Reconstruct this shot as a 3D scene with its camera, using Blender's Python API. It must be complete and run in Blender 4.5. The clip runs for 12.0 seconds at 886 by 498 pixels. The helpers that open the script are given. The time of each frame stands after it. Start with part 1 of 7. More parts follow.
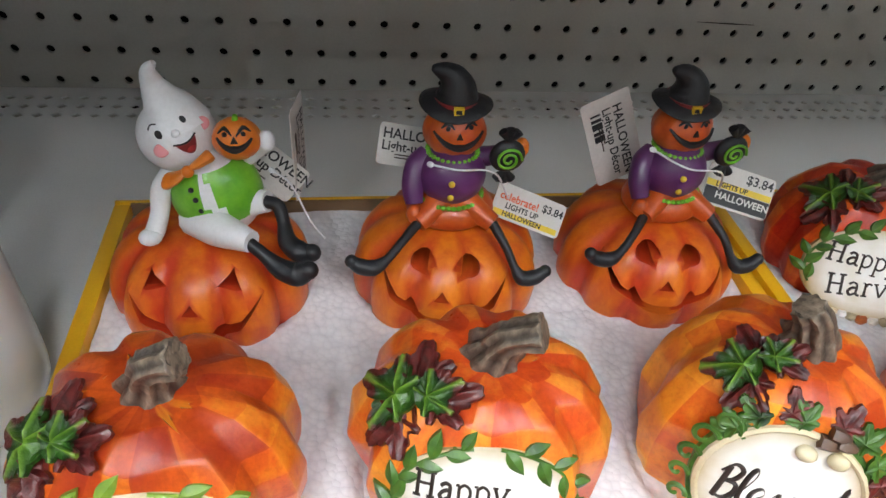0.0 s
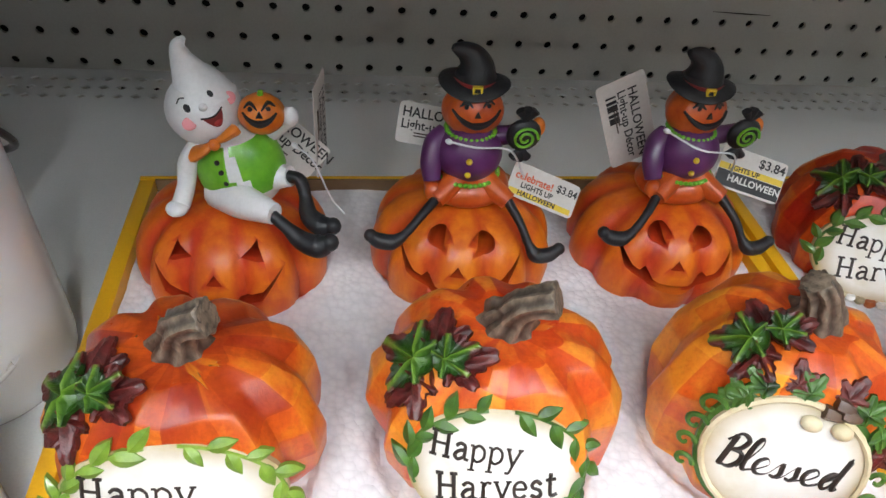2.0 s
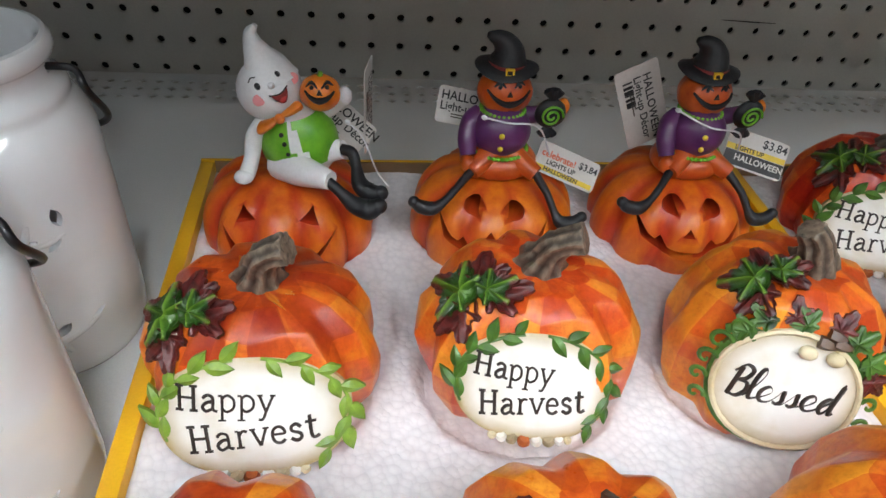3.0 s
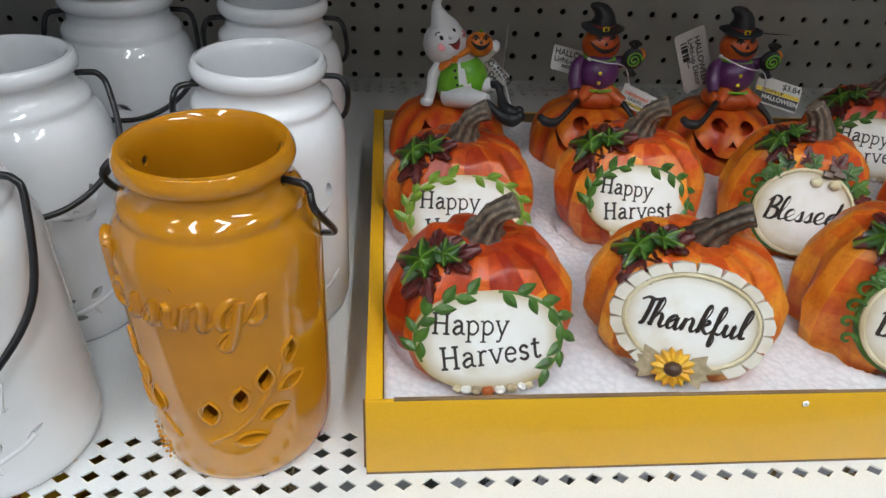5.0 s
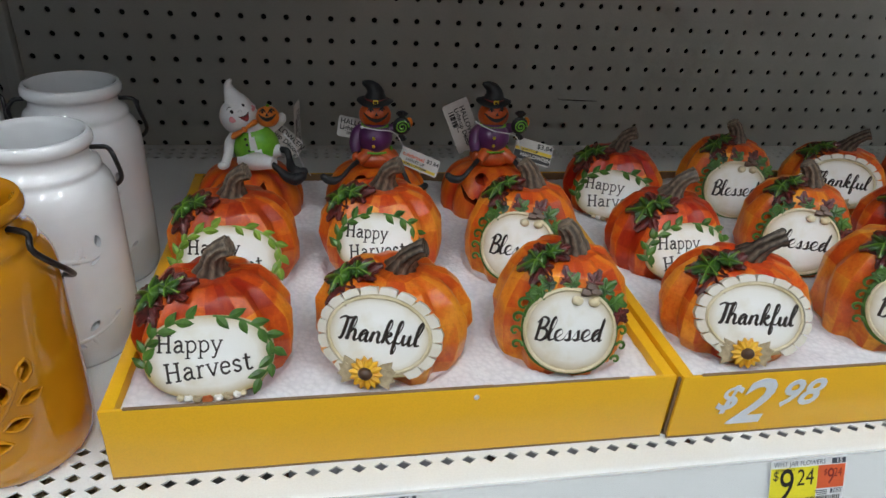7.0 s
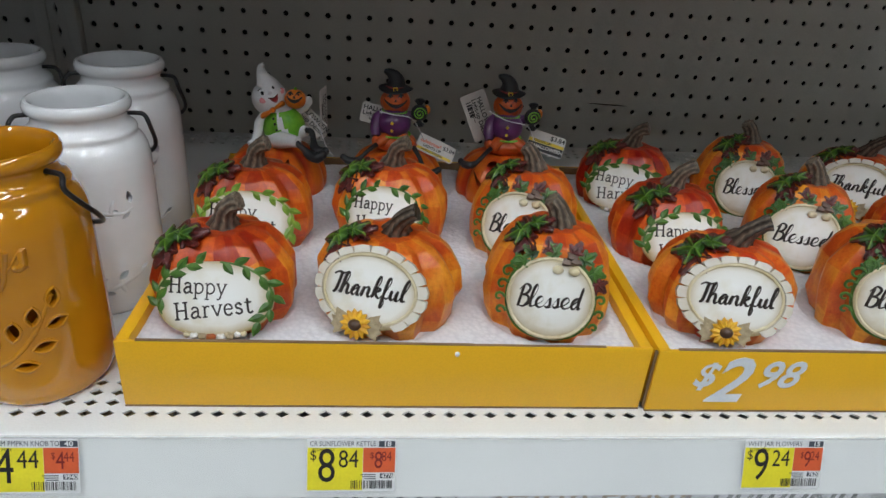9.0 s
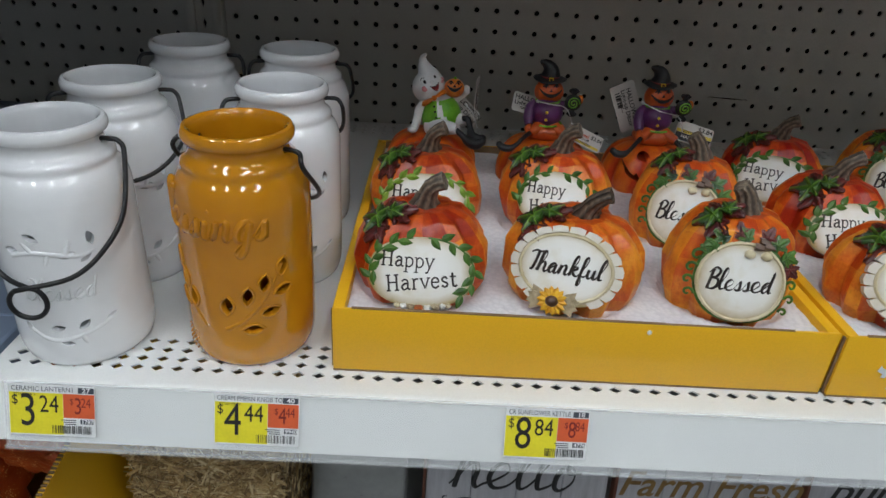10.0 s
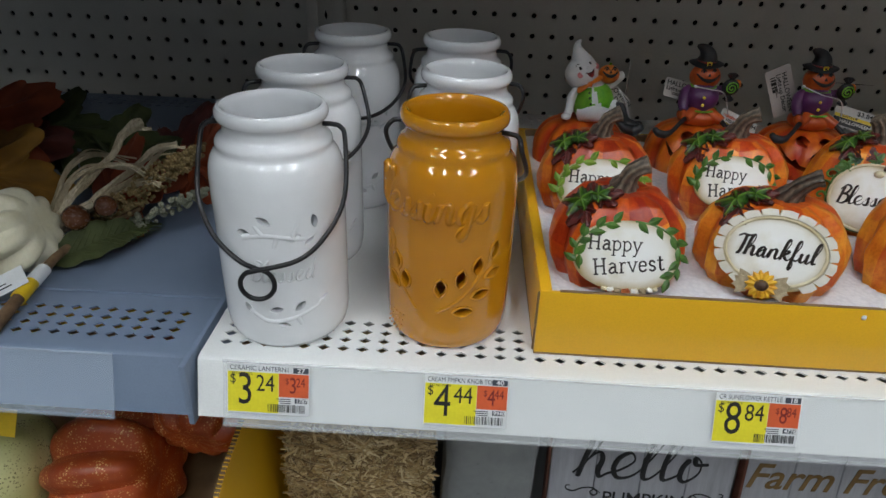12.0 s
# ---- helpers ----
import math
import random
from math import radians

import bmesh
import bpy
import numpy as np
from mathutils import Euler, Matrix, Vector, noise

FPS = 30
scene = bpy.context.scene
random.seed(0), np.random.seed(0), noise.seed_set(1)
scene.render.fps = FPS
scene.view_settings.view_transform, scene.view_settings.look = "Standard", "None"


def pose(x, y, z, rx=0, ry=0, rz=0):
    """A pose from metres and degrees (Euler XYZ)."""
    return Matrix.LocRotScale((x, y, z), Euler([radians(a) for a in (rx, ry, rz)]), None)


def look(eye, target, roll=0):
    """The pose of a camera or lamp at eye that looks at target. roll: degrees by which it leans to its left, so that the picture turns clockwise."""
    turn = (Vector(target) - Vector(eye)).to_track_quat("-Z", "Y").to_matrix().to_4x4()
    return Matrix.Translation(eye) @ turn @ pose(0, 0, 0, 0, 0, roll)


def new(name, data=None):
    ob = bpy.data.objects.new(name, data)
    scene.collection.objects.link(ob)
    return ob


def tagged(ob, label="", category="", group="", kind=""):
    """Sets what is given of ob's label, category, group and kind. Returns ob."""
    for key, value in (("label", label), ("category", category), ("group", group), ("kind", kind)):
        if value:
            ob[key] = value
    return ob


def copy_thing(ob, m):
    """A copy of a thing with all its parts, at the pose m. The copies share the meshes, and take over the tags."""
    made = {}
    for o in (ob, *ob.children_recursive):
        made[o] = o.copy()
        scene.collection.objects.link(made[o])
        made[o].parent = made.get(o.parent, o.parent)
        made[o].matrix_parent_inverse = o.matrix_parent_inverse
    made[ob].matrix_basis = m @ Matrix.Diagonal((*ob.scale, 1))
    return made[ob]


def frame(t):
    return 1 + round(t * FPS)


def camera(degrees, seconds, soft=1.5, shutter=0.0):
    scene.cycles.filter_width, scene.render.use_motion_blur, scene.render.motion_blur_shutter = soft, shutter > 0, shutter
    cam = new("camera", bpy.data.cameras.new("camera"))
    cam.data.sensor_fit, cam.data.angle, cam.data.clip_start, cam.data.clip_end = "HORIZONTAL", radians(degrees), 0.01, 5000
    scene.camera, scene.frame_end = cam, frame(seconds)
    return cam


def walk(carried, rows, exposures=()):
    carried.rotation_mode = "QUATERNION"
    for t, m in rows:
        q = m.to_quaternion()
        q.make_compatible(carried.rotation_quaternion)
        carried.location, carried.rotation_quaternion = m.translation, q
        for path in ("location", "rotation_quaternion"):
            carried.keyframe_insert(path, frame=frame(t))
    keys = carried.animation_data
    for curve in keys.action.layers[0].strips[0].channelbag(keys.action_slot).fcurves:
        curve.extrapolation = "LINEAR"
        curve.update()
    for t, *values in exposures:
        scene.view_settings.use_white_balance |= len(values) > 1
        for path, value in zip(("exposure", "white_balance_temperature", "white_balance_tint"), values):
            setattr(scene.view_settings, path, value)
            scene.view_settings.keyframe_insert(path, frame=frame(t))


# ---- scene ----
cam = camera(67.5, 12.0, soft=1.5)
PATH = [
    (0, (-0.019, -0.515, 1.343), (0.303, 0.955, 0.026), 6.5),
    (0.5, (-0.021, -0.517, 1.342), (0.292, 0.941, 0.01), 6.7),
    (1, (-0.022, -0.52, 1.34), (0.279, 0.944, 0.011), 6.6),
    (1.5, (-0.025, -0.522, 1.339), (0.277, 0.941, 0.01), 6.8),
    (2, (-0.023, -0.525, 1.342), (0.269, 0.936, 0.008), 6.7),
    (2.5, (-0.027, -0.537, 1.346), (0.264, 0.927, 0.015), 6.8),
    (3, (-0.039, -0.566, 1.343), (0.218, 0.945, 0.058), 5.8),
    (3.5, (-0.054, -0.599, 1.346), (0.167, 0.944, 0.092), 4.5),
    (3.7, (-0.064, -0.621, 1.338), (0.146, 0.96, 0.132), 3.9),
    (5.3, (-0.123, -0.757, 1.338), (0.055, 0.895, 0.225), 3.6),
    (5.5, (-0.117, -0.771, 1.343), (0.07, 0.892, 0.247), 3.6),
    (6, (-0.093, -0.795, 1.358), (0.171, 0.897, 0.324), 3.6),
    (6.5, (-0.057, -0.804, 1.368), (0.268, 0.902, 0.376), 3.8),
    (7, (-0.011, -0.817, 1.37), (0.333, 0.903, 0.41), 4.0),
    (7.2, (0.004, -0.818, 1.374), (0.345, 0.889, 0.39), 4.2),
    (9, (0.022, -0.86, 1.359), (0.208, 0.903, 0.432), 4.4),
    (9.5, (-0.017, -0.87, 1.356), (0.093, 0.894, 0.42), 4.2),
    (10, (-0.071, -0.88, 1.354), (-0.025, 0.881, 0.407), 3.8),
    (10.5, (-0.122, -0.888, 1.345), (-0.096, 0.879, 0.409), 4.1),
    (11, (-0.153, -0.889, 1.344), (-0.17, 0.865, 0.384), 3.4),
    (11.5, (-0.168, -0.89, 1.343), (-0.219, 0.861, 0.378), 2.6),
    (12, (-0.177, -0.888, 1.344), (-0.235, 0.863, 0.378), 2.2),
]
EXPOSURES = [(0, 0.52), (2.5, 0.45), (3.5, 0.15), (5.5, -0.39), (6, -0.43), (6.5, -0.51), (7, -0.53), (9, -0.62), (10.5, -0.74), (12, -0.72)]
walk(cam, [(t, look(eye, target, roll)) for t, eye, target, roll in PATH], EXPOSURES)

# ---- light: the store's fluorescent strips, and a dim bounce from the hall ----
world = bpy.data.worlds.new("hall")
scene.world = world
world.use_nodes = True
world.node_tree.nodes["Background"].inputs[0].default_value = (0.80, 0.90, 1.0, 1)
world.node_tree.nodes["Background"].inputs[1].default_value = 0.05
PANEL_POWER = 60.0

# ---- materials ----
def nodes_of(name):
    m = bpy.data.materials.new(name)
    m.use_nodes = True
    nt = m.node_tree
    return m, nt, nt.nodes["Principled BSDF"]


def add(nt, kind, **values):
    n = nt.nodes.new(kind)
    for k, v in values.items():
        n.inputs[k].default_value = v
    return n


def ramp(nt, fac, stops):
    r = nt.nodes.new("ShaderNodeValToRGB")
    e = r.color_ramp.elements
    while len(e) < len(stops):
        e.new(0.5)
    for el, (p, c) in zip(e, stops):
        el.position, el.color = p, (*c, 1)
    nt.links.new(fac, r.inputs[0])
    return r.outputs[0]


def noise_of(nt, scale, detail=4.0, rough=0.55, stretch=None, distort=0.0):
    tc = nt.nodes.new("ShaderNodeTexCoord")
    out = tc.outputs["Object"]
    if stretch:
        mp = add(nt, "ShaderNodeMapping", Scale=stretch)
        nt.links.new(out, mp.inputs[0])
        out = mp.outputs[0]
    n = add(nt, "ShaderNodeTexNoise", Scale=scale, Detail=detail, Roughness=rough, Distortion=distort)
    nt.links.new(out, n.inputs["Vector"])
    return n.outputs["Fac"]


def mix(nt, a, b, fac, mode="MIX"):
    n = nt.nodes.new("ShaderNodeMix")
    n.data_type, n.blend_type = "RGBA", mode
    for sock, v in ((n.inputs[0], fac), (n.inputs[6], a), (n.inputs[7], b)):
        if isinstance(v, (int, float)):
            sock.default_value = v
        elif isinstance(v, tuple):
            sock.default_value = (*v, 1)
        else:
            nt.links.new(v, sock)
    return n.outputs[2]


def bump(nt, bsdf, height, strength, distance=0.001):
    b = add(nt, "ShaderNodeBump", Strength=strength, Distance=distance)
    nt.links.new(height, b.inputs["Height"])
    nt.links.new(b.outputs[0], bsdf.inputs["Normal"])


def surface(name, dark, light, rough=0.5, metal=0.0, scale=40.0, fine=400.0, relief=0.1, coat=0.0, stretch=None, span=(0.3, 0.7)):
    """Two tones blended by a coarse noise, with a fine noise for relief and roughness."""
    m, nt, b = nodes_of(name)
    c = ramp(nt, noise_of(nt, scale, stretch=stretch), [(span[0], dark), (span[1], light)])
    f = noise_of(nt, fine, 3.0, stretch=stretch)
    spots = ramp(nt, f, [(0.3, (0.90, 0.90, 0.90)), (0.6, (1, 1, 1))])
    nt.links.new(mix(nt, c, spots, 0.6, "MULTIPLY"), b.inputs["Base Color"])
    rr = nt.nodes.new("ShaderNodeMapRange")
    nt.links.new(f, rr.inputs[0])
    rr.inputs[3].default_value, rr.inputs[4].default_value = max(0.02, rough - 0.08), min(1, rough + 0.1)
    nt.links.new(rr.outputs[0], b.inputs["Roughness"])
    b.inputs["Metallic"].default_value = metal
    b.inputs["Coat Weight"].default_value = coat
    b.inputs["Coat Roughness"].default_value = 0.04
    if relief:
        bump(nt, b, f, relief)
    return m


def pumpkin_paint(name, deep, body, bright, shift, gloss=0.32, dirt=0.32):
    """Dry-brushed resin: deep red in the hollows, orange body, yellow rubbed over the high facets, as the piece's own
    brushwork tells. Crease shade is put into the colour as well.
    """
    m, nt, b = nodes_of(name)
    big = noise_of(nt, 45.0, 3.0, 0.55, distort=0.8)
    brush = nt.nodes.new("ShaderNodeAttribute")
    brush.attribute_name = "brush"
    streak = noise_of(nt, 170.0, 6.0, 0.7, stretch=(1.0, 1.0, 0.3))
    def math_node(op, x, y):
        n = nt.nodes.new("ShaderNodeMath")
        n.operation = op
        for sock, v in zip(n.inputs, (x, y)):
            if isinstance(v, float):
                sock.default_value = v
            else:
                nt.links.new(v, sock)
        return n.outputs[0]
    f = math_node("ADD", math_node("MULTIPLY", brush.outputs["Fac"], 0.42), math_node("ADD", math_node("MULTIPLY", big, 0.42), math_node("MULTIPLY", streak, 0.32)))
    f = math_node("SUBTRACT", f, 0.06 + shift)
    c = ramp(nt, f, [(0.34, deep), (0.47, tuple(0.5 * (p + q) for p, q in zip(deep, body))), (0.55, body), (0.66, tuple(0.6 * p + 0.4 * q for p, q in zip(body, bright))), (0.80, bright)])
    c = mix(nt, c, ramp(nt, noise_of(nt, 420.0, 5.0, 0.7), [(0.36, (0.55, 0.42, 0.36)), (0.52, (1, 1, 1))]), dirt, "MULTIPLY")
    # pointiness paints shade into the creases, and dry-brushed yellow on convex edges
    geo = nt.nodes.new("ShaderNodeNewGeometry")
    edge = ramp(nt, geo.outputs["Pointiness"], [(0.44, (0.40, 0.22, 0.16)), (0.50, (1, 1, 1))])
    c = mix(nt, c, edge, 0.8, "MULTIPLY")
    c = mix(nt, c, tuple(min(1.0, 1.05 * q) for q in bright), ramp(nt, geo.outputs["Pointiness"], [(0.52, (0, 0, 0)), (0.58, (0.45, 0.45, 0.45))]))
    info = nt.nodes.new("ShaderNodeObjectInfo")
    hs = add(nt, "ShaderNodeHueSaturation", Saturation=1.0, Value=1.0, Hue=0.5)
    mr = nt.nodes.new("ShaderNodeMapRange")
    nt.links.new(info.outputs["Random"], mr.inputs[0])
    mr.inputs[3].default_value, mr.inputs[4].default_value = 0.495, 0.507
    nt.links.new(mr.outputs[0], hs.inputs["Hue"])
    nt.links.new(c, hs.inputs["Color"])
    nt.links.new(hs.outputs[0], b.inputs["Base Color"])
    rr = nt.nodes.new("ShaderNodeMapRange")
    nt.links.new(streak, rr.inputs[0])
    rr.inputs[3].default_value, rr.inputs[4].default_value = gloss - 0.12, gloss + 0.12
    nt.links.new(rr.outputs[0], b.inputs["Roughness"])
    b.inputs["Specular IOR Level"].default_value = 0.32
    b.inputs["Coat Weight"].default_value = 0.12
    b.inputs["Coat Roughness"].default_value = 0.22
    bump(nt, b, streak, 0.35, 0.0007)
    return m


def plain(name, colour, rough=0.5, metal=0.0, coat=0.0):
    return surface(name, tuple(0.88 * v for v in colour), colour, rough, metal, 60.0, 600.0, 0.05, coat)


PEG = surface("painted pegboard", (0.52, 0.505, 0.46), (0.60, 0.585, 0.535), 0.5, 0, 7.0, 500.0, 0.06)
# near-black colour that stands in for the shade behind holes and slots
HOLE_SHADE = surface("painted hole shade", (0.012, 0.011, 0.010), (0.02, 0.019, 0.018), 0.9, 0, 20.0, 100.0, 0)
STEEL_WHITE = surface("white powder-coated steel", (0.76, 0.77, 0.76), (0.82, 0.83, 0.82), 0.38, 0, 9.0, 900.0, 0.05)
STEEL_BLUE = surface("blue-grey powder-coated steel", (0.155, 0.20, 0.28), (0.195, 0.245, 0.335), 0.36, 0, 10.0, 900.0, 0.05)
STEEL_GREY = surface("grey steel", (0.30, 0.31, 0.31), (0.38, 0.39, 0.39), 0.45, 0.3, 12.0, 700.0, 0.06)
CARD_YELLOW = surface("printed yellow card", (0.80, 0.43, 0.012), (0.84, 0.455, 0.015), 0.36, 0, 5.0, 900.0, 0.03)
CARD_RAW = surface("raw brown card", (0.18, 0.11, 0.055), (0.27, 0.17, 0.09), 0.85, 0, 30.0, 500.0, 0.15)
CERAMIC_WHITE = surface("white glazed ceramic", (0.83, 0.84, 0.86), (0.86, 0.87, 0.89), 0.07, 0, 14.0, 30.0, 0, 0.5)
CERAMIC_GOLD = surface("mustard glazed ceramic", (0.50, 0.190, 0.005), (0.60, 0.255, 0.010), 0.07, 0, 14.0, 30.0, 0, 0.5)
WIRE = surface("black enamelled wire", (0.008, 0.008, 0.010), (0.016, 0.016, 0.018), 0.3, 0.2, 80.0, 600.0, 0.05)


def plaque_paint():
    """Cream paint, rubbed with tan glaze where the piece carries wear near its rim."""
    m, nt, b = nodes_of("cream plaque paint")
    c = ramp(nt, noise_of(nt, 55.0), [(0.28, (0.70, 0.66, 0.56)), (0.50, (0.80, 0.79, 0.76))])
    at_ = nt.nodes.new("ShaderNodeAttribute")
    at_.attribute_name = "wear"
    mul = nt.nodes.new("ShaderNodeMath")
    mul.operation = "MULTIPLY"
    nt.links.new(at_.outputs["Fac"], mul.inputs[0])
    nt.links.new(ramp(nt, noise_of(nt, 90.0, 5.0), [(0.25, (0.70, 0.70, 0.70)), (0.6, (1, 1, 1))]), mul.inputs[1])
    nt.links.new(mix(nt, c, (0.40, 0.29, 0.11), mul.outputs[0]), b.inputs["Base Color"])
    b.inputs["Roughness"].default_value = 0.45
    bump(nt, b, noise_of(nt, 500.0), 0.1)
    return m


CREAM = plaque_paint()
CREAM_EDGE = surface("antiqued cream rim", (0.48, 0.38, 0.20), (0.72, 0.64, 0.44), 0.5, 0, 60.0, 500.0, 0.12)
INK = surface("dark brown lettering paint", (0.016, 0.011, 0.009), (0.035, 0.024, 0.018), 0.5, 0, 200.0, 900.0, 0.05)
BLACK_INK = surface("black print", (0.012, 0.012, 0.013), (0.018, 0.018, 0.02), 0.5, 0, 200.0, 900.0, 0)


def stem_paint():
    """Grey-brown wood paint, with highlights along the ridges and shade in the folds put into the colour."""
    m, nt, b = nodes_of("stem paint with highlights and shade")
    n = noise_of(nt, 260.0, 5.0, 0.65, stretch=(1, 1, 0.5))
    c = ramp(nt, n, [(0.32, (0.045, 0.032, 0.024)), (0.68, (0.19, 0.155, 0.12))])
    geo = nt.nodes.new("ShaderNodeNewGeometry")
    # pointiness paints in the fold shade and the ridge highlights
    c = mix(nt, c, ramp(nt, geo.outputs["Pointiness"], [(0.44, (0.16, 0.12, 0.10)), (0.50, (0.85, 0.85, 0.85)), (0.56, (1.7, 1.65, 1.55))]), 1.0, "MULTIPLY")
    nt.links.new(c, b.inputs["Base Color"])
    b.inputs["Roughness"].default_value = 0.38
    bump(nt, b, n, 0.5, 0.0008)
    return m


STEM_WOOD = stem_paint()
STEM = surface("grey-brown painted stem", (0.022, 0.013, 0.009), (0.15, 0.115, 0.088), 0.36, 0, 210.0, 700.0, 0.6, 0.15, (1, 1, 0.35))
LEAF_GREEN = surface("painted green leaf", (0.005, 0.020, 0.004), (0.065, 0.175, 0.015), 0.36, 0, 170.0, 500.0, 0.3, 0.2)
LEAF_RED = surface("painted maroon leaf", (0.022, 0.006, 0.006), (0.15, 0.016, 0.013), 0.40, 0, 220.0, 500.0, 0.6, 0.1)


def leaf_paint():
    """Green leaf with pale rubbed veins, dark hollows and maroon tips."""
    m, nt, b = nodes_of("painted autumn leaf")
    rim = nt.nodes.new("ShaderNodeAttribute")
    rim.attribute_name = "rim"
    vein = nt.nodes.new("ShaderNodeAttribute")
    vein.attribute_name = "vein"
    n = noise_of(nt, 230.0, 4.0)
    s = nt.nodes.new("ShaderNodeMath")
    s.operation = "MULTIPLY_ADD"
    nt.links.new(n, s.inputs[0])
    s.inputs[1].default_value = 0.55
    nt.links.new(rim.outputs["Fac"], s.inputs[2])
    c = ramp(nt, s.outputs[0], [(0.28, (0.060, 0.150, 0.010)), (0.70, (0.024, 0.080, 0.008)), (0.98, (0.008, 0.026, 0.005)), (1.16, (0.075, 0.010, 0.008))])
    c = mix(nt, c, (0.16, 0.30, 0.030), ramp(nt, vein.outputs["Fac"], [(0.45, (0, 0, 0)), (0.95, (0.75, 0.75, 0.75))]))
    nt.links.new(c, b.inputs["Base Color"])
    b.inputs["Roughness"].default_value = 0.36
    b.inputs["Coat Weight"].default_value = 0.1
    bump(nt, b, n, 0.8, 0.002)
    return m


LEAF_AUTUMN = leaf_paint()
VINE = surface("painted vine green", (0.020, 0.065, 0.008), (0.080, 0.19, 0.024), 0.4, 0, 130.0, 500.0, 0.2, 0.1)
VINE_LIME = surface("painted lime vine", (0.09, 0.19, 0.015), (0.24, 0.38, 0.045), 0.4, 0, 130.0, 500.0, 0.2, 0.1)
PETAL = surface("painted sunflower petal", (0.62, 0.26, 0.01), (0.82, 0.50, 0.03), 0.45, 0, 250.0, 800.0, 0.2)
BURLAP = surface("painted burlap", (0.27, 0.21, 0.12), (0.48, 0.39, 0.25), 0.7, 0, 240.0, 900.0, 0.5)


def foam_beads():
    """White expanded foam: pressed beads with fine dark seams."""
    m, nt, b = nodes_of("white foam")
    tc = nt.nodes.new("ShaderNodeTexCoord")
    vo = add(nt, "ShaderNodeTexVoronoi", Scale=300.0, Randomness=1.0)
    nt.links.new(tc.outputs["Object"], vo.inputs["Vector"])
    seam = ramp(nt, vo.outputs["Distance"], [(0.35, (1, 1, 1)), (0.75, (0.90, 0.90, 0.91))])
    c = ramp(nt, noise_of(nt, 30.0), [(0.3, (0.74, 0.74, 0.77)), (0.7, (0.82, 0.82, 0.84))])
    nt.links.new(mix(nt, c, seam, 1.0, "MULTIPLY"), b.inputs["Base Color"])
    b.inputs["Roughness"].default_value = 0.55
    inv = add(nt, "ShaderNodeMath")
    inv.operation = "SUBTRACT"
    inv.inputs[0].default_value = 1.0
    nt.links.new(vo.outputs["Distance"], inv.inputs[1])
    bump(nt, b, inv.outputs[0], 0.45, 0.0012)
    return m


FOAM = foam_beads()
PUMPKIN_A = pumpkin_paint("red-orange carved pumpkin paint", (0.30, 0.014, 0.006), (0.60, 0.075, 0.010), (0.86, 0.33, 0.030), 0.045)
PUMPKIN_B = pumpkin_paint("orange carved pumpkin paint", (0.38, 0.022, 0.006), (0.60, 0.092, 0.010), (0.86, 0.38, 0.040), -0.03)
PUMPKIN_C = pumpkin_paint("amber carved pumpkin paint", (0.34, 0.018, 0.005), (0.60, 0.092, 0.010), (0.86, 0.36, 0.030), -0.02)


# ---- mesh helpers ----
def mesh_from(bm, name, mats, smooth=True, fix=True):
    if fix:
        bmesh.ops.recalc_face_normals(bm, faces=bm.faces)
    me = bpy.data.meshes.new(name)
    bm.to_mesh(me)
    bm.free()
    for m in mats if isinstance(mats, (list, tuple)) else [mats]:
        me.materials.append(m)
    if smooth:
        me.polygons.foreach_set("use_smooth", [True] * len(me.polygons))
        me.set_sharp_from_angle(angle=radians(smooth if smooth is not True else 40))
    return me


def part(name, bm, material, parent, label="", smooth=True):
    ob = new(name, mesh_from(bm, name, material, smooth))
    ob.parent = parent
    return tagged(ob, label)


def thing(name, label, category, group="", kind="", m=None):
    ob = tagged(new(name), label, category, group, kind)
    ob.empty_display_size = 0.02
    if m:
        ob.matrix_basis = m
    return ob


def solid(name, bm, material, label, category, group="", kind="", m=None, smooth=True):
    ob = tagged(new(name, mesh_from(bm, name, material, smooth)), label, category, group, kind)
    if m:
        ob.matrix_basis = m
    return ob


def box(bm, x0, x1, y0, y1, z0, z1, bevel=0.0, m=None):
    r = bmesh.ops.create_cube(bm, size=1)
    vs = r["verts"]
    for v in vs:
        v.co = Vector(((x0 + x1) / 2 + v.co.x * (x1 - x0), (y0 + y1) / 2 + v.co.y * (y1 - y0), (z0 + z1) / 2 + v.co.z * (z1 - z0)))
    if bevel:
        es = list({e for v in vs for e in v.link_edges})
        r2 = bmesh.ops.bevel(bm, geom=es, offset=bevel, segments=2, affect="EDGES", profile=0.5)
        vs = list({v for f in r2["faces"] for v in f.verts} | {v for v in vs if v.is_valid})
    if m:
        for v in vs:
            v.co = m @ v.co
    return bm


def ring_faces(bm, a, b, closed=True):
    n = len(a)
    out = []
    for i in range(n if closed else n - 1):
        j = (i + 1) % n
        out.append(bm.faces.new((a[i], a[j], b[j], b[i])))
    return out


def lathe(bm, profile, n=48, cx=0.0, cy=0.0, squash=1.0):
    """Turns (radius, z) round the vertical; a radius of 0 closes an end."""
    last = None
    for r, z in profile:
        if r <= 1e-6:
            ring = [bm.verts.new((cx, cy, z))]
        else:
            ring = [bm.verts.new((cx + r * math.cos(2 * math.pi * i / n), cy + squash * r * math.sin(2 * math.pi * i / n), z)) for i in range(n)]
        if last:
            if len(last) == 1 and len(ring) > 1:
                for i in range(n):
                    bm.faces.new((last[0], ring[i], ring[(i + 1) % n]))
            elif len(ring) == 1:
                for i in range(n):
                    bm.faces.new((last[i], last[(i + 1) % n], ring[0]))
            else:
                ring_faces(bm, last, ring)
        last = ring
    return bm


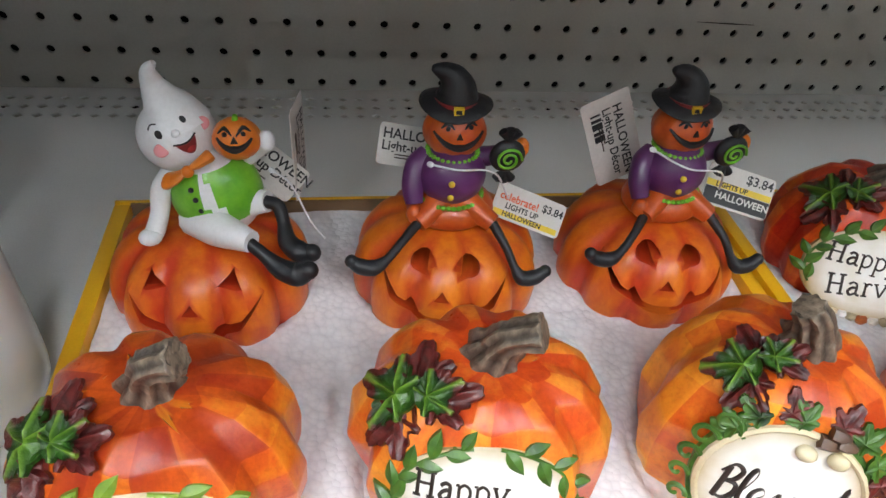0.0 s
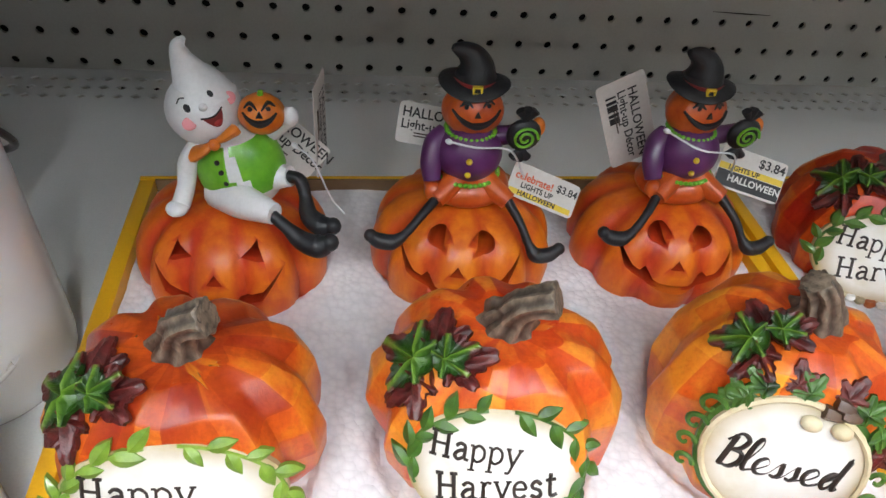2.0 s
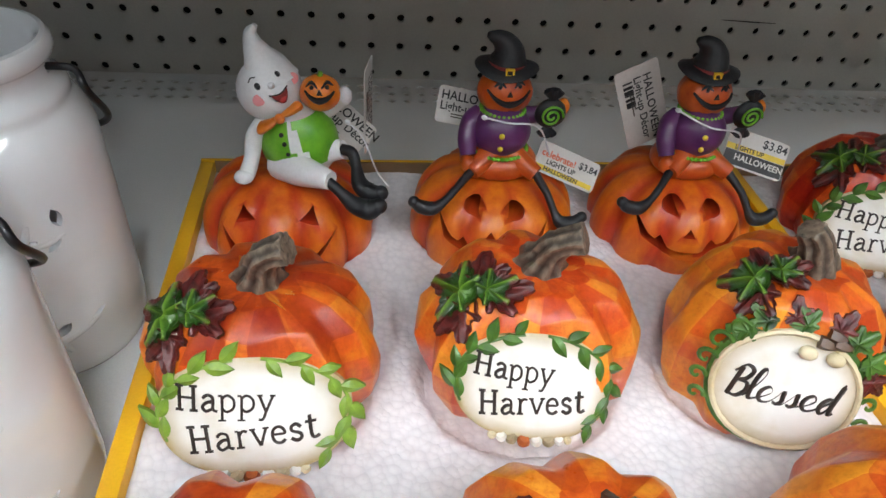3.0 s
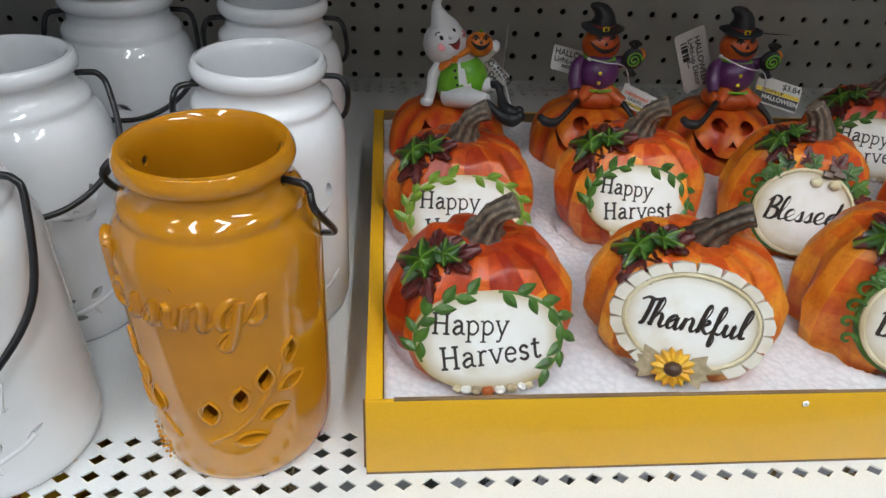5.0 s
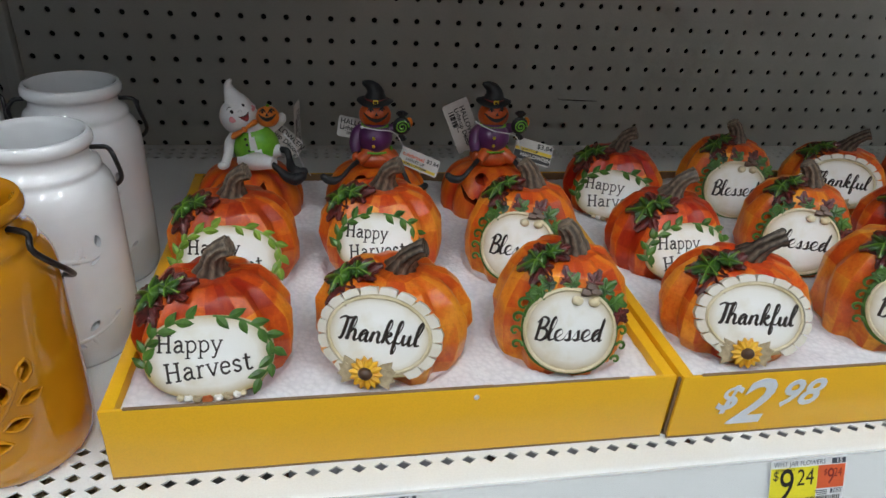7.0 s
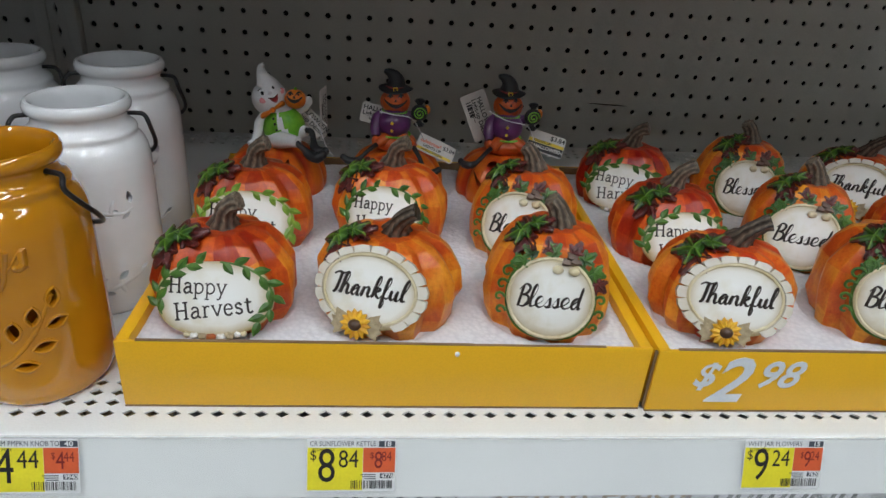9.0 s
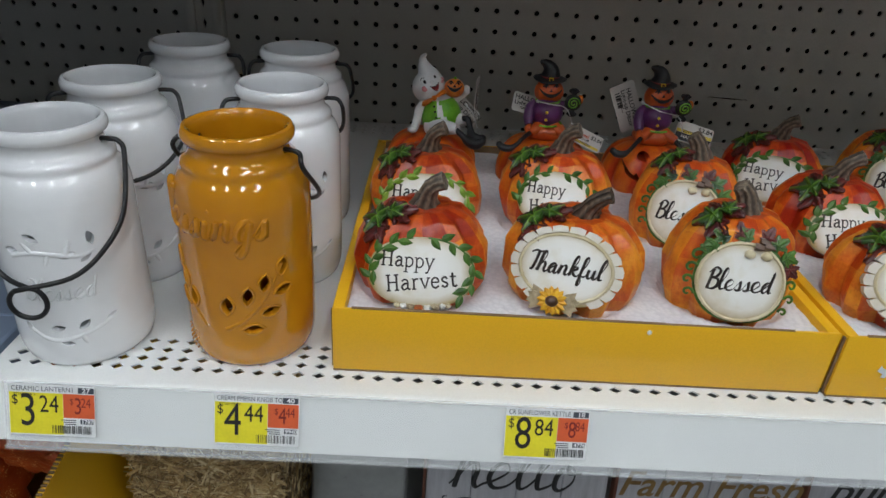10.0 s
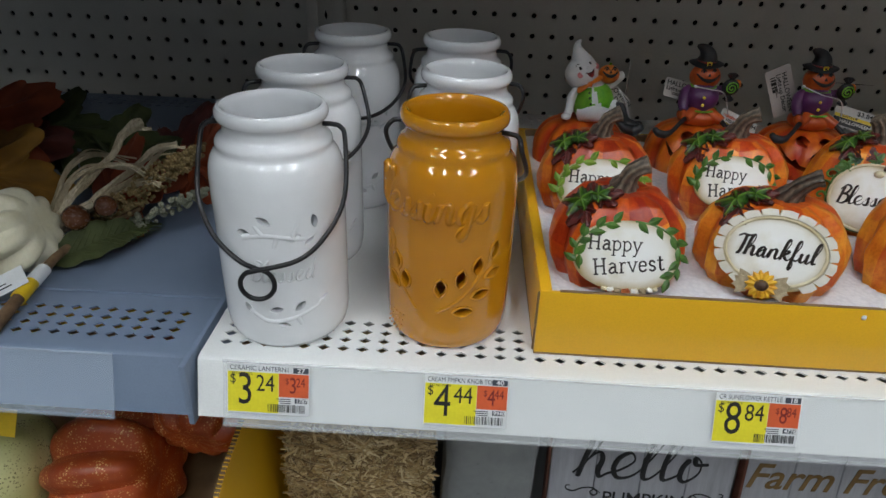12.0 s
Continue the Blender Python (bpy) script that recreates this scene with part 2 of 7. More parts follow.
def smooth_path(pts, steps=6):
    """Catmull-Rom through the points."""
    P = [Vector(p) for p in pts]
    P = [2 * P[0] - P[1]] + P + [2 * P[-1] - P[-2]]
    out = []
    for i in range(1, len(P) - 2):
        for k in range(steps):
            t = k / steps
            a, b, c, d = P[i - 1:i + 3]
            out.append(0.5 * ((2 * b) + (c - a) * t + (2 * a - 5 * b + 4 * c - d) * t * t + (3 * b - a - 3 * c + d) * t ** 3))
    out.append(P[-2])
    return out


def tube(bm, pts, radius, n=8, steps=6, flat=1.0, ribs=0, rib=0.0):
    """A round bar through the points. radius: a number, or a value for each given point."""
    path = smooth_path(pts, steps) if steps > 1 else [Vector(p) for p in pts]
    if isinstance(radius, (int, float)):
        rad = [radius] * len(path)
    else:
        k = np.linspace(0, len(radius) - 1, len(path))
        rad = [float(v) for v in np.interp(k, range(len(radius)), radius)]
    side, rings = None, []
    for i, p in enumerate(path):
        d = (path[min(i + 1, len(path) - 1)] - path[max(i - 1, 0)]).normalized()
        if side is None:
            side = d.cross(Vector((0, 0, 1)))
            if side.length < 0.1:
                side = d.cross(Vector((0, 1, 0)))
        side = (side - d * side.dot(d)).normalized()
        up = side.cross(d)
        ring = []
        for j in range(n):
            a = 2 * math.pi * j / n
            q = rad[i] * (1 + rib * math.cos(ribs * a + 2.0 * i / len(path)))
            ring.append(bm.verts.new(p + q * (math.cos(a) * side + flat * math.sin(a) * up)))
        rings.append(ring)
    for a, b in zip(rings, rings[1:]):
        ring_faces(bm, a, b)
    bm.faces.new(list(reversed(rings[0])))
    bm.faces.new(rings[-1])
    return bm


def ball(bm, c, r, seg=16, rings=10, m=None):
    r = (r, r, r) if isinstance(r, (int, float)) else r
    mat = Matrix.Translation(c) @ (m or Matrix()) @ Matrix.Diagonal((*r, 1))
    bmesh.ops.create_uvsphere(bm, u_segments=seg, v_segments=rings, radius=1, matrix=mat)
    return bm


def prism(bm, outline, z0, z1, place=None):
    """A flat outline in x and y, given thickness along z, then placed."""
    place = place or Matrix()
    a = [bm.verts.new(place @ Vector((x, y, z0))) for x, y in outline]
    b = [bm.verts.new(place @ Vector((x, y, z1))) for x, y in outline]
    ring_faces(bm, a, b)
    bm.faces.new(list(reversed(a)))
    bm.faces.new(b)
    return bm


def almond(length, width, n=7):
    pts = []
    for i in range(n):
        t = i / n
        pts.append((length * (t - 0.5), width / 2 * math.sin(math.pi * t) ** 0.8))
    for i in range(n):
        t = i / n
        pts.append((length * (0.5 - t), -width / 2 * math.sin(math.pi * t) ** 0.8))
    return pts


def cut(bm, cutter):
    """What is left of a closed bmesh once the cutter is taken from it."""
    obs = []
    for b in (bm, cutter):
        bmesh.ops.recalc_face_normals(b, faces=b.faces)
        me = bpy.data.meshes.new("raw")
        b.to_mesh(me)
        b.free()
        obs.append(new("raw", me))
    mod = obs[0].modifiers.new("cut", "BOOLEAN")
    mod.operation, mod.solver, mod.object = "DIFFERENCE", "EXACT", obs[1]
    dg = bpy.context.evaluated_depsgraph_get()
    dg.update()
    out = bmesh.new()
    out.from_mesh(obs[0].evaluated_get(dg).data)
    for o in obs:
        me = o.data
        bpy.data.objects.remove(o)
        bpy.data.meshes.remove(me)
    return out


def letters(text, size, depth=0.0, shear=0.0, space=1.0, align="CENTER", wide=1.0, bold=0.0, res=3):
    """The words as a bmesh in the x-y plane, middle at the origin, from the built-in font."""
    cu = bpy.data.curves.new("type", "FONT")
    cu.body, cu.size, cu.extrude, cu.shear, cu.space_character = text, size, depth, shear, space
    cu.align_x, cu.align_y, cu.resolution_u, cu.offset = align, "CENTER", res, bold
    ob = new("type", cu)
    dg = bpy.context.evaluated_depsgraph_get()
    dg.update()
    bm = bmesh.new()
    bm.from_mesh(ob.evaluated_get(dg).to_mesh())
    bpy.data.objects.remove(ob)
    bpy.data.curves.remove(cu)
    for v in bm.verts:
        v.co.x *= wide
    return bm


def bend(bm, f):
    for v in bm.verts:
        v.co = f(v.co)
    return bm


def merge(groups):
    """Several (bmesh, material) as one bmesh and its list of materials."""
    out, mats = bmesh.new(), []
    for b, m in groups:
        if m not in mats:
            mats.append(m)
        bmesh.ops.recalc_face_normals(b, faces=b.faces)
        for f in b.faces:
            f.material_index = mats.index(m)
        me = bpy.data.meshes.new("raw")
        b.to_mesh(me)
        b.free()
        out.from_mesh(me)
        bpy.data.meshes.remove(me)
    return out, mats


GLYPHS = {
    "h": ((0, 0.1), (0.35, 0.7), (0.62, 1.7), (0.5, 2.15), (0.3, 1.9), (0.22, 0.9), (0.2, 0), (0.3, 0.6), (0.6, 1.0), (0.8, 0.75), (0.8, 0.25), (0.95, 0), (1.15, 0.15)),
    "e": ((0, 0.15), (0.40, 0.34), (0.74, 0.72), (0.52, 1.04), (0.20, 0.82), (0.14, 0.36), (0.42, 0), (0.90, 0.15)),
    "l": ((0, 0.1), (0.35, 0.8), (0.6, 1.7), (0.48, 2.15), (0.28, 1.8), (0.22, 0.7), (0.35, 0.05), (0.65, 0.12)),
    "o": ((0, 0.1), (0.2, 0.35), (0.35, 0.9), (0.2, 0.6), (0.25, 0.15), (0.5, 0), (0.8, 0.35), (0.75, 0.8), (0.5, 1.0), (0.6, 0.72), (1.0, 0.75)),
    "a": ((0, 0.1), (0.7, 0.9), (0.45, 1.0), (0.2, 0.65), (0.2, 0.2), (0.45, 0), (0.7, 0.45), (0.75, 0.95), (0.74, 0.3), (0.85, 0), (1.05, 0.12)),
    "n": ((0, 0.1), (0.2, 0.95), (0.25, 0.6), (0.2, 0), (0.3, 0.6), (0.6, 1.0), (0.8, 0.75), (0.8, 0.25), (0.95, 0), (1.15, 0.15)),
    "u": ((0, 0.1), (0.2, 0.95), (0.2, 0.35), (0.4, 0), (0.65, 0.3), (0.78, 0.95), (0.76, 0.3), (0.9, 0), (1.1, 0.12)),
    "k": ((0, 0.1), (0.35, 0.8), (0.6, 1.7), (0.48, 2.15), (0.28, 1.8), (0.2, 0.7), (0.2, 0), (0.3, 0.6), (0.6, 1.0), (0.75, 0.8), (0.4, 0.5), (0.75, 0.05), (1.0, 0.12)),
    "f": ((0, 0.1), (0.35, 0.8), (0.6, 1.7), (0.48, 2.15), (0.28, 1.8), (0.25, 0.5), (0.25, -0.7), (0.4, -0.85), (0.5, -0.4), (0.35, 0.1), (0.75, 0.15)),
    "s": ((0, 0.1), (0.4, 0.95), (0.5, 0.6), (0.55, 0.25), (0.35, 0), (0.12, 0.1), (0.45, 0.02), (0.75, 0.15)),
    "d": ((0, 0.1), (0.7, 0.9), (0.45, 1.0), (0.2, 0.65), (0.2, 0.2), (0.45, 0), (0.7, 0.5), (0.85, 2.1), (0.76, 0.6), (0.85, 0), (1.05, 0.12)),
    "i": ((0, 0.1), (0.2, 0.95), (0.2, 0.3), (0.35, 0), (0.55, 0.12)),
    "g": ((0, 0.1), (0.7, 0.9), (0.45, 1.0), (0.2, 0.65), (0.2, 0.2), (0.45, 0), (0.7, 0.45), (0.75, 0.95), (0.72, -0.5), (0.5, -0.9), (0.25, -0.65), (0.5, -0.2), (1.0, 0.15)),
}
CAPITALS = {
    "T": ((((-0.1, 1.85), (0.3, 2.1), (0.8, 2.0), (1.35, 2.15)), ((0.65, 2.05), (0.62, 1.0), (0.5, 0.15), (0.25, 0.05))), 0.90),
    "B": ((((0.3, 2.0), (0.25, 1.0), (0.2, 0)), ((0, 1.6), (0.45, 2.15), (0.95, 1.85), (0.75, 1.25), (0.35, 1.1), (0.9, 1.0), (1.05, 0.5), (0.7, 0), (0.15, 0.1))), 1.05),
}


def script(text, size, r, f, lean=0.22, flat=1.0):
    """A word in joined brush script as rounded strokes, centred on x. size: height of a small letter; f maps (x, y, 0) to its place."""
    strokes, run, x = [], [], 0.0
    for ch in text:
        if ch in CAPITALS:
            lines, w = CAPITALS[ch]
            strokes += [[(x + a, b) for a, b in line] for line in lines]
            x += w
            continue
        g = GLYPHS[ch]
        run += [(x + a, b) for a, b in (g if not run else g[1:])]
        if ch == "i":
            strokes.append([(x + 0.24, 1.42), (x + 0.30, 1.50)])
        x += g[-1][0]
    strokes.append(run)
    bm = bmesh.new()
    for line in strokes:
        pts = smooth_path([((a - x / 2 + lean * b) * size, b * size, 0.0) for a, b in line], 4)
        fine = [f(Vector(p)) for p in pts]
        wide = []
        for i in range(len(pts)):
            d = Vector(pts[min(i + 1, len(pts) - 1)]) - Vector(pts[max(i - 1, 0)])
            wide.append(r * (0.95 - 0.45 * d.normalized().y))
        tube(bm, fine, wide, 6, 1)
    return bm


SLAB = {
    "H": (1.36, ((0.1, 0), (0.1, 1.5)), ((0.9, 0), (0.9, 1.5)), ((0.1, 0.78), (0.9, 0.78)), ((-0.12, 0), (0.32, 0)), ((-0.12, 1.5), (0.32, 1.5)), ((0.68, 0), (1.12, 0)), ((0.68, 1.5), (1.12, 1.5))),
    "a": (1.02, ((0.08, 0.82), (0.3, 1.0), (0.58, 0.9), (0.64, 0.6), (0.64, 0.12), (0.88, 0)), ((0.64, 0.6), (0.3, 0.56), (0.05, 0.28), (0.25, 0), (0.64, 0.2))),
    "p": (1.08, ((0.12, 0.97), (0.12, -0.55)), ((0.12, 0.8), (0.4, 1.0), (0.75, 0.75), (0.75, 0.25), (0.4, 0), (0.12, 0.2)), ((-0.1, -0.55), (0.34, -0.55)), ((-0.1, 0.97), (0.12, 0.97))),
    "y": (1.0, ((0.05, 1), (0.42, 0)), ((0.8, 1), (0.42, 0), (0.25, -0.48), (0, -0.5)), ((-0.1, 1), (0.22, 1)), ((0.62, 1), (0.95, 1))),
    "r": (0.88, ((0.2, 1), (0.2, 0)), ((0.2, 0.7), (0.4, 0.98), (0.66, 0.92)), ((0, 0), (0.42, 0)), ((0.02, 1), (0.2, 1))),
    "v": (1.0, ((0.05, 1), (0.42, 0)), ((0.8, 1), (0.42, 0)), ((-0.1, 1), (0.22, 1)), ((0.62, 1), (0.95, 1))),
    "e": (0.98, ((0.1, 0.54), (0.42, 0.54), (0.76, 0.56), (0.68, 0.88), (0.42, 1), (0.15, 0.82), (0.08, 0.45), (0.2, 0.1), (0.5, 0), (0.76, 0.18))),
    "s": (0.90, ((0.66, 0.8), (0.42, 1), (0.15, 0.85), (0.2, 0.6), (0.58, 0.42), (0.65, 0.15), (0.38, 0), (0.08, 0.18))),
    "t": (0.80, ((0.3, 1.38), (0.3, 0.25), (0.46, 0.02), (0.72, 0.12)), ((0.02, 1), (0.62, 1))),
}


def slab_word(text, size, r, f):
    """A word in upright slab-serif strokes, centred on x. size: height of a small letter."""
    width = sum(SLAB[ch][0] for ch in text)
    bm, x = bmesh.new(), -width / 2
    for ch in text:
        for line in SLAB[ch][1:]:
            pts = [((x + a) * size, b * size, 0.0) for a, b in line]
            pts = smooth_path(pts, 3) if len(pts) > 2 else [Vector(p) for p in pts]
            thin = 0.8 if len(line) == 2 and line[0][1] == line[1][1] else 1.0
            tube(bm, [f(Vector(p)) for p in pts], r * thin, 5, 1)
        x += SLAB[ch][0]
    return bm


def maple(length, lobes=5, seed=0, thick=0.0008, curl=0.25):
    """A lobed, toothed leaf lying in x-y, its stalk at the origin, tip along +x, veins raised, hollows sunk, rim curled."""
    rnd = random.Random(seed)
    tips = [(a + rnd.uniform(-0.08, 0.08), q * rnd.uniform(0.92, 1.08)) for a, q in ((-2.15, 0.52), (-1.05, 0.80), (0.0, 1.0), (1.05, 0.80), (2.15, 0.52))]
    bm = bmesh.new()
    rim, vein = bm.verts.layers.float.new("rim"), bm.verts.layers.float.new("vein")
    cx = 0.32 * length
    out = []
    n = 100
    for i in range(n):
        a = -math.pi + 2 * math.pi * i / n
        r, near = 0.40, 9.0
        for ta, tr in tips:
            d = abs(a - ta)
            near = min(near, d)
            if d < 0.62:
                tooth = 0.13 * abs(math.sin(9.5 * d + 0.35)) if d > 0.07 else 0.04
                r = max(r, tr * (1.0 - 0.58 * (d / 0.62) ** 1.05 + tooth))
        out.append((a, 0.68 * length * r, near))
    layers = []
    for dz in (0, -thick):
        mid = bm.verts.new((cx, 0, dz + 0.03 * length))
        mid[vein] = 1.0
        rings = []
        for q in (0.22, 0.45, 0.66, 0.85, 1.0):
            ring = []
            for a, r, near in out:
                ridge = math.exp(-(near / 0.13) ** 2)
                side = max(0.0, math.cos(11.0 * q - 3.0 * near)) * 0.5
                z = curl * length * (-0.56 * (q * r / length) ** 2 + 0.13 * ridge * (1.1 - q) + 0.05 * side * (1 - ridge) * q - 0.20 * (1 - ridge) * math.sin(math.pi * q) + 0.06 * math.sin(3 * a + seed) * q)
                v = bm.verts.new((cx + q * r * math.cos(a), q * r * math.sin(a), dz + z + 0.03 * length * (1 - q)))
                v[rim], v[vein] = q * min(1.0, 0.30 + r / length), max(ridge, 0.85 * side)
                ring.append(v)
            rings.append(ring)
        for i in range(n):
            bm.faces.new((mid, rings[0][i], rings[0][(i + 1) % n]))
        for a, b in zip(rings, rings[1:]):
            ring_faces(bm, a, b)
        layers.append(rings[-1])
    ring_faces(bm, layers[0], layers[1])
    return bm


# ---- setting ----
SHELF = 1.079
PITCH = 0.0254


def sheet_with_holes(bm, xs, zs, hole, depth, put):
    """A board of cells, each with its hole, of real thickness. hole: offsets round the cell's middle. put: (u, v, w) to a place."""
    n = len(hole)
    for w, flip in ((0.0, False), (depth, True)):
        grid = [[bm.verts.new(put(x, z, w)) for x in xs] for z in zs]
        for j in range(len(zs) - 1):
            for i in range(len(xs) - 1):
                c = [grid[j][i], grid[j][i + 1], grid[j + 1][i + 1], grid[j + 1][i]]
                mx, mz = (xs[i] + xs[i + 1]) / 2, (zs[j] + zs[j + 1]) / 2
                h = [bm.verts.new(put(mx + a, mz + b, w)) for a, b in hole]
                q = n // 4
                for k in range(4):
                    seg = [h[(k * q + s) % n] for s in range(q + 1)]
                    # corner k faces the arc that begins at hole point k*q
                    f = [c[(k + 2) % 4], *reversed(seg)]
                    bm.faces.new(f if not flip else list(reversed(f)))
                    f = [c[(k + 2) % 4], c[(k + 3) % 4], h[(k * q + q) % n]]
                    bm.faces.new(list(reversed(f)) if not flip else f)
                if w == 0:
                    d = [bm.verts.new(put(mx + a, mz + b, depth)) for a, b in hole]
                    ring_faces(bm, h, d)
    return bm


ROUND = [(0.0034 * math.cos(math.pi / 4 * k), 0.0034 * math.sin(math.pi / 4 * k)) for k in range(8)]
DIAMOND = [(0.0044, 0), (0, 0.0032), (-0.0044, 0), (0, -0.0032)]


def pegboard(name, c0, c1, label):
    xs = [(c - 0.5) * PITCH for c in range(c0, c1 + 2)]
    zs = [1.2 + (r - 0.5) * PITCH for r in range(-9, 13)]
    bm = sheet_with_holes(bmesh.new(), xs, zs, ROUND, 0.0028, lambda u, v, w: Vector((u, w, v)))
    ob = solid(name, bm, PEG, label, "pegboard", kind="structure", smooth=False)
    # a near-black sheet behind the board paints the shade in its holes
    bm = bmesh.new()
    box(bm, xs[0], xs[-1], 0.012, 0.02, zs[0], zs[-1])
    part("backing", bm, HOLE_SHADE, ob, "near-black sheet standing in for shade behind the board")
    return ob


pegboard("wall_back", -13, 46, "off-white perforated pegboard back panel with round holes")
pegboard("wall_back_second", -40, -16, "shaded off-white pegboard back panel of the next bay")
bm = bmesh.new()
for sx, ln in ((0.292, 0.054), (0.300, 0.030)):
    tube(bm, [(sx, -0.0003, 1.1335), (sx + ln / 2, -0.0003, 1.1328), (sx + ln, -0.0003, 1.132)], [0.0002, 0.0005, 0.0002], 6, 3)
tagged(part("scratch", bm, INK, bpy.data.objects["wall_back"], "thin dark scratch"), "thin dark scratch")


def upright(x0, x1):
    """A slotted steel post between two bays."""
    t = thing("upright", "off-white slotted steel upright between shelf bays", "upright", kind="structure")
    bm = bmesh.new()
    mid = (x0 + x1) / 2
    xs, zs = [mid - 0.010, mid + 0.010], [1.0 + 0.0254 * k for k in range(0, 26)]
    sheet_with_holes(bm, xs, zs, [(0.0025, 0), (0, 0.008), (-0.0025, 0), (0, -0.008)], 0.004, lambda u, v, w: Vector((u, -0.006 + w, v)))
    part("slotted_face", bm, PEG, t, smooth=False)
    for a, b in ((x0, mid - 0.0102), (mid + 0.0102, x1)):
        bm = bmesh.new()
        box(bm, a, b, -0.010, 0.02, 0.0, 1.66, 0.002)
        part("flange", bm, PEG, t)
    # a near-black block behind the face paints the shade in its slots
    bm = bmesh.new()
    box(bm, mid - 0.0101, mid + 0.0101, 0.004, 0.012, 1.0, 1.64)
    part("cavity", bm, HOLE_SHADE, t)


upright(-0.3925, -0.3445)


def deck(name, x0, x1, metal, label, back_rows=True, rows=4):
    """A steel shelf: plain deck, punched strips near its front and back, a folded front lip."""
    t = thing(name, label, "shelf", kind="structure")
    put = lambda u, v, w: Vector((u, v, SHELF - w))
    n = int((x1 - x0 - 0.012) / 0.0127)
    xs = [x0 + 0.006 + 0.0127 * i for i in range(n + 1)]
    front = [-0.5517 + 0.0093 * k for k in range(rows + 1)]
    bm = sheet_with_holes(bmesh.new(), xs, front, DIAMOND, 0.0012, put)
    part("punched_strip", bm, metal, t, smooth=False)
    plates = [(x0, xs[0], front[0], front[-1]), (xs[-1], x1, front[0], front[-1])]
    if back_rows:
        back = [-0.071 + 0.0127 * k for k in range(4)]
        bm = sheet_with_holes(bmesh.new(), xs, back, DIAMOND, 0.0012, put)
        part("punched_strip", bm, metal, t, smooth=False)
        plates += [(x0, xs[0], back[0], back[-1]), (xs[-1], x1, back[0], back[-1]), (x0, x1, back[-1], -0.024), (x0, x1, front[-1], back[0])]
    else:
        plates += [(x0, x1, front[-1], -0.024)]
    for a, b, c, d in plates:
        bm = bmesh.new()
        box(bm, a, b, c, d, SHELF - 0.0012, SHELF)
        part("plate", bm, metal, t, smooth=False)
    # the lip: a swept section from the deck over the rounded edge down the sloping face and back under
    sec = [(-0.5517, SHELF), (-0.561, SHELF), (-0.5635, SHELF - 0.0004), (-0.565, SHELF - 0.0014), (-0.5655, SHELF - 0.0025), (-0.5765, SHELF - 0.0345),
           (-0.5775, SHELF - 0.037), (-0.576, SHELF - 0.0385), (-0.554, SHELF - 0.0385), (-0.554, SHELF - 0.0370), (-0.5745, SHELF - 0.0355), (-0.5635, SHELF - 0.004), (-0.5517, SHELF - 0.0012)]
    bm = bmesh.new()
    rings = [[bm.verts.new((x, y, z)) for y, z in sec] for x in (x0, x1)]
    ring_faces(bm, rings[0], rings[1])
    bm.faces.new(rings[0])
    bm.faces.new(list(reversed(rings[1])))
    part("front_lip", bm, metal, t, smooth=30)
    bm = bmesh.new()
    box(bm, x0 + 0.01, x1 - 0.01, -0.150, -0.105, SHELF - 0.045, SHELF - 0.003)
    part("rear_brace", bm, metal, t)
    return t


deck("shelf", -0.339, 1.10, STEEL_WHITE, "white powder-coated steel shelf with diamond perforations")
blue = deck("shelf_second", -1.05, -0.3445, STEEL_BLUE, "blue-grey steel shelf with diamond perforations, next bay", True, 4)
bm = bmesh.new()
box(bm, -1.05, -0.345, -0.5000, -0.4970, SHELF - 0.0002, SHELF + 0.0014, 0.0006)
part("seam", bm, STEEL_BLUE, blue, "raised fold line")
bm = bmesh.new()
box(bm, -0.3465, -0.3425, -0.577, -0.10, SHELF - 0.046, SHELF + 0.0015, 0.001)
part("end_plate", bm, STEEL_BLUE, blue)


def channel(x0, x1, tint):
    """A clear plastic price channel on the lip's face."""
    m, nt, b = nodes_of("clear channel plastic")
    b.inputs["Base Color"].default_value = (*tint, 1)
    b.inputs["Roughness"].default_value = 0.12
    b.inputs["Alpha"].default_value = 0.18
    bm = bmesh.new()
    sec = [(-0.5668, SHELF), (-0.5675, SHELF), (-0.5798, SHELF - 0.0355), (-0.5820, SHELF - 0.0385), (-0.5812, SHELF - 0.0390), (-0.5788, SHELF - 0.0360)]
    rings = [[bm.verts.new((x, y, z)) for y, z in sec] for x in (x0, x1)]
    ring_faces(bm, rings[0], rings[1])
    bm.faces.new(rings[0])
    bm.faces.new(list(reversed(rings[1])))
    tube(bm, [(x0, -0.5674, SHELF + 0.0004), (x1, -0.5674, SHELF + 0.0004)], 0.0010, 8, 1)
    tube(bm, [(x0, -0.5814, SHELF - 0.0392), (x1, -0.5814, SHELF - 0.0392)], 0.0013, 8, 1)
    return solid("price_channel", bm, m, "clear plastic price channel along the shelf edge", "price channel", kind="structure", smooth=40)


channel(-0.322, 1.09, (0.86, 0.89, 0.90))
channel(-1.04, -0.392, (0.62, 0.72, 0.84))

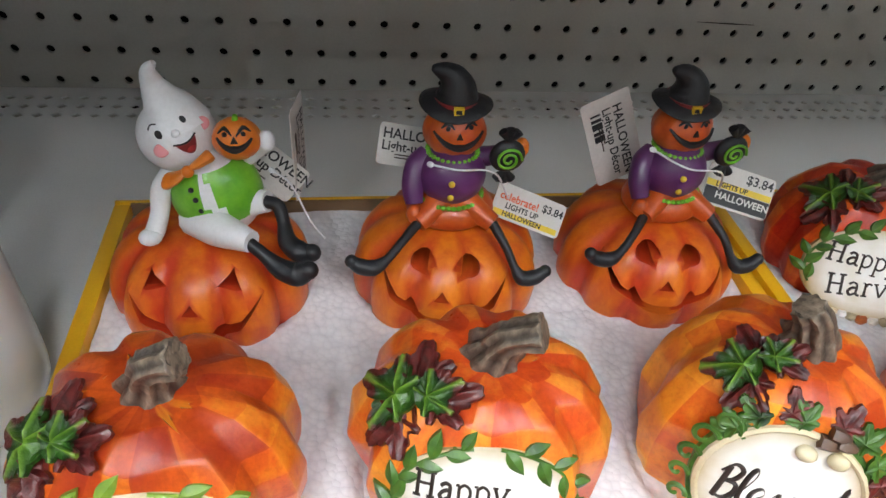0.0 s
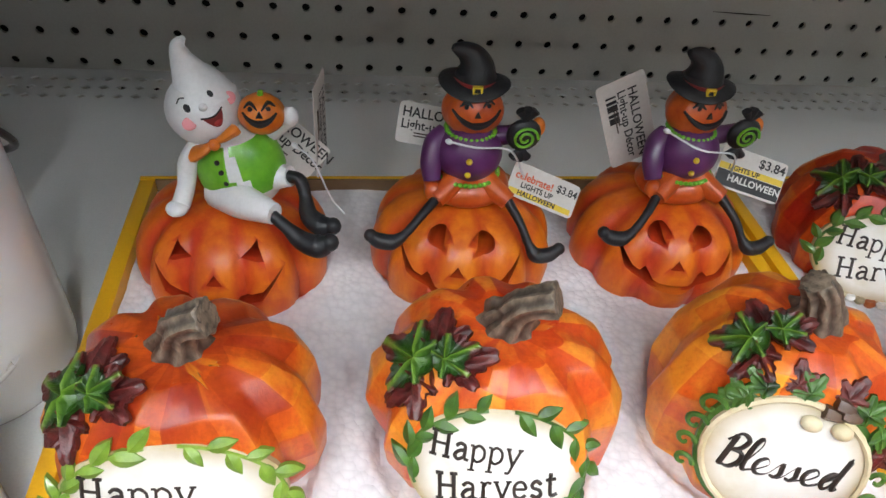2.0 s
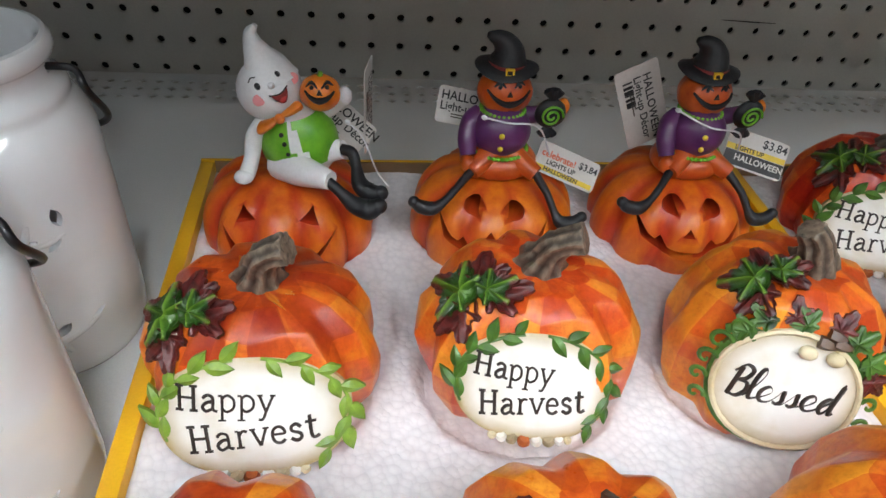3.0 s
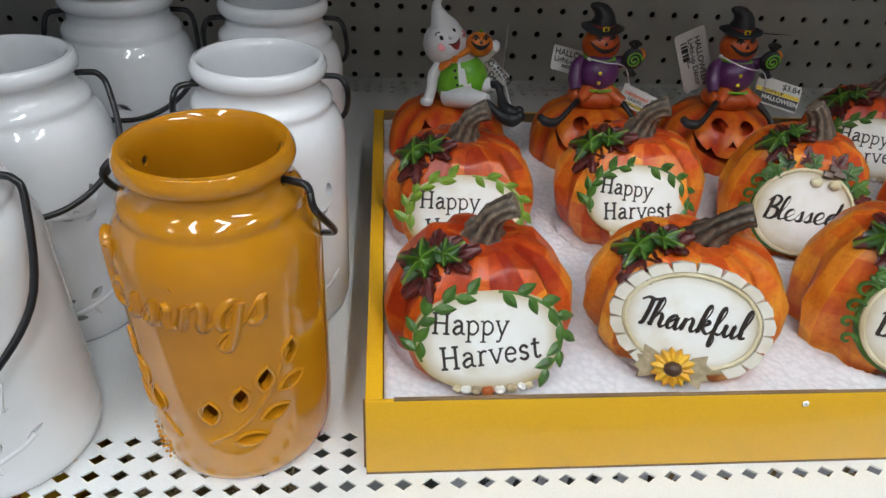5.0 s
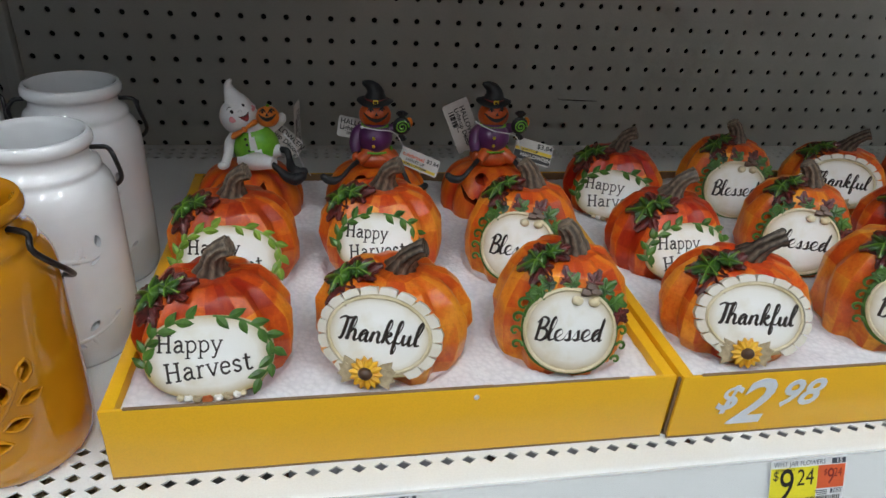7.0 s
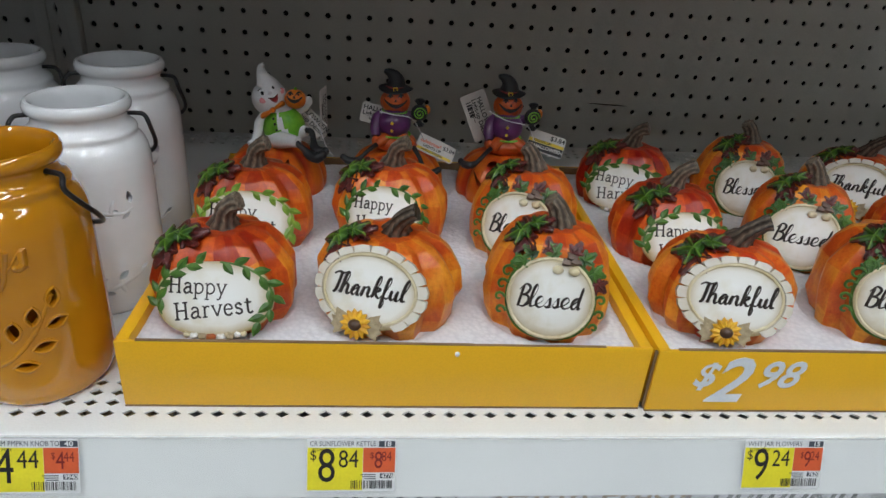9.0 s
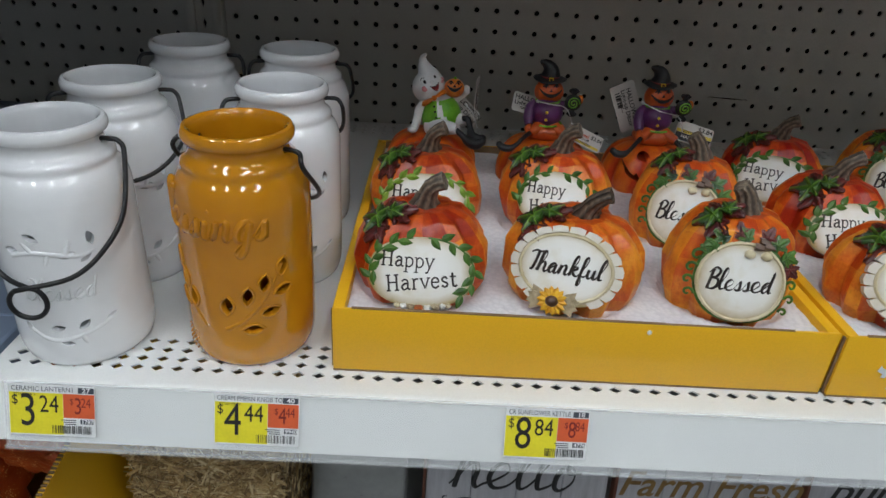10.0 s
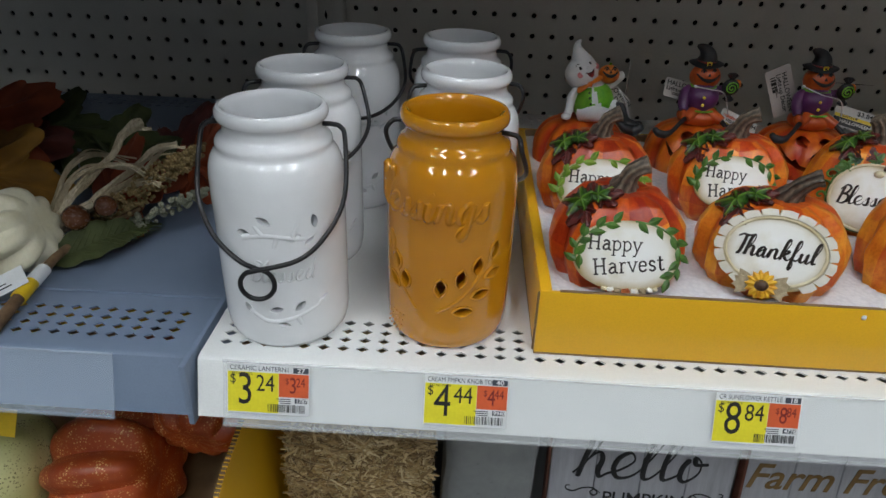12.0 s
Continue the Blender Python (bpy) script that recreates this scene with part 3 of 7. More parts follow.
# shell of the hall, for bounce and reflections
HALL = surface("hall wall paint", (0.24, 0.24, 0.235), (0.30, 0.30, 0.295), 0.7, 0, 2.0, 60.0, 0.05)
TILE = surface("polished floor", (0.26, 0.255, 0.245), (0.32, 0.315, 0.305), 0.3, 0, 3.0, 60.0, 0.02)
CEIL = surface("ceiling paint", (0.26, 0.265, 0.27), (0.32, 0.325, 0.33), 0.8, 0, 2.0, 60.0, 0.05)
for nm, dims, mat, lab in (("floor", (-5, 5, -5, 1.2, -0.05, 0.0), TILE, "pale polished store floor"), ("ceiling", (-5, 5, -5, 1.2, 3.9, 3.95), CEIL, "pale grey store ceiling"),
                           ("wall_north", (-5, 5, 1.2, 1.25, 0, 3.9), HALL, "plain pale wall behind the shelving"), ("wall_south", (-5, 5, -5.05, -5, 0, 3.9), HALL, "plain pale wall across the aisle"),
                           ("wall_east", (5, 5.05, -5, 1.2, 0, 3.9), HALL, "plain pale end wall"), ("wall_west", (-5.05, -5, -5, 1.2, 0, 3.9), HALL, "plain pale end wall")):
    bm = bmesh.new()
    box(bm, *dims)
    solid(nm, bm, mat, lab, nm.split("_")[0], kind="structure", smooth=False)
bm = bmesh.new()
box(bm, -0.339, 1.10, -0.525, -0.024, 1.435, 1.475, 0.002)
solid("shelf_upper", bm, STEEL_WHITE, "white steel shelf above the display", "shelf", kind="structure")
# unseen slab added over the next bay to keep light off its picks
bm = bmesh.new()
box(bm, -1.05, -0.3392, -0.660, -0.024, 1.350, 1.475, 0.002)
solid("shelf_upper_second", bm, STEEL_BLUE, "unseen blue-grey slab added to shade the autumn picks", "shelf", kind="structure")
bm = bmesh.new()
box(bm, -1.05, 1.10, -0.60, 0.0, 0.62, 0.66, 0.002)
solid("shelf_lower", bm, STEEL_GREY, "grey steel shelf below the display", "shelf", kind="structure")
bm = bmesh.new()
box(bm, -1.05, 1.10, 0.0, 0.012, 0.30, 1.0)
solid("wall_back_lower", bm, PEG, "off-white lower back panel", "panel", kind="structure", smooth=False)

GLOW = bpy.data.materials.new("lit diffuser")
GLOW.use_nodes = True
bs = GLOW.node_tree.nodes["Principled BSDF"]
bs.inputs["Emission Color"].default_value = (0.90, 0.96, 1.0, 1)
bs.inputs["Emission Strength"].default_value = PANEL_POWER


def strip_light(x, y, length, along_x=True):
    t = thing("ceiling_light", "long white fluorescent strip light on the ceiling", "ceiling light", "ceiling strip lights", m=pose(x, y, 3.88, 0, 0, 0 if along_x else 90))
    bm = bmesh.new()
    box(bm, -length / 2, length / 2, -0.09, 0.09, -0.04, 0.02, 0.006)
    part("housing", bm, STEEL_WHITE, t)
    bm = bmesh.new()
    box(bm, -length / 2 + 0.03, length / 2 - 0.03, -0.080, 0.080, -0.052, -0.041, 0.004)
    part("diffuser", bm, GLOW, t, "glowing white diffuser")


for x in (-2.6, -1.0, 0.6, 2.2):
    strip_light(x, -2.55, 2.4, False)


# ---- display boxes ----
RIM = 1.1265
FOAM_TOP = 1.1205


def tray(x0, x1, y0, y1, holes, label):
    """An open display box of folded card with its foam bed."""
    t = thing("display_box", label, "display box", "display boxes on the shelf")
    w = 0.0022
    z0 = SHELF + 0.0004
    for a, b, c, d, zz, nm in ((x0, x1, y0, y0 + w, RIM + 0.0005, "front_panel"), (x0, x1, y1 - w, y1, RIM + 0.001, "back_panel"),
                               (x0, x0 + 0.0075, y0 + w + 0.0003, y1 - w - 0.0003, RIM, "side_panel"), (x1 - 0.0075, x1, y0 + w + 0.0003, y1 - w - 0.0003, RIM, "side_panel")):
        bm = bmesh.new()
        box(bm, a, b, c, d, z0 + 0.0012, zz, 0.0006)
        part(nm, bm, CARD_YELLOW, t)
    bm = bmesh.new()
    box(bm, x0, x1, y0, y1, z0, z0 + 0.001)
    part("base", bm, CARD_RAW, t)
    # raw card shows inside the back and at the torn front edge
    bm = bmesh.new()
    box(bm, x0 + 0.008, x1 - 0.008, y1 - w - 0.0016, y1 - w - 0.0003, z0 + 0.0012, RIM + 0.0008)
    part("lining", bm, CARD_RAW, t, "bare brown inner card")
    bm = bmesh.new()
    rnd = random.Random(5)
    x = x0 + 0.012
    while x < x1 - 0.03:
        ln = rnd.uniform(0.02, 0.05)
        box(bm, x, min(x + ln, x1 - 0.01), y0 + 0.0003, y0 + w - 0.0003, RIM, RIM + 0.0005 + rnd.uniform(0.0003, 0.0010))
        x += ln
    part("torn_edge", bm, CARD_RAW, t, "torn raw card edge")
    for x in (x0, x1):
        bm = bmesh.new()
        box(bm, x - 0.0011, x + 0.0009, y0 + 0.0026, y0 + 0.0046, z0 + 0.0012, RIM - 0.002, 0.0004)
        part("corner_seam", bm, CARD_RAW, t, "open raw card seam at the corner")
    return t


def foam(x0, x1, y0, y1, seats):
    """The foam bed: lumpy top, with a dished seat round each figurine."""
    bm = bmesh.new()
    nx, ny = int((x1 - x0) / 0.0022), int((y1 - y0) / 0.0022)
    rows = []
    for j in range(ny + 1):
        row = []
        for i in range(nx + 1):
            x, y = x0 + (x1 - x0) * i / nx, y0 + (y1 - y0) * j / ny
            z = FOAM_TOP + 0.0009 * noise.noise((x * 90, y * 90, 0.3)) + 0.0012 * noise.noise((x * 25, y * 25, 4.0)) + 0.0005 * noise.noise((x * 300, y * 300, 2.0))
            for sx, sy, rx, ry in seats:
                d = math.hypot((x - sx) / rx, (y - sy) / ry)
                if d < 1.04:
                    z -= 0.0040 * min(1, (1.04 - d) / 0.08) ** 1.4
            row.append(bm.verts.new((x, y, z)))
        rows.append(row)
    for a, b in zip(rows, rows[1:]):
        ring_faces(bm, a, b, False)
    rim = [rows[0][i] for i in range(nx + 1)] + [rows[j][nx] for j in range(1, ny + 1)] + [rows[ny][i] for i in range(nx - 1, -1, -1)] + [rows[j][0] for j in range(ny - 1, 0, -1)]
    low = [bm.verts.new((v.co.x, v.co.y, SHELF + 0.0018)) for v in rim]
    ring_faces(bm, rim, low)
    bm.faces.new(low)
    return solid("foam_tray", bm, FOAM, "white expanded foam bed with dished seats, in the yellow box", "foam tray", "foam beds")


BOX1 = (-0.1275, 0.189, -0.5415, -0.2300)
BOX2 = (0.1925, 0.535, -0.5435, -0.2300)
BOX3 = (0.540, 0.86, -0.5415, -0.2300)
tray(*BOX1, 0, "open yellow card display box with plain front, beside the jars")
box2 = tray(*BOX2, 0, "open yellow card display box with price on its front")
tray(*BOX3, 0, "open yellow card display box at the end of the row")
PRICE_GREY = surface("pale grey-white print", (0.62, 0.66, 0.72), (0.70, 0.73, 0.78), 0.45, 0, 60.0, 600.0, 0)
for s, size, x, z in (("$", 0.0255, 0.2245, 1.1085), ("2", 0.0480, 0.2405, 1.1035), ("98", 0.0285, 0.2725, 1.1090)):
    bm = bend(letters(s, size, 0.0002, 0.28, 1.0, bold=0.0009 if size > 0.03 else 0.0005), lambda c: Vector((x + c.x, BOX2[2] - 0.0006 - c.z, z + c.y)))
    part("price_print", bm, PRICE_GREY, box2, "pale printed price", False)
bm = ball(bmesh.new(), (0.069, BOX1[2] - 0.0008, 1.1215), (0.0016, 0.0010, 0.0018), 8, 6)
solid("foam_bead", bm, FOAM, "stray white foam bead stuck to the box front", "foam bead")


# ---- carved pumpkins ----
RUSSET = surface("small russet gourd paint", (0.30, 0.06, 0.015), (0.50, 0.14, 0.03), 0.45, 0, 200.0, 600.0, 0.2)
NUTSHELL = surface("brown acorn paint", (0.05, 0.022, 0.012), (0.13, 0.07, 0.04), 0.4, 0, 200.0, 600.0, 0.2)
def carved_body(rx, ry, rz, ribs, seed, lean, front, nv=10):
    """A ribbed, knife-faceted pumpkin whose front is cut to a leaning plane for its plaque."""
    rnd = random.Random(seed)
    nu = 3 * ribs
    bm = bmesh.new()
    brush = bm.faces.layers.float.new("brush")
    jit = [[(rnd.uniform(-0.30, 0.30), rnd.uniform(-0.45, 0.45), rnd.uniform(0.965, 1.03)) for i in range(nu)] for j in range(nv + 1)]
    n = Vector((0, -math.cos(lean), math.sin(lean)))
    rings = []
    for j in range(1, nv):
        ring = []
        for i in range(nu):
            ja, jb, jr = jit[j][i]
            a = 2 * math.pi * (i + (0.8 if i % 3 else 0.5) * ja + 0.25) / nu
            p = math.pi * (j + 0.35 * jb) / nv - math.pi / 2
            groove = 0.855 if i % 3 == 0 else 1.0
            q = math.cos(p) ** 0.82 * groove * jr
            z = math.sin(p)
            z -= 0.20 * max(0, z) ** 6 * (1 - min(1, math.cos(p) * 2.2))
            v = Vector((rx * q * math.cos(a), ry * q * math.sin(a), rz * z * (1 + 0.03 * (groove - 1))))
            over = v.dot(n) - front
            if over > 0:
                v -= n * over
            ring.append(bm.verts.new(v))
        rings.append(ring)
    for a, b in zip(rings, rings[1:]):
        for i in range(nu):
            j = (i + 1) % nu
            fc = bm.faces.new((a[i], a[j], b[j], b[i]))
            c = fc.calc_center_median()
            out = math.hypot(c.x / rx, c.y / ry)
            fc[brush] = 0.30 + 0.22 * rnd.random() + 0.40 * noise.noise((c.x * 42 + seed, c.y * 42, c.z * 30)) + 0.22 * max(0.0, min(1.0, (out - 0.5) * 3.0)) + (0.22 if i % 3 == 1 else 0.0)
    for ring, z in ((rings[0], -rz), (rings[-1], rz * 0.84)):
        c = bm.verts.new((0, 0, z))
        for i in range(nu):
            bm.faces.new((ring[i], ring[(i + 1) % nu], c))[brush] = 0.30 + 0.3 * rnd.random()
    bmesh.ops.recalc_face_normals(bm, faces=bm.faces)
    bmesh.ops.bevel(bm, geom=list(bm.edges), offset=0.0013, segments=2, affect="EDGES", profile=0.5)
    return bm


def on_plane(lean, front, up):
    """From plaque coordinates (u right, v up the plaque, w out of it) to the pumpkin's own."""
    n = Vector((0, -math.cos(lean), math.sin(lean)))
    v = Vector((0, math.sin(lean), math.cos(lean)))
    o = n * front + v * up
    return Matrix(((1, v.x, n.x, o.x), (0, v.y, n.y, o.y), (0, v.z, n.z, o.z), (0, 0, 0, 1)))


def plaque(bm, ru, rv, P, edge=0.0, thick=0.0012, n=48, power=2.3, dome=0.0008, seed=1):
    rnd = random.Random(seed)
    rings = []
    wear = bm.verts.layers.float.new("wear")
    for q, w in ((1.0, -0.002), (1.0, thick * 0.6), (0.965, thick), (0.90, thick + dome * 0.2), (0.82, thick + dome * 0.3), (0.72, thick + dome * 0.5), (0.35, thick + dome)):
        ring = []
        for i in range(n):
            a = 2 * math.pi * i / n
            k = (abs(math.cos(a)) ** power + abs(math.sin(a)) ** power) ** (-1 / power)
            k *= q * (1 + (edge * rnd.uniform(-1, 1) if q > 0.9 else 0))
            ring.append(bm.verts.new(P @ Vector((ru * k * math.cos(a), rv * k * math.sin(a), w))))
            ring[-1][wear] = max(0.0, min(1.0, (q - 0.66) / 0.32)) ** 1.1
        rings.append(ring)
    for a, b in zip(rings, rings[1:]):
        ring_faces(bm, a, b)
    bm.faces.new(list(reversed(rings[0])))
    bm.faces.new(rings[-1])
    return bm


def sprig_leaf(L, P, u, v, turn, w=0.0014, wide=0.5):
    """One small pointed leaf lying on the plaque's rim, with a folded midrib."""
    bm = bmesh.new()
    m = P @ Matrix.Translation((u, v, w)) @ Matrix.Rotation(turn, 4, "Z")
    n = 7
    top, mid, bot = [], [], []
    for i in range(n):
        t = i / (n - 1)
        s = L * wide / 2 * math.sin(math.pi * min(1, t ** 0.8))
        top.append(bm.verts.new(m @ Vector((L * t, s, 0.0003))))
        mid.append(bm.verts.new(m @ Vector((L * t, 0, 0.0003 + 0.0013 * math.sin(math.pi * t)))))
        bot.append(bm.verts.new(m @ Vector((L * t, -s, 0.0003))))
    low = [[bm.verts.new(m @ Vector((L * i / (n - 1), q * L * wide / 2 * math.sin(math.pi * min(1, (i / (n - 1)) ** 0.8)), -0.0016))) for i in range(n)] for q in (1, -1)]
    for a, b in ((top, mid), (mid, bot), (low[0], top), (bot, low[1])):
        ring_faces(bm, a, b, False)
    bmesh.ops.remove_doubles(bm, verts=bm.verts, dist=1e-5)
    return bm


def stem(pts, radii):
    bm = tube(bmesh.new(), pts + [tuple(Vector(pts[-1]) + 0.10 * (Vector(pts[-1]) - Vector(pts[-2])))], radii + [0.0034], 40, 8, 1.0, 8, 0.11)
    for v in bm.verts:
        v.co += 0.0007 * noise.noise_vector(v.co * 110) + 0.0004 * noise.noise_vector(v.co * 420)
    return bm


def leaf_at(t, name, mat, L, seed, m, curl=0.4):
    bm = bend(maple(L, 5, seed, 0.0014, curl), lambda c: m @ c)
    return part(name, bm, mat, t)


def crown(t, radii, way, turn, seed, size=1.0):
    """A cluster of maple leaves lying on the body where the way from its middle comes out: maroon below, green above."""
    d = Vector(way).normalized()
    q = Vector((d.x / radii[0], d.y / radii[1], d.z / radii[2]))
    p = d / q.length
    n = Vector((p.x / radii[0] ** 2, p.y / radii[1] ** 2, p.z / radii[2] ** 2)).normalized()
    F = Matrix.Translation(p) @ n.to_track_quat("Z", "Y").to_matrix().to_4x4()
    for k, (mat, L, a, dz, tilt) in enumerate(((LEAF_RED, 0.0235, 2.3, 0.0012, 8), (LEAF_RED, 0.0235, 4.3, 0.0018, 10), (LEAF_RED, 0.020, 1.0, 0.0020, 4), (LEAF_AUTUMN, 0.0250, 3.4, 0.0038, 10), (LEAF_AUTUMN, 0.0165, 1.2, 0.0046, 2))):
        m = F @ Matrix.Translation((0, 0, dz + 0.0012)) @ Matrix.Rotation(a + turn, 4, "Z") @ Matrix.Rotation(radians(tilt), 4, "Y")
        leaf_at(t, "leaf", mat, 0.93 * L * size, seed + k, m, 0.50)


def wreath(t, P, ru, rv, spans, mat, seed):
    rnd = random.Random(seed)
    for a0, a1 in spans:
        pts = [P @ Vector((ru * math.cos(a0 + (a1 - a0) * k / 8), rv * math.sin(a0 + (a1 - a0) * k / 8), 0.0012)) for k in range(9)]
        part("vine", tube(bmesh.new(), pts, 0.0006, 6, 3), mat, t)
        n = max(3, int(abs(a1 - a0) * 5.6))
        for k in range(n):
            a = a0 + (a1 - a0) * (k + 0.3) / n
            tang = math.atan2(rv * math.cos(a), -ru * math.sin(a)) + (math.pi if a1 < a0 else 0)
            part("wreath_leaf", sprig_leaf(rnd.uniform(0.0080, 0.0104), P, ru * math.cos(a), rv * math.sin(a), tang + (0.60 if k % 2 else -0.60) + rnd.uniform(-0.2, 0.2)), mat, t)


def lettered(t, P, s, size, u, v, turn, r):
    """A word lettered in slab serifs across the plaque."""
    m = P @ Matrix.Translation((u, v, 0.0017)) @ Matrix.Rotation(turn, 4, "Z")
    return part("lettering", slab_word(s, size, r, lambda c: m @ c), INK, t, "dark painted words", 60)


def settle(t, P, names, k=15.0, flat=0.012):
    """Lays the plaque and what is on it back round the curve of the body."""
    Q = P.inverted()
    for ob in t.children:
        if ob.name.split(".")[0] in names:
            for v in ob.data.vertices:
                c = Q @ v.co
                c.z -= k * max(0.0, abs(c.x) - flat) ** 2 + 0.7 * k * max(0.0, abs(c.y) - flat) ** 2
                v.co = P @ c


def brushed(t, P, s, size, u, v, turn, r):
    """A word brushed in script across the plaque."""
    m = P @ Matrix.Translation((u, v, 0.0019)) @ Matrix.Rotation(turn, 4, "Z")
    return part("lettering", script(s, size, r, lambda c: m @ c), INK, t, "dark brushed script", 60)


def harvest_pumpkin(m, vine, paint, seed, k=1.0):
    """Round pumpkin with the harvest greeting inside a leaf wreath."""
    t = thing("pumpkin_figurine", "red-orange carved resin pumpkin with Happy Harvest plaque, set in foam", "pumpkin decoration", "carved pumpkins")
    lean, front = radians(27), 0.0355
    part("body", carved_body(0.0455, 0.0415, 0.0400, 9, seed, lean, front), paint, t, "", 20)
    P = on_plane(lean, front, -0.0110 if k == 1.0 else -0.0075) @ Matrix.Diagonal((k, 0.5 + 0.5 * k, 1, 1))
    part("plaque", plaque(bmesh.new(), 0.0335, 0.0218, P, 0.0), CREAM, t, "aged cream plaque", 50)
    lettered(t, P, "Happy", 0.0059, -0.0085, 0.0032, -0.04, 0.00064)
    lettered(t, P, "Harvest", 0.0063, 0.0010, -0.0100, 0.10, 0.00068)
    wreath(t, P, 0.0328, 0.0215, ((math.pi * 1.14, math.pi * 0.56), (math.pi * 0.47, -math.pi * 0.26)), vine, seed)
    # little gourds along the foot of the plaque
    rnd = random.Random(seed)
    for k, (c, r) in enumerate(((-0.0150, 0.0020), (-0.0110, 0.0024), (-0.0065, 0.0026), (-0.0015, 0.0030), (0.0040, 0.0026), (0.0090, 0.0028), (0.0135, 0.0022), (0.0170, 0.0019))):
        bm = bmesh.new()
        lathe(bm, [(0, -r * 0.7), (r * 0.7, -r * 0.6), (r, 0), (r * 0.7, r * 0.6), (0.0, r * 0.5)], 12)
        mm = P @ Matrix.Translation((c, -0.0225 + abs(c) * 0.12, 0.0016)) @ Matrix.Rotation(rnd.uniform(-0.5, 0.5), 4, "Z") @ Matrix.Rotation(-1.2, 4, "X")
        part("gourd", bend(bm, lambda q: mm @ q), (CREAM_EDGE, CREAM, BURLAP, RUSSET, CREAM, BURLAP, CREAM, CREAM_EDGE)[k], t)
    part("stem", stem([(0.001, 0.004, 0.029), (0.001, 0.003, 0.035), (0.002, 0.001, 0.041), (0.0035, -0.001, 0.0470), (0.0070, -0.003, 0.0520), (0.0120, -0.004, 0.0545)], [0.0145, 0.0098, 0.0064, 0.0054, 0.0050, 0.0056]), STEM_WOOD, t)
    crown(t, (0.0455, 0.0415, 0.0400), (-0.55, -0.42, 0.80), 0.0, seed)
    settle(t, P, ("plaque", "lettering", "wreath_leaf", "vine", "gourd"), 11.0)
    t.matrix_basis = m
    return t


def thankful_pumpkin(m, paint, seed):
    """Wide pumpkin with a scalloped plaque and a sunflower at its foot."""
    t = thing("pumpkin_figurine", "orange carved resin pumpkin with Thankful plaque and sunflower, set in foam", "pumpkin decoration", "carved pumpkins")
    lean, front = radians(25), 0.0365
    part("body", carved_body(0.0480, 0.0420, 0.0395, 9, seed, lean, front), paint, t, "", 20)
    P = on_plane(lean, front, -0.0035)
    n = 19
    for k in range(n):
        a0, a1 = 2 * math.pi * (k + 0.02) / n, 2 * math.pi * (k + 0.97) / n
        if -2.15 < math.atan2(math.sin((a0 + a1) / 2), math.cos((a0 + a1) / 2)) < -0.98:
            continue
        bm = bmesh.new()
        out = [(q * 0.0350 * math.cos(a), q * 0.0262 * math.sin(a)) for q, a in ((0.86, a0), (1.0, a0 + 0.02), (1.02, (a0 + a1) / 2), (1.0, a1 - 0.02), (0.86, a1), (0.86, (a0 + a1) / 2))]
        prism(bm, out, -0.002, 0.0028, P)
        wear = bm.verts.layers.float.new("wear")
        for v in bm.verts:
            v[wear] = 0.38
        part("scallop", bm, CREAM, t, "", 30)
    part("plaque", plaque(bmesh.new(), 0.0318, 0.0235, P, 0.0, 0.0012), CREAM, t, "aged cream plaque", 50)
    rim = [P @ Vector((0.0288 * math.cos(2 * math.pi * k / 24), 0.0210 * math.sin(2 * math.pi * k / 24), 0.0016)) for k in range(25)]
    part("inner_ring", tube(bmesh.new(), rim, 0.0011, 6, 1), CREAM_EDGE, t, "antiqued tan ring")
    brushed(t, P, "Thankful", 0.0060, -0.0005, -0.0040, 0.04, 0.00072)
    S = P @ Matrix.Translation((-0.004, -0.0215, 0.0030))
    for sx, a in ((-1, math.pi), (1, 0.0)):
        for k in (-0.45, 0.0, 0.45):
            bm = bmesh.new()
            mm = S @ Matrix.Translation((sx * 0.004, 0, -0.0008 * (1 + abs(k)))) @ Matrix.Rotation(a + k, 4, "Z")
            prism(bm, [(0, -0.002), (0.006, -0.0035), (0.012, -0.003), (0.0105, 0), (0.0125, 0.003), (0.006, 0.0035), (0, 0.002)], -0.001, 0.0008, mm)
            part("burlap_leaf", bm, BURLAP, t, "tan burlap-textured leaf", 30)
    for k in range(14):
        part("petal", sprig_leaf(0.0082, S, 0.0014 * math.cos(k * 0.4488), 0.0014 * math.sin(k * 0.4488), k * 0.4488, 0.001 + 0.0004 * (k % 2), 0.58), PETAL, t)
    part("seed_head", ball(bmesh.new(), S @ Vector((0, 0, 0.0016)), (0.0043, 0.0040, 0.0036), 14, 8), NUTSHELL, t, "dark brown seed head")
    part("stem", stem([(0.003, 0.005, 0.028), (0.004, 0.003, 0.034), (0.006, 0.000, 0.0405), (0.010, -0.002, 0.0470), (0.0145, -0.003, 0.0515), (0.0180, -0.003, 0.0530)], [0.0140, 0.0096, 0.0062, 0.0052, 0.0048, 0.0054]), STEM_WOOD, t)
    crown(t, (0.0480, 0.0420, 0.0395), (-0.50, -0.40, 0.85), 0.25, seed)
    settle(t, P, ("plaque", "lettering", "scallop", "inner_ring", "petal", "burlap_leaf", "seed_head"), 9.0, 0.014)
    t.matrix_basis = m
    return t


def spiral(P, u, v, r, turn, hand, w=0.0018):
    """A curled tendril on the plaque's rim."""
    pts = []
    for k in range(15):
        a = turn + hand * (0.42 * k)
        q = r * (1 - 0.062 * k)
        pts.append(P @ Vector((u + q * math.cos(a), v + q * math.sin(a), w)))
    return tube(bmesh.new(), pts, [0.0010, 0.0009, 0.0006], 6, 2)


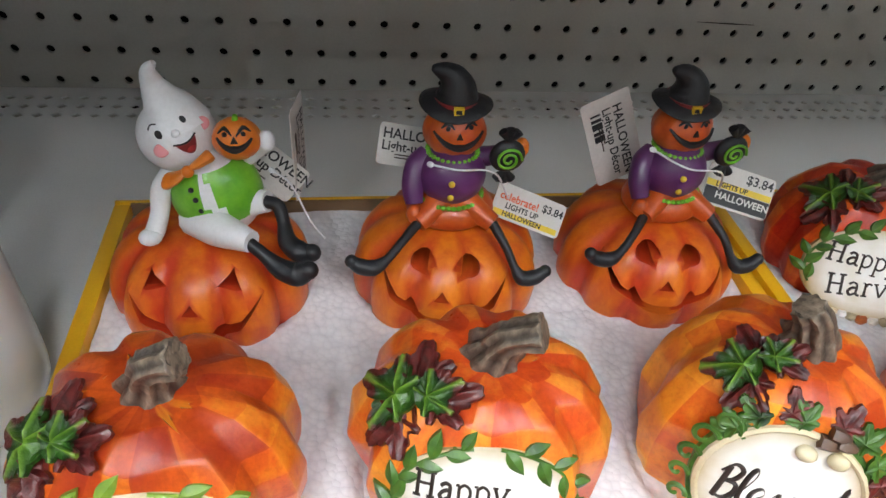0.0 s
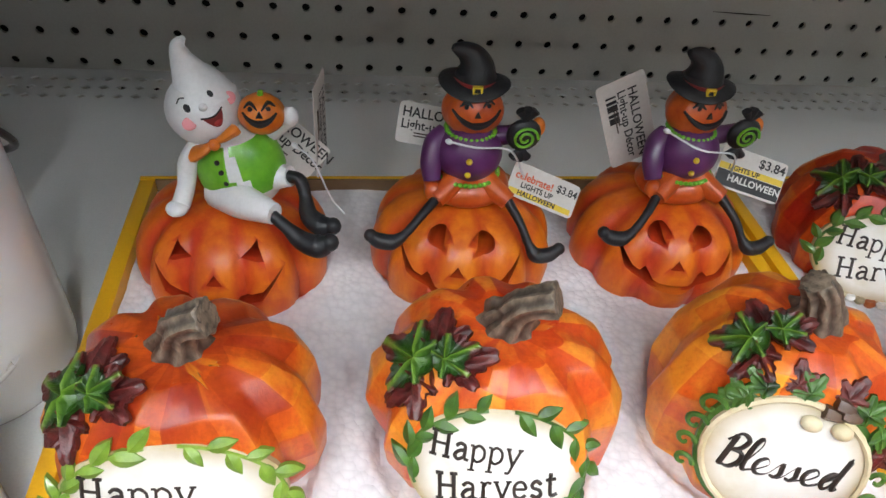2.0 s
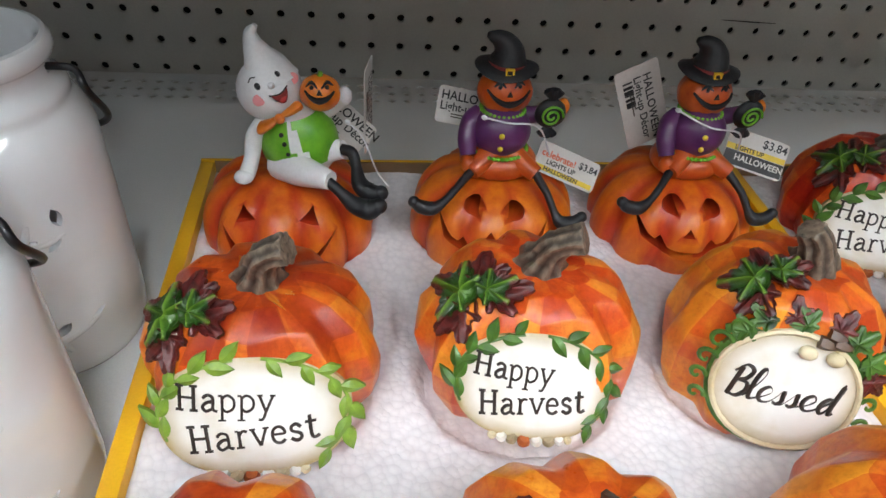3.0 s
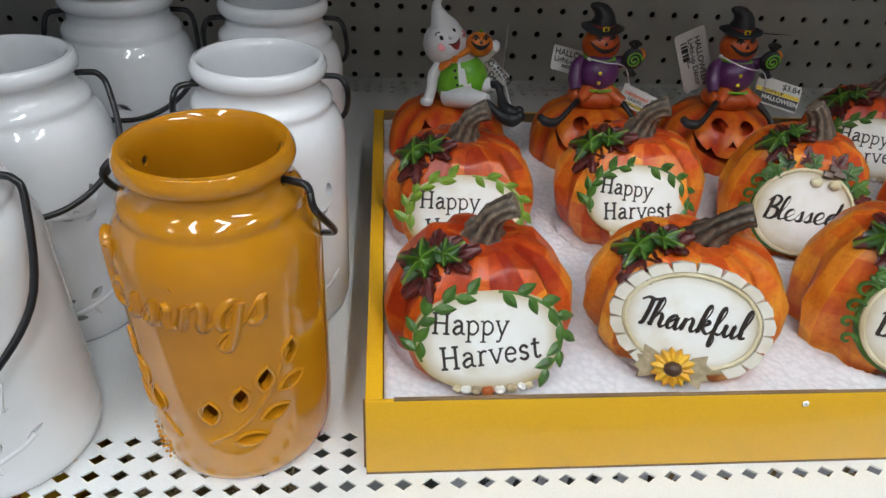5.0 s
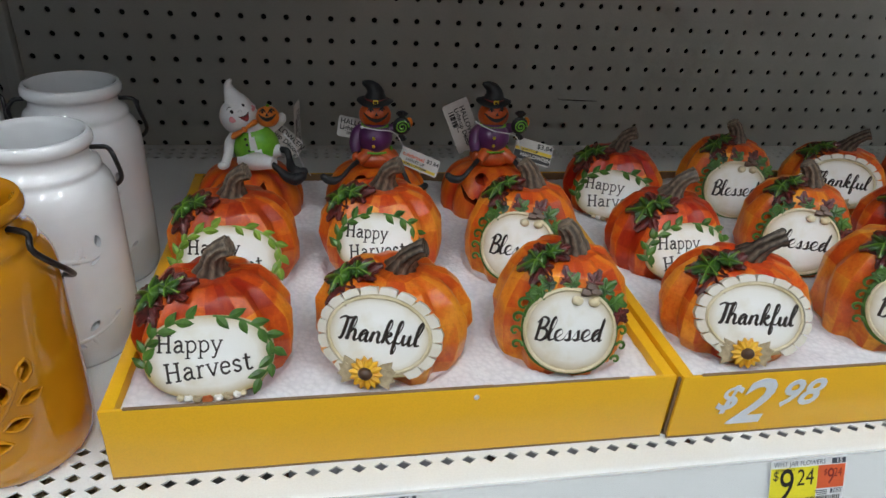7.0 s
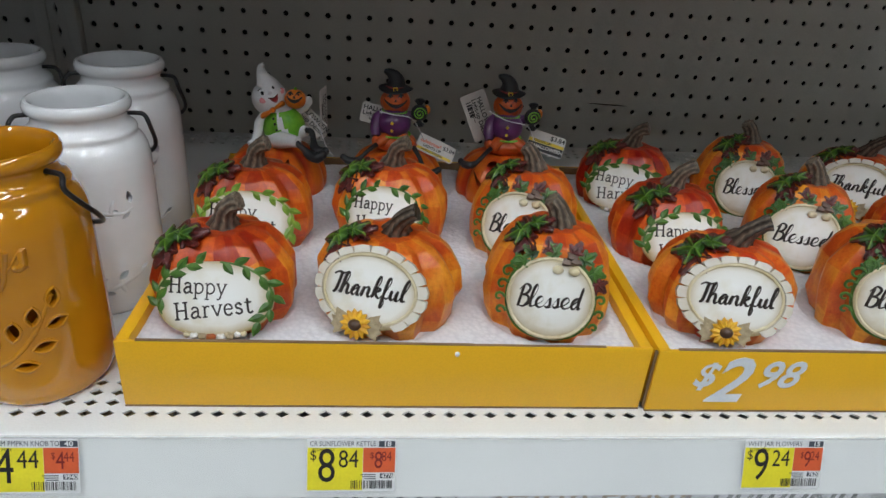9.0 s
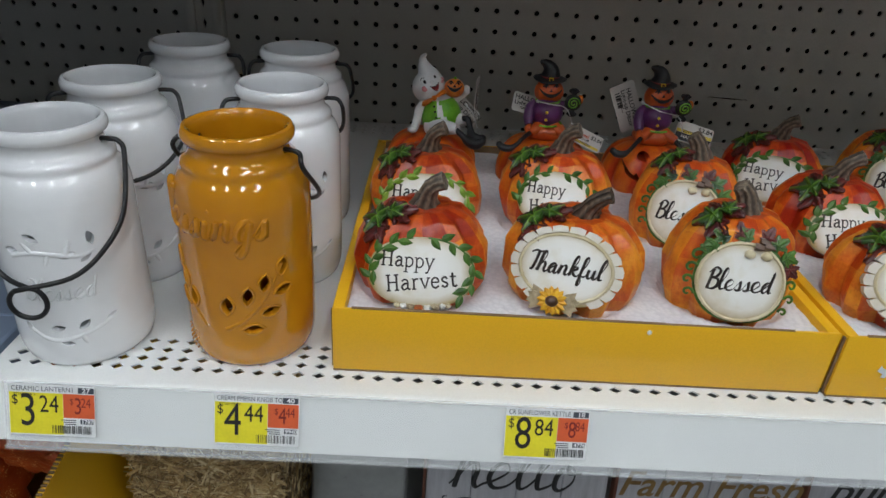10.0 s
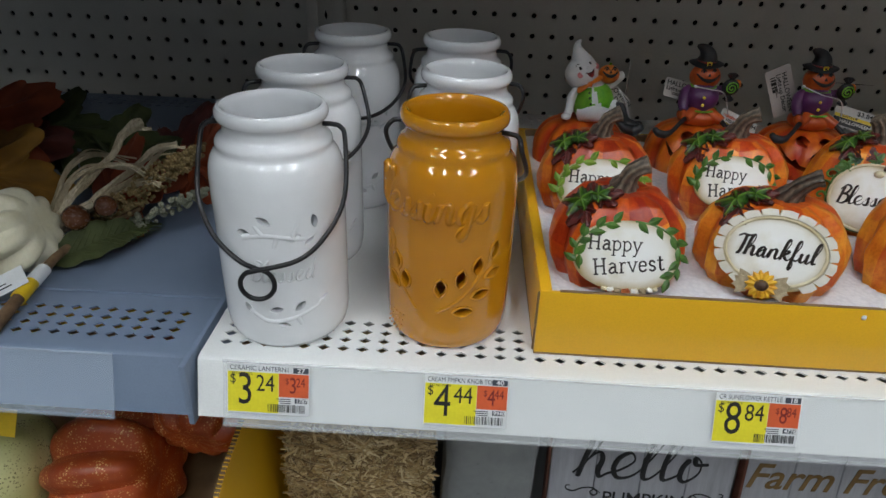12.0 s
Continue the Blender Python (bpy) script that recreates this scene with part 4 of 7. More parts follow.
def blessed_pumpkin(m, paint, seed):
    """Tall pumpkin with a scroll-edged plaque under a leaf and acorn garland."""
    t = thing("pumpkin_figurine", "tall amber-orange carved resin pumpkin with Blessed plaque, set in foam", "pumpkin decoration", "carved pumpkins")
    lean, front = radians(19), 0.0365
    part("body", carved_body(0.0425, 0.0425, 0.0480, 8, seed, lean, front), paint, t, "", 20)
    P = on_plane(lean, front, -0.0035) @ Matrix.Translation((0.0025, 0, 0))
    part("plaque_rim", plaque(bmesh.new(), 0.0278, 0.0266, P, 0.0, 0.0008, power=2.2), VINE, t, "green painted rim", 50)
    part("plaque", plaque(bmesh.new(), 0.0262, 0.0250, P, 0.0, 0.0014, power=2.2), CREAM, t, "aged cream plaque", 50)
    brushed(t, P, "Blessed", 0.0064, -0.001, -0.0055, 0.08, 0.00068)
    bead = [P @ Vector((0.0258 * math.cos(2 * math.pi * q / 32), 0.0246 * math.sin(2 * math.pi * q / 32), 0.0016)) for q in range(33)]
    part("plaque_bead", tube(bmesh.new(), bead, 0.0012, 6, 1), CREAM_EDGE, t, "antiqued tan rim")
    for u, v, r, a, h in ((-0.0300, 0.004, 0.0040, 0.4, 1), (-0.0310, -0.004, 0.0034, 0.2, 1), (-0.0295, -0.012, 0.0034, 0.0, 1), (-0.0275, 0.0125, 0.0048, 0.3, 1), (-0.0225, 0.0195, 0.0050, -0.4, 1),
                          (0.0300, 0.002, 0.0036, 2.8, -1), (0.0305, -0.007, 0.0034, 3.0, -1), (0.0280, -0.015, 0.0030, 3.1, -1)):
        part("scroll", spiral(P, u, v, r, a, h), VINE, t, "green scrolling tendril")
    G = P @ Matrix.Translation((0.003, 0.0240, 0.0012))
    for k, (u, v, a, mat) in enumerate(((-0.014, 0.0, 2.6, LEAF_GREEN), (-0.008, 0.002, 1.7, LEAF_RED), (-0.002, 0.001, 2.2, VINE), (0.005, 0.002, 1.0, LEAF_RED), (0.011, 0.0, 0.6, LEAF_GREEN), (0.017, -0.004, -0.2, VINE), (0.021, -0.009, -0.7, LEAF_RED), (-0.019, -0.003, 3.4, VINE))):
        mm = G @ Matrix.Translation((u, v, 0.0012)) @ Matrix.Rotation(a, 4, "Z")
        leaf_at(t, "garland_leaf", mat, 0.0115, seed + k, mm, 0.2)
    for u, v in ((0.003, 0.0), (0.008, 0.001), (0.0055, 0.0035)):
        bm = bmesh.new()
        tube(bm, [G @ Vector((u - 0.002, v, 0.002)), G @ Vector((u + 0.004, v - 0.001, 0.002))], [0.0022, 0.0024, 0.0010], 10, 3, 1.0, 5, 0.1)
        part("acorn", bm, NUTSHELL, t, "brown acorn")
    for u in (-0.001, 0.0085):
        part("rosebud", ball(bmesh.new(), G @ Vector((u, -0.0055, 0.0016)), (0.0034, 0.0026, 0.0028), 12, 8), CREAM_EDGE, t, "cream bud")
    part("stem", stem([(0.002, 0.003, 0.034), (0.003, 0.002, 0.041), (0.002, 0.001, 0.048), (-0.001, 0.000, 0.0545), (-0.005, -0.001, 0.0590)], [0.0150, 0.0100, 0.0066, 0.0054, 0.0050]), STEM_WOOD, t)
    crown(t, (0.0425, 0.0425, 0.0480), (-0.28, -0.36, 0.92), 0.35, seed, 0.84)
    settle(t, P, ("plaque", "plaque_rim", "plaque_bead", "lettering", "scroll", "garland_leaf", "acorn", "rosebud"), 11.0)
    t.matrix_basis = m
    return t


CZ = 1.1395
FRONT, MID, REAR = -0.488, -0.390, -0.285
at = lambda x, y, z, turn=0: pose(x, y, z, 0, 0, turn)
hh = harvest_pumpkin(at(-0.075, FRONT, CZ, 2), VINE, PUMPKIN_A, 3)
hh_lime = harvest_pumpkin(at(-0.0745, MID + 0.002, CZ + 0.002, 0), VINE_LIME, PUMPKIN_A, 11)
hh_amber = harvest_pumpkin(at(0.0285, MID + 0.002, CZ + 0.007, -9), VINE, PUMPKIN_B, 17, 0.86)
th = thankful_pumpkin(at(0.0270, FRONT, CZ, -19), PUMPKIN_B, 5)
bl = blessed_pumpkin(at(0.1315, FRONT, CZ + 0.002, -14), PUMPKIN_C, 7)
bl_red = blessed_pumpkin(at(0.3650, FRONT, CZ + 0.004, -22), PUMPKIN_B, 23)
copy_thing(bl, at(0.1335, MID, CZ + 0.002, -24))
copy_thing(th, at(0.2515, FRONT, CZ, -13))
copy_thing(hh, at(0.250, MID, CZ - 0.002, 4))
copy_thing(hh, at(0.250, REAR, CZ - 0.004, -20))
copy_thing(bl_red, at(0.362, MID, CZ, -30))
copy_thing(bl, at(0.361, REAR, CZ - 0.002, -18))
copy_thing(th, at(0.478, REAR, CZ - 0.002, -28))
copy_thing(hh, at(0.476, MID, CZ, -12))
copy_thing(th, at(0.477, FRONT, CZ, -4))
copy_thing(hh, at(0.590, REAR, CZ, -10))
copy_thing(bl, at(0.592, MID, CZ, -6))
copy_thing(hh, at(0.594, FRONT, CZ, -10))

seat = lambda x, y: (x, y, 0.0415, 0.0385)
foam(BOX1[0] + 0.008, BOX1[1] - 0.008, BOX1[2] + 0.0026, BOX1[3] - 0.0042, [seat(x, y) for x in (-0.075, 0.028, 0.133) for y in (FRONT, MID)] + [seat(x, REAR) for x in (-0.073, 0.033, 0.137)])
foam(BOX2[0] + 0.008, BOX2[1] - 0.008, BOX2[2] + 0.0026, BOX2[3] - 0.0042, [seat(x, y) for x in (0.250, 0.362, 0.477) for y in (FRONT, MID, REAR)])
foam(BOX3[0] + 0.008, BOX3[1] - 0.008, BOX3[2] + 0.0026, BOX3[3] - 0.0042, [seat(0.592, y) for y in (FRONT, MID, REAR)])


# ---- ceramic jar lanterns ----
JAR_R = 0.0405


def jar_shell(n=72):
    """A mason-jar form with wall thickness: rim bead, neck, two shoulder rings, straight body, rounded foot."""
    R = JAR_R
    outer = [(0.0, 0.0012), (0.030, 0.0010), (0.0335, 0.0), (0.0362, 0.0012), (0.0385, 0.0045), (0.0398, 0.010), (0.0404, 0.018), (R, 0.034), (R, 0.060), (R, 0.090), (R, 0.1070)]
    outer += [(0.0403, 0.1090), (0.0396, 0.1130), (0.0384, 0.1168), (0.0368, 0.1198), (0.0354, 0.1216), (0.0346, 0.1230), (0.0344, 0.1242), (0.0346, 0.1254), (0.0344, 0.1268), (0.0335, 0.1284), (0.0319, 0.1297), (0.0305, 0.1310), (0.0297, 0.1328)]
    outer += [(0.0293, 0.1360), (0.0297, 0.1375), (0.0310, 0.1386), (0.0323, 0.1398), (0.0329, 0.1420), (0.0325, 0.1446), (0.0312, 0.1464), (0.0294, 0.1468)]
    inner = [(0.0280, 0.1458), (0.0268, 0.1435), (0.0262, 0.1400), (0.0262, 0.1310), (0.0270, 0.1265), (0.0285, 0.117), (0.0310, 0.108), (0.0362, 0.098), (0.0368, 0.085), (0.0368, 0.034), (0.0360, 0.012), (0.032, 0.0055), (0.0, 0.0055)]
    return lathe(bmesh.new(), outer + inner, n)


def wrap(angle, z, R=JAR_R):
    """From a flat patch (u right, v up, w out) to the jar's side, centred on that angle and height."""
    def f(c):
        a = angle + c.x / R
        return Vector(((R + c.z) * math.cos(a), (R + c.z) * math.sin(a), z + c.y))
    return f


def patch(outline, angle, z, u, v, turn, w0, w1):
    f = wrap(angle, z)
    m = Matrix.Translation((u, v, 0)) @ Matrix.Rotation(turn, 4, "Z")
    return bend(prism(bmesh.new(), outline, w0, w1), lambda c: f(m @ c))


def ring_round(outline, angle, z, u, v, turn, w, r):
    f = wrap(angle, z)
    m = Matrix.Translation((u, v, w)) @ Matrix.Rotation(turn, 4, "Z")
    pts = [f(m @ Vector((x, y, 0))) for x, y in outline]
    return tube(bmesh.new(), pts + [pts[0]], r, 6, 1)


def jar(name, glaze, label, leaves, stalks, motifs, bail, word=None, rim=0.0010, lift=0.0017):
    """leaves: (angle, z, u, v, turn, length, width, open?). stalks: lists of (angle, z) by the side. bail: points of the handle."""
    t = thing(name, label, "jar lantern", "jar lanterns")
    shell = jar_shell()
    holes = bmesh.new()
    for ang, z, u, v, turn, L, W, opened in leaves:
        if opened:
            b = patch(almond(L, W), ang, z, u, v, turn, -0.012, 0.006)
            me = bpy.data.meshes.new("raw")
            b.to_mesh(me)
            b.free()
            holes.from_mesh(me)
            bpy.data.meshes.remove(me)
    for sx in (-1, 1):
        b = bmesh.new()
        tube(b, [(sx * 0.022, 0, 0.1348), (sx * 0.036, 0, 0.1348)], 0.0021, 12, 1)
        me = bpy.data.meshes.new("raw")
        b.to_mesh(me)
        b.free()
        holes.from_mesh(me)
        bpy.data.meshes.remove(me)
    body = part("body", cut(shell, holes), glaze, t, "", 35)
    for ang, z, u, v, turn, L, W, opened in leaves:
        if rim > 0.0006:
            part("leaf_rim", ring_round(almond(L * (1 + 150 * rim), W * (1 + 400 * rim)), ang, z, u, v, turn, 0.0002, rim), glaze, body)
        if not opened:
            part("leaf_relief", patch(almond(L, W), ang, z, u, v, turn, -0.002, 0.6 * rim), glaze, body)
    for pts in stalks:
        f = [wrap(a, z)(Vector((0, 0, -0.0006 if rim > 0.0006 else -0.00135))) for a, z in pts]
        part("stalk_relief", tube(bmesh.new(), f, [0.0016, 0.0016, 0.0012] if rim > 0.0006 else [0.0020, 0.0021, 0.0016], 10, 4), glaze, body)
    for ang, z, r in motifs:
        part("dot_relief", ball(bmesh.new(), wrap(ang, z)(Vector((0, 0, 0))), r, 8, 6), glaze, body)
    if word:
        s, size, ang, z, turn = word
        f = wrap(ang, z)
        m = Matrix.Rotation(turn, 4, "Z")
        part("word_relief", script(s, size, lift, lambda c: f(m @ c + Vector((0, 0, -0.0005 if lift > 0.001 else -0.0002)))), glaze, body, "raised script word", 60)
    part("handle", tube(bmesh.new(), bail, 0.0015, 10, 5), WIRE, t, "bent black wire handle")
    return t


def bail_path(drop, swing, loop=False):
    """The handle: hooked through both ears, falling to one side. drop: how far it hangs, swing: how far it stands out of the jar's side plane."""
    ear = 0.0300
    pts = [(-0.027, 0.001, 0.1348), (-ear - 0.004, 0.0, 0.1350), (-ear - 0.0095, -0.001, 0.1338), (-ear - 0.0125, -0.004, 0.1270)]
    half = []
    n = 8
    for k in range(1, n):
        a = math.pi * k / n
        x = -(ear + 0.0165) * math.cos(a)
        s = math.sin(a)
        half.append((x, -swing * s - 0.004, 0.127 - drop * s ** 0.8))
    if loop:
        mid = len(half) // 2
        lx, ly, lz = half[mid]
        lx -= 0.006
        ring = [(lx + 0.0098 * math.sin(q), ly - 0.0008 - 0.0024 * j / 10, lz - 0.0098 + 0.0098 * math.cos(q)) for j, q in enumerate([2 * math.pi * j / 10 for j in range(0, 11)])]
        half = half[:mid] + ring + half[mid + 1:]
    pts += half
    pts += [(ear + 0.0125, -0.004, 0.1270), (ear + 0.0095, -0.001, 0.1338), (ear + 0.004, 0.0, 0.1350), (0.027, 0.001, 0.1348)]
    return pts


def stand(x, y, turn):
    """A jar's place on the shelf; the jars are cast slightly taller than the drawn profile."""
    return pose(x, y, SHELF, 0, 0, turn) @ Matrix.Diagonal((1, 1, 1.024, 1))


F = -math.pi / 2
gold_leaves = [(F, 0.034, 0.0070, 0.0140, 1.50, 0.0118, 0.0062, True), (F, 0.034, 0.0195, 0.0205, 1.42, 0.0115, 0.0058, True), (F, 0.034, 0.0300, 0.0280, 1.38, 0.0112, 0.0056, True), (F, 0.034, 0.0415, 0.0370, 1.30, 0.0112, 0.0052, True),
               (F, 0.034, 0.0215, -0.0025, 0.02, 0.0118, 0.0054, True), (F, 0.034, 0.0325, 0.0085, 0.20, 0.0115, 0.0054, True), (F, 0.034, 0.0410, 0.0215, 0.30, 0.0112, 0.0052, True),
               (F, 0.034, -0.0170, 0.0145, 1.70, 0.0115, 0.0058, True), (F, 0.034, -0.0245, 0.0250, 1.75, 0.0112, 0.0056, True), (F, 0.034, -0.0310, 0.0360, 1.8, 0.0110, 0.0050, True), (F, 0.034, -0.0270, 0.0110, 2.5, 0.0110, 0.0050, True)]
gold_stalks = [[(F + 0.12, 0.0310), (F + 0.42, 0.0385), (F + 0.74, 0.0530), (F + 1.02, 0.0730)], [(F - 0.22, 0.0300), (F - 0.48, 0.0430), (F - 0.70, 0.0620), (F - 0.80, 0.0740)]]
dots = [(F - 0.55 - 0.09 * (k % 5) + 0.03 * (k // 5), 0.008 + 0.0042 * (k // 5), 0.0007) for k in range(20)]
gold = jar("gold_jar", CERAMIC_GOLD, "mustard glazed ceramic jar lantern with raised Blessings script and leaf cutouts", gold_leaves, gold_stalks, dots, bail_path(0.044, -0.050), ("Blessings", 0.0115, F - 0.236, 0.0915, 0.0), 0.0009, 0.0018)
gold.matrix_basis = stand(-0.1855, -0.5065, -15)

W0 = F + 0.23
white_leaves = [(W0, 0.082, -0.0240, 0.0000, -0.15, 0.0088, 0.0050, True), (W0, 0.082, -0.0110, 0.0085, -0.50, 0.0095, 0.0046, True), (W0, 0.082, 0.0190, 0.0055, 1.75, 0.0090, 0.0046, True),
                (W0, 0.082, 0.0055, -0.0030, 0.30, 0.0090, 0.0044, True), (W0, 0.082, 0.0150, -0.0062, 0.55, 0.0078, 0.0030, True),
                (W0, 0.031, -0.0262, 0.0000, -1.05, 0.0085, 0.0042, True), (W0, 0.031, -0.0083, 0.0005, 0.15, 0.0088, 0.0044, True), (W0, 0.031, 0.0066, 0.0018, 0.70, 0.0088, 0.0046, True),
                (W0, 0.031, 0.0222, 0.0035, 0.45, 0.0085, 0.0026, True), (W0, 0.031, -0.0048, -0.0100, -0.30, 0.0088, 0.0036, True)]
white_stalks = [[(W0 - 0.62, 0.0785), (W0 - 0.3, 0.0815), (W0, 0.0800), (W0 + 0.3, 0.0775), (W0 + 0.5, 0.0795)], [(W0 - 0.62, 0.0300), (W0 - 0.35, 0.0235), (W0, 0.0245), (W0 + 0.35, 0.0290), (W0 + 0.55, 0.0325)],
                [(W0 - 0.30, 0.0815), (W0 - 0.42, 0.0875)], [(W0 + 0.12, 0.0795), (W0 + 0.20, 0.0880)], [(W0 - 0.10, 0.0805), (W0 - 0.16, 0.0735)], [(W0 + 0.10, 0.0255), (W0 + 0.16, 0.0195)]]
white = jar("white_jar", CERAMIC_WHITE, "glossy white ceramic jar lantern with leaf cutouts and curled wire handle", white_leaves, white_stalks, [], bail_path(0.062, 0.044, True), ("Blessed", 0.0066, F + 0.15, 0.051, 0.0), 0.0005, 0.0006)
white.matrix_basis = stand(-0.2925, -0.5150, 4)
plain_white = jar("white_jar", CERAMIC_WHITE, "glossy white ceramic jar lantern standing in the rear rows", white_leaves, white_stalks, [], bail_path(0.040, -0.042), None, 0.0005)
plain_white.matrix_basis = stand(-0.1805, -0.4115, 14)
front_swing = jar("white_jar", CERAMIC_WHITE, "glossy white ceramic jar lantern, wire handle hanging at its side", white_leaves, white_stalks, [], bail_path(0.040, 0.046), None, 0.0005)
front_swing.matrix_basis = stand(-0.2975, -0.4180, 20)
copy_thing(front_swing, stand(-0.2800, -0.3080, 10))
copy_thing(plain_white, stand(-0.1865, -0.3140, 5))


# ---- light-up figurines in the back row ----
JACK = pumpkin_paint("orange jack-o-lantern paint", (0.50, 0.040, 0.012), (0.68, 0.145, 0.012), (0.78, 0.24, 0.020), 0.0, 0.34, 0.15)
GHOST_WHITE = plain("white figurine paint", (0.83, 0.83, 0.84), 0.35, 0, 0.2)
LIME = surface("bright green figurine paint", (0.10, 0.36, 0.018), (0.20, 0.52, 0.030), 0.35, 0, 120.0, 500.0, 0.1, 0.2)
ORANGE = surface("orange figurine paint", (0.62, 0.13, 0.012), (0.78, 0.24, 0.022), 0.35, 0, 120.0, 500.0, 0.1, 0.2)
RUST = surface("red-orange figurine paint", (0.45, 0.055, 0.010), (0.62, 0.12, 0.014), 0.35, 0, 140.0, 500.0, 0.1, 0.2)
PURPLE = surface("purple figurine paint", (0.075, 0.018, 0.085), (0.125, 0.030, 0.135), 0.36, 0, 120.0, 500.0, 0.1, 0.2)
BOOT = surface("black figurine paint", (0.006, 0.006, 0.008), (0.014, 0.015, 0.018), 0.48, 0, 160.0, 500.0, 0.3, 0.0)
PINK = plain("pink cheek paint", (0.80, 0.30, 0.32), 0.5)
MOUTH = plain("red mouth paint", (0.42, 0.03, 0.03), 0.45)
BRASS = plain("yellow button paint", (0.80, 0.58, 0.04), 0.35)
WINE = plain("dark red hat band", (0.22, 0.02, 0.02), 0.4)


def jack_shell(R, Rz, ribs, q):
    bm = bmesh.new()
    brush = bm.verts.layers.float.new("brush")
    n, rows = 80, 20
    for s in (1.0, 0.945):
        prof = []
        for j in range(rows + 1):
            p = math.pi * j / rows - math.pi / 2
            prof.append((math.cos(p) ** 0.85 if 0 < j < rows else 0.0, math.sin(p)))
        rings = []
        for c, z in prof:
            if c == 0:
                rings.append([bm.verts.new((0, 0, s * Rz * z * (0.88 if z > 0 else 1)))])
                continue
            ring = []
            for i in range(n):
                a = 2 * math.pi * i / n
                g = 1 - q * abs(math.cos(ribs * a / 2)) ** 6 * min(1, c * 1.5)
                zz = z - 0.14 * max(0, z) ** 5
                ring.append(bm.verts.new((s * R * c * g * math.cos(a), s * R * c * g * math.sin(a), s * Rz * zz)))
                ring[-1][brush] = 0.50 - 0.42 * (1 - g) / q
            rings.append(ring)
        for a, b in zip(rings, rings[1:]):
            if len(a) == 1:
                for i in range(n):
                    bm.faces.new((a[0], b[i], b[(i + 1) % n]))
            elif len(b) == 1:
                for i in range(n):
                    bm.faces.new((a[i], a[(i + 1) % n], b[0]))
            else:
                ring_faces(bm, a, b)
    return bm


def through_front(shapes):
    """Prisms along y that pierce the front of the shell."""
    bm = bmesh.new()
    m = Matrix(((1, 0, 0, 0), (0, 0, 1, 0), (0, 1, 0, 0), (0, 0, 0, 1)))
    for s in shapes:
        prism(bm, s, -0.060, -0.012, m)
    return bm


def swirl(c, r, turns, rad, ny=-1):
    pts = []
    for k in range(22):
        a = turns * 2 * math.pi * k / 21
        q = r * (1 - 0.85 * k / 21)
        pts.append((c[0] + q * math.cos(a), c[1], c[2] + q * math.sin(a)))
    return tube(bmesh.new(), pts, rad, 6, 2)


def frill(c, rx, ry, r, n=14):
    bm = bmesh.new()
    for k in range(n):
        a = 2 * math.pi * k / n
        ball(bm, (c[0] + rx * math.cos(a), c[1] + ry * math.sin(a), c[2]), (r * 1.25, r * 1.25, r), 8, 6)
    return bm


def moved(groups, inv):
    for b, m in groups:
        bend(b, lambda c: inv @ c)
    return groups


def face(c, r, eyes, nose, grin, mat):
    """A carved face painted on a small round head: eyes, nose and grin as raised dark paint."""
    out = []
    def front(x, z, lift=0.0):
        dx, dz = x / r[0], z / r[2]
        return (c[0] + x, c[1] - r[1] * math.sqrt(max(0.02, 1 - dx * dx - dz * dz)) - lift, c[2] + z)
    for x, z in eyes:
        out.append((tube(bmesh.new(), [front(x - 0.0026, z - 0.0008), front(x, z + 0.0012, 0.0002), front(x + 0.0026, z - 0.0004)], [0.0003, 0.0010, 0.0003], 6, 4), mat))
        out.append((ball(bmesh.new(), front(x, z - 0.0004), (0.0010, 0.0006, 0.0012), 8, 6), mat))
    bm = bmesh.new()
    prism(bm, [(-0.0014, -0.001), (0.0014, -0.001), (0, 0.0018)], -0.0004, 0.0006, Matrix.Translation(front(0.0, nose)) @ Matrix.Rotation(math.pi / 2, 4, "X"))
    out.append((bm, mat))
    w, z0, dip = grin
    pts = [front(w * (k / 6 - 1), z0 - dip * (1 - (k / 6 - 1) ** 2), 0.0001) for k in range(13)]
    out.append((tube(bmesh.new(), pts, [0.0005, 0.0012, 0.0017, 0.0012, 0.0005], 6, 2), mat))
    return out


def round_pumpkin(c, r, ribs=10):
    bm = bmesh.new()
    ball(bm, c, r, 40, 14)
    for v in bm.verts:
        d = v.co - Vector(c)
        a = math.atan2(d.y, d.x)
        g = 1 - 0.06 * abs(math.cos(ribs * a / 2)) ** 4
        v.co = Vector(c) + Vector((d.x * g, d.y * g, d.z))
    return bm


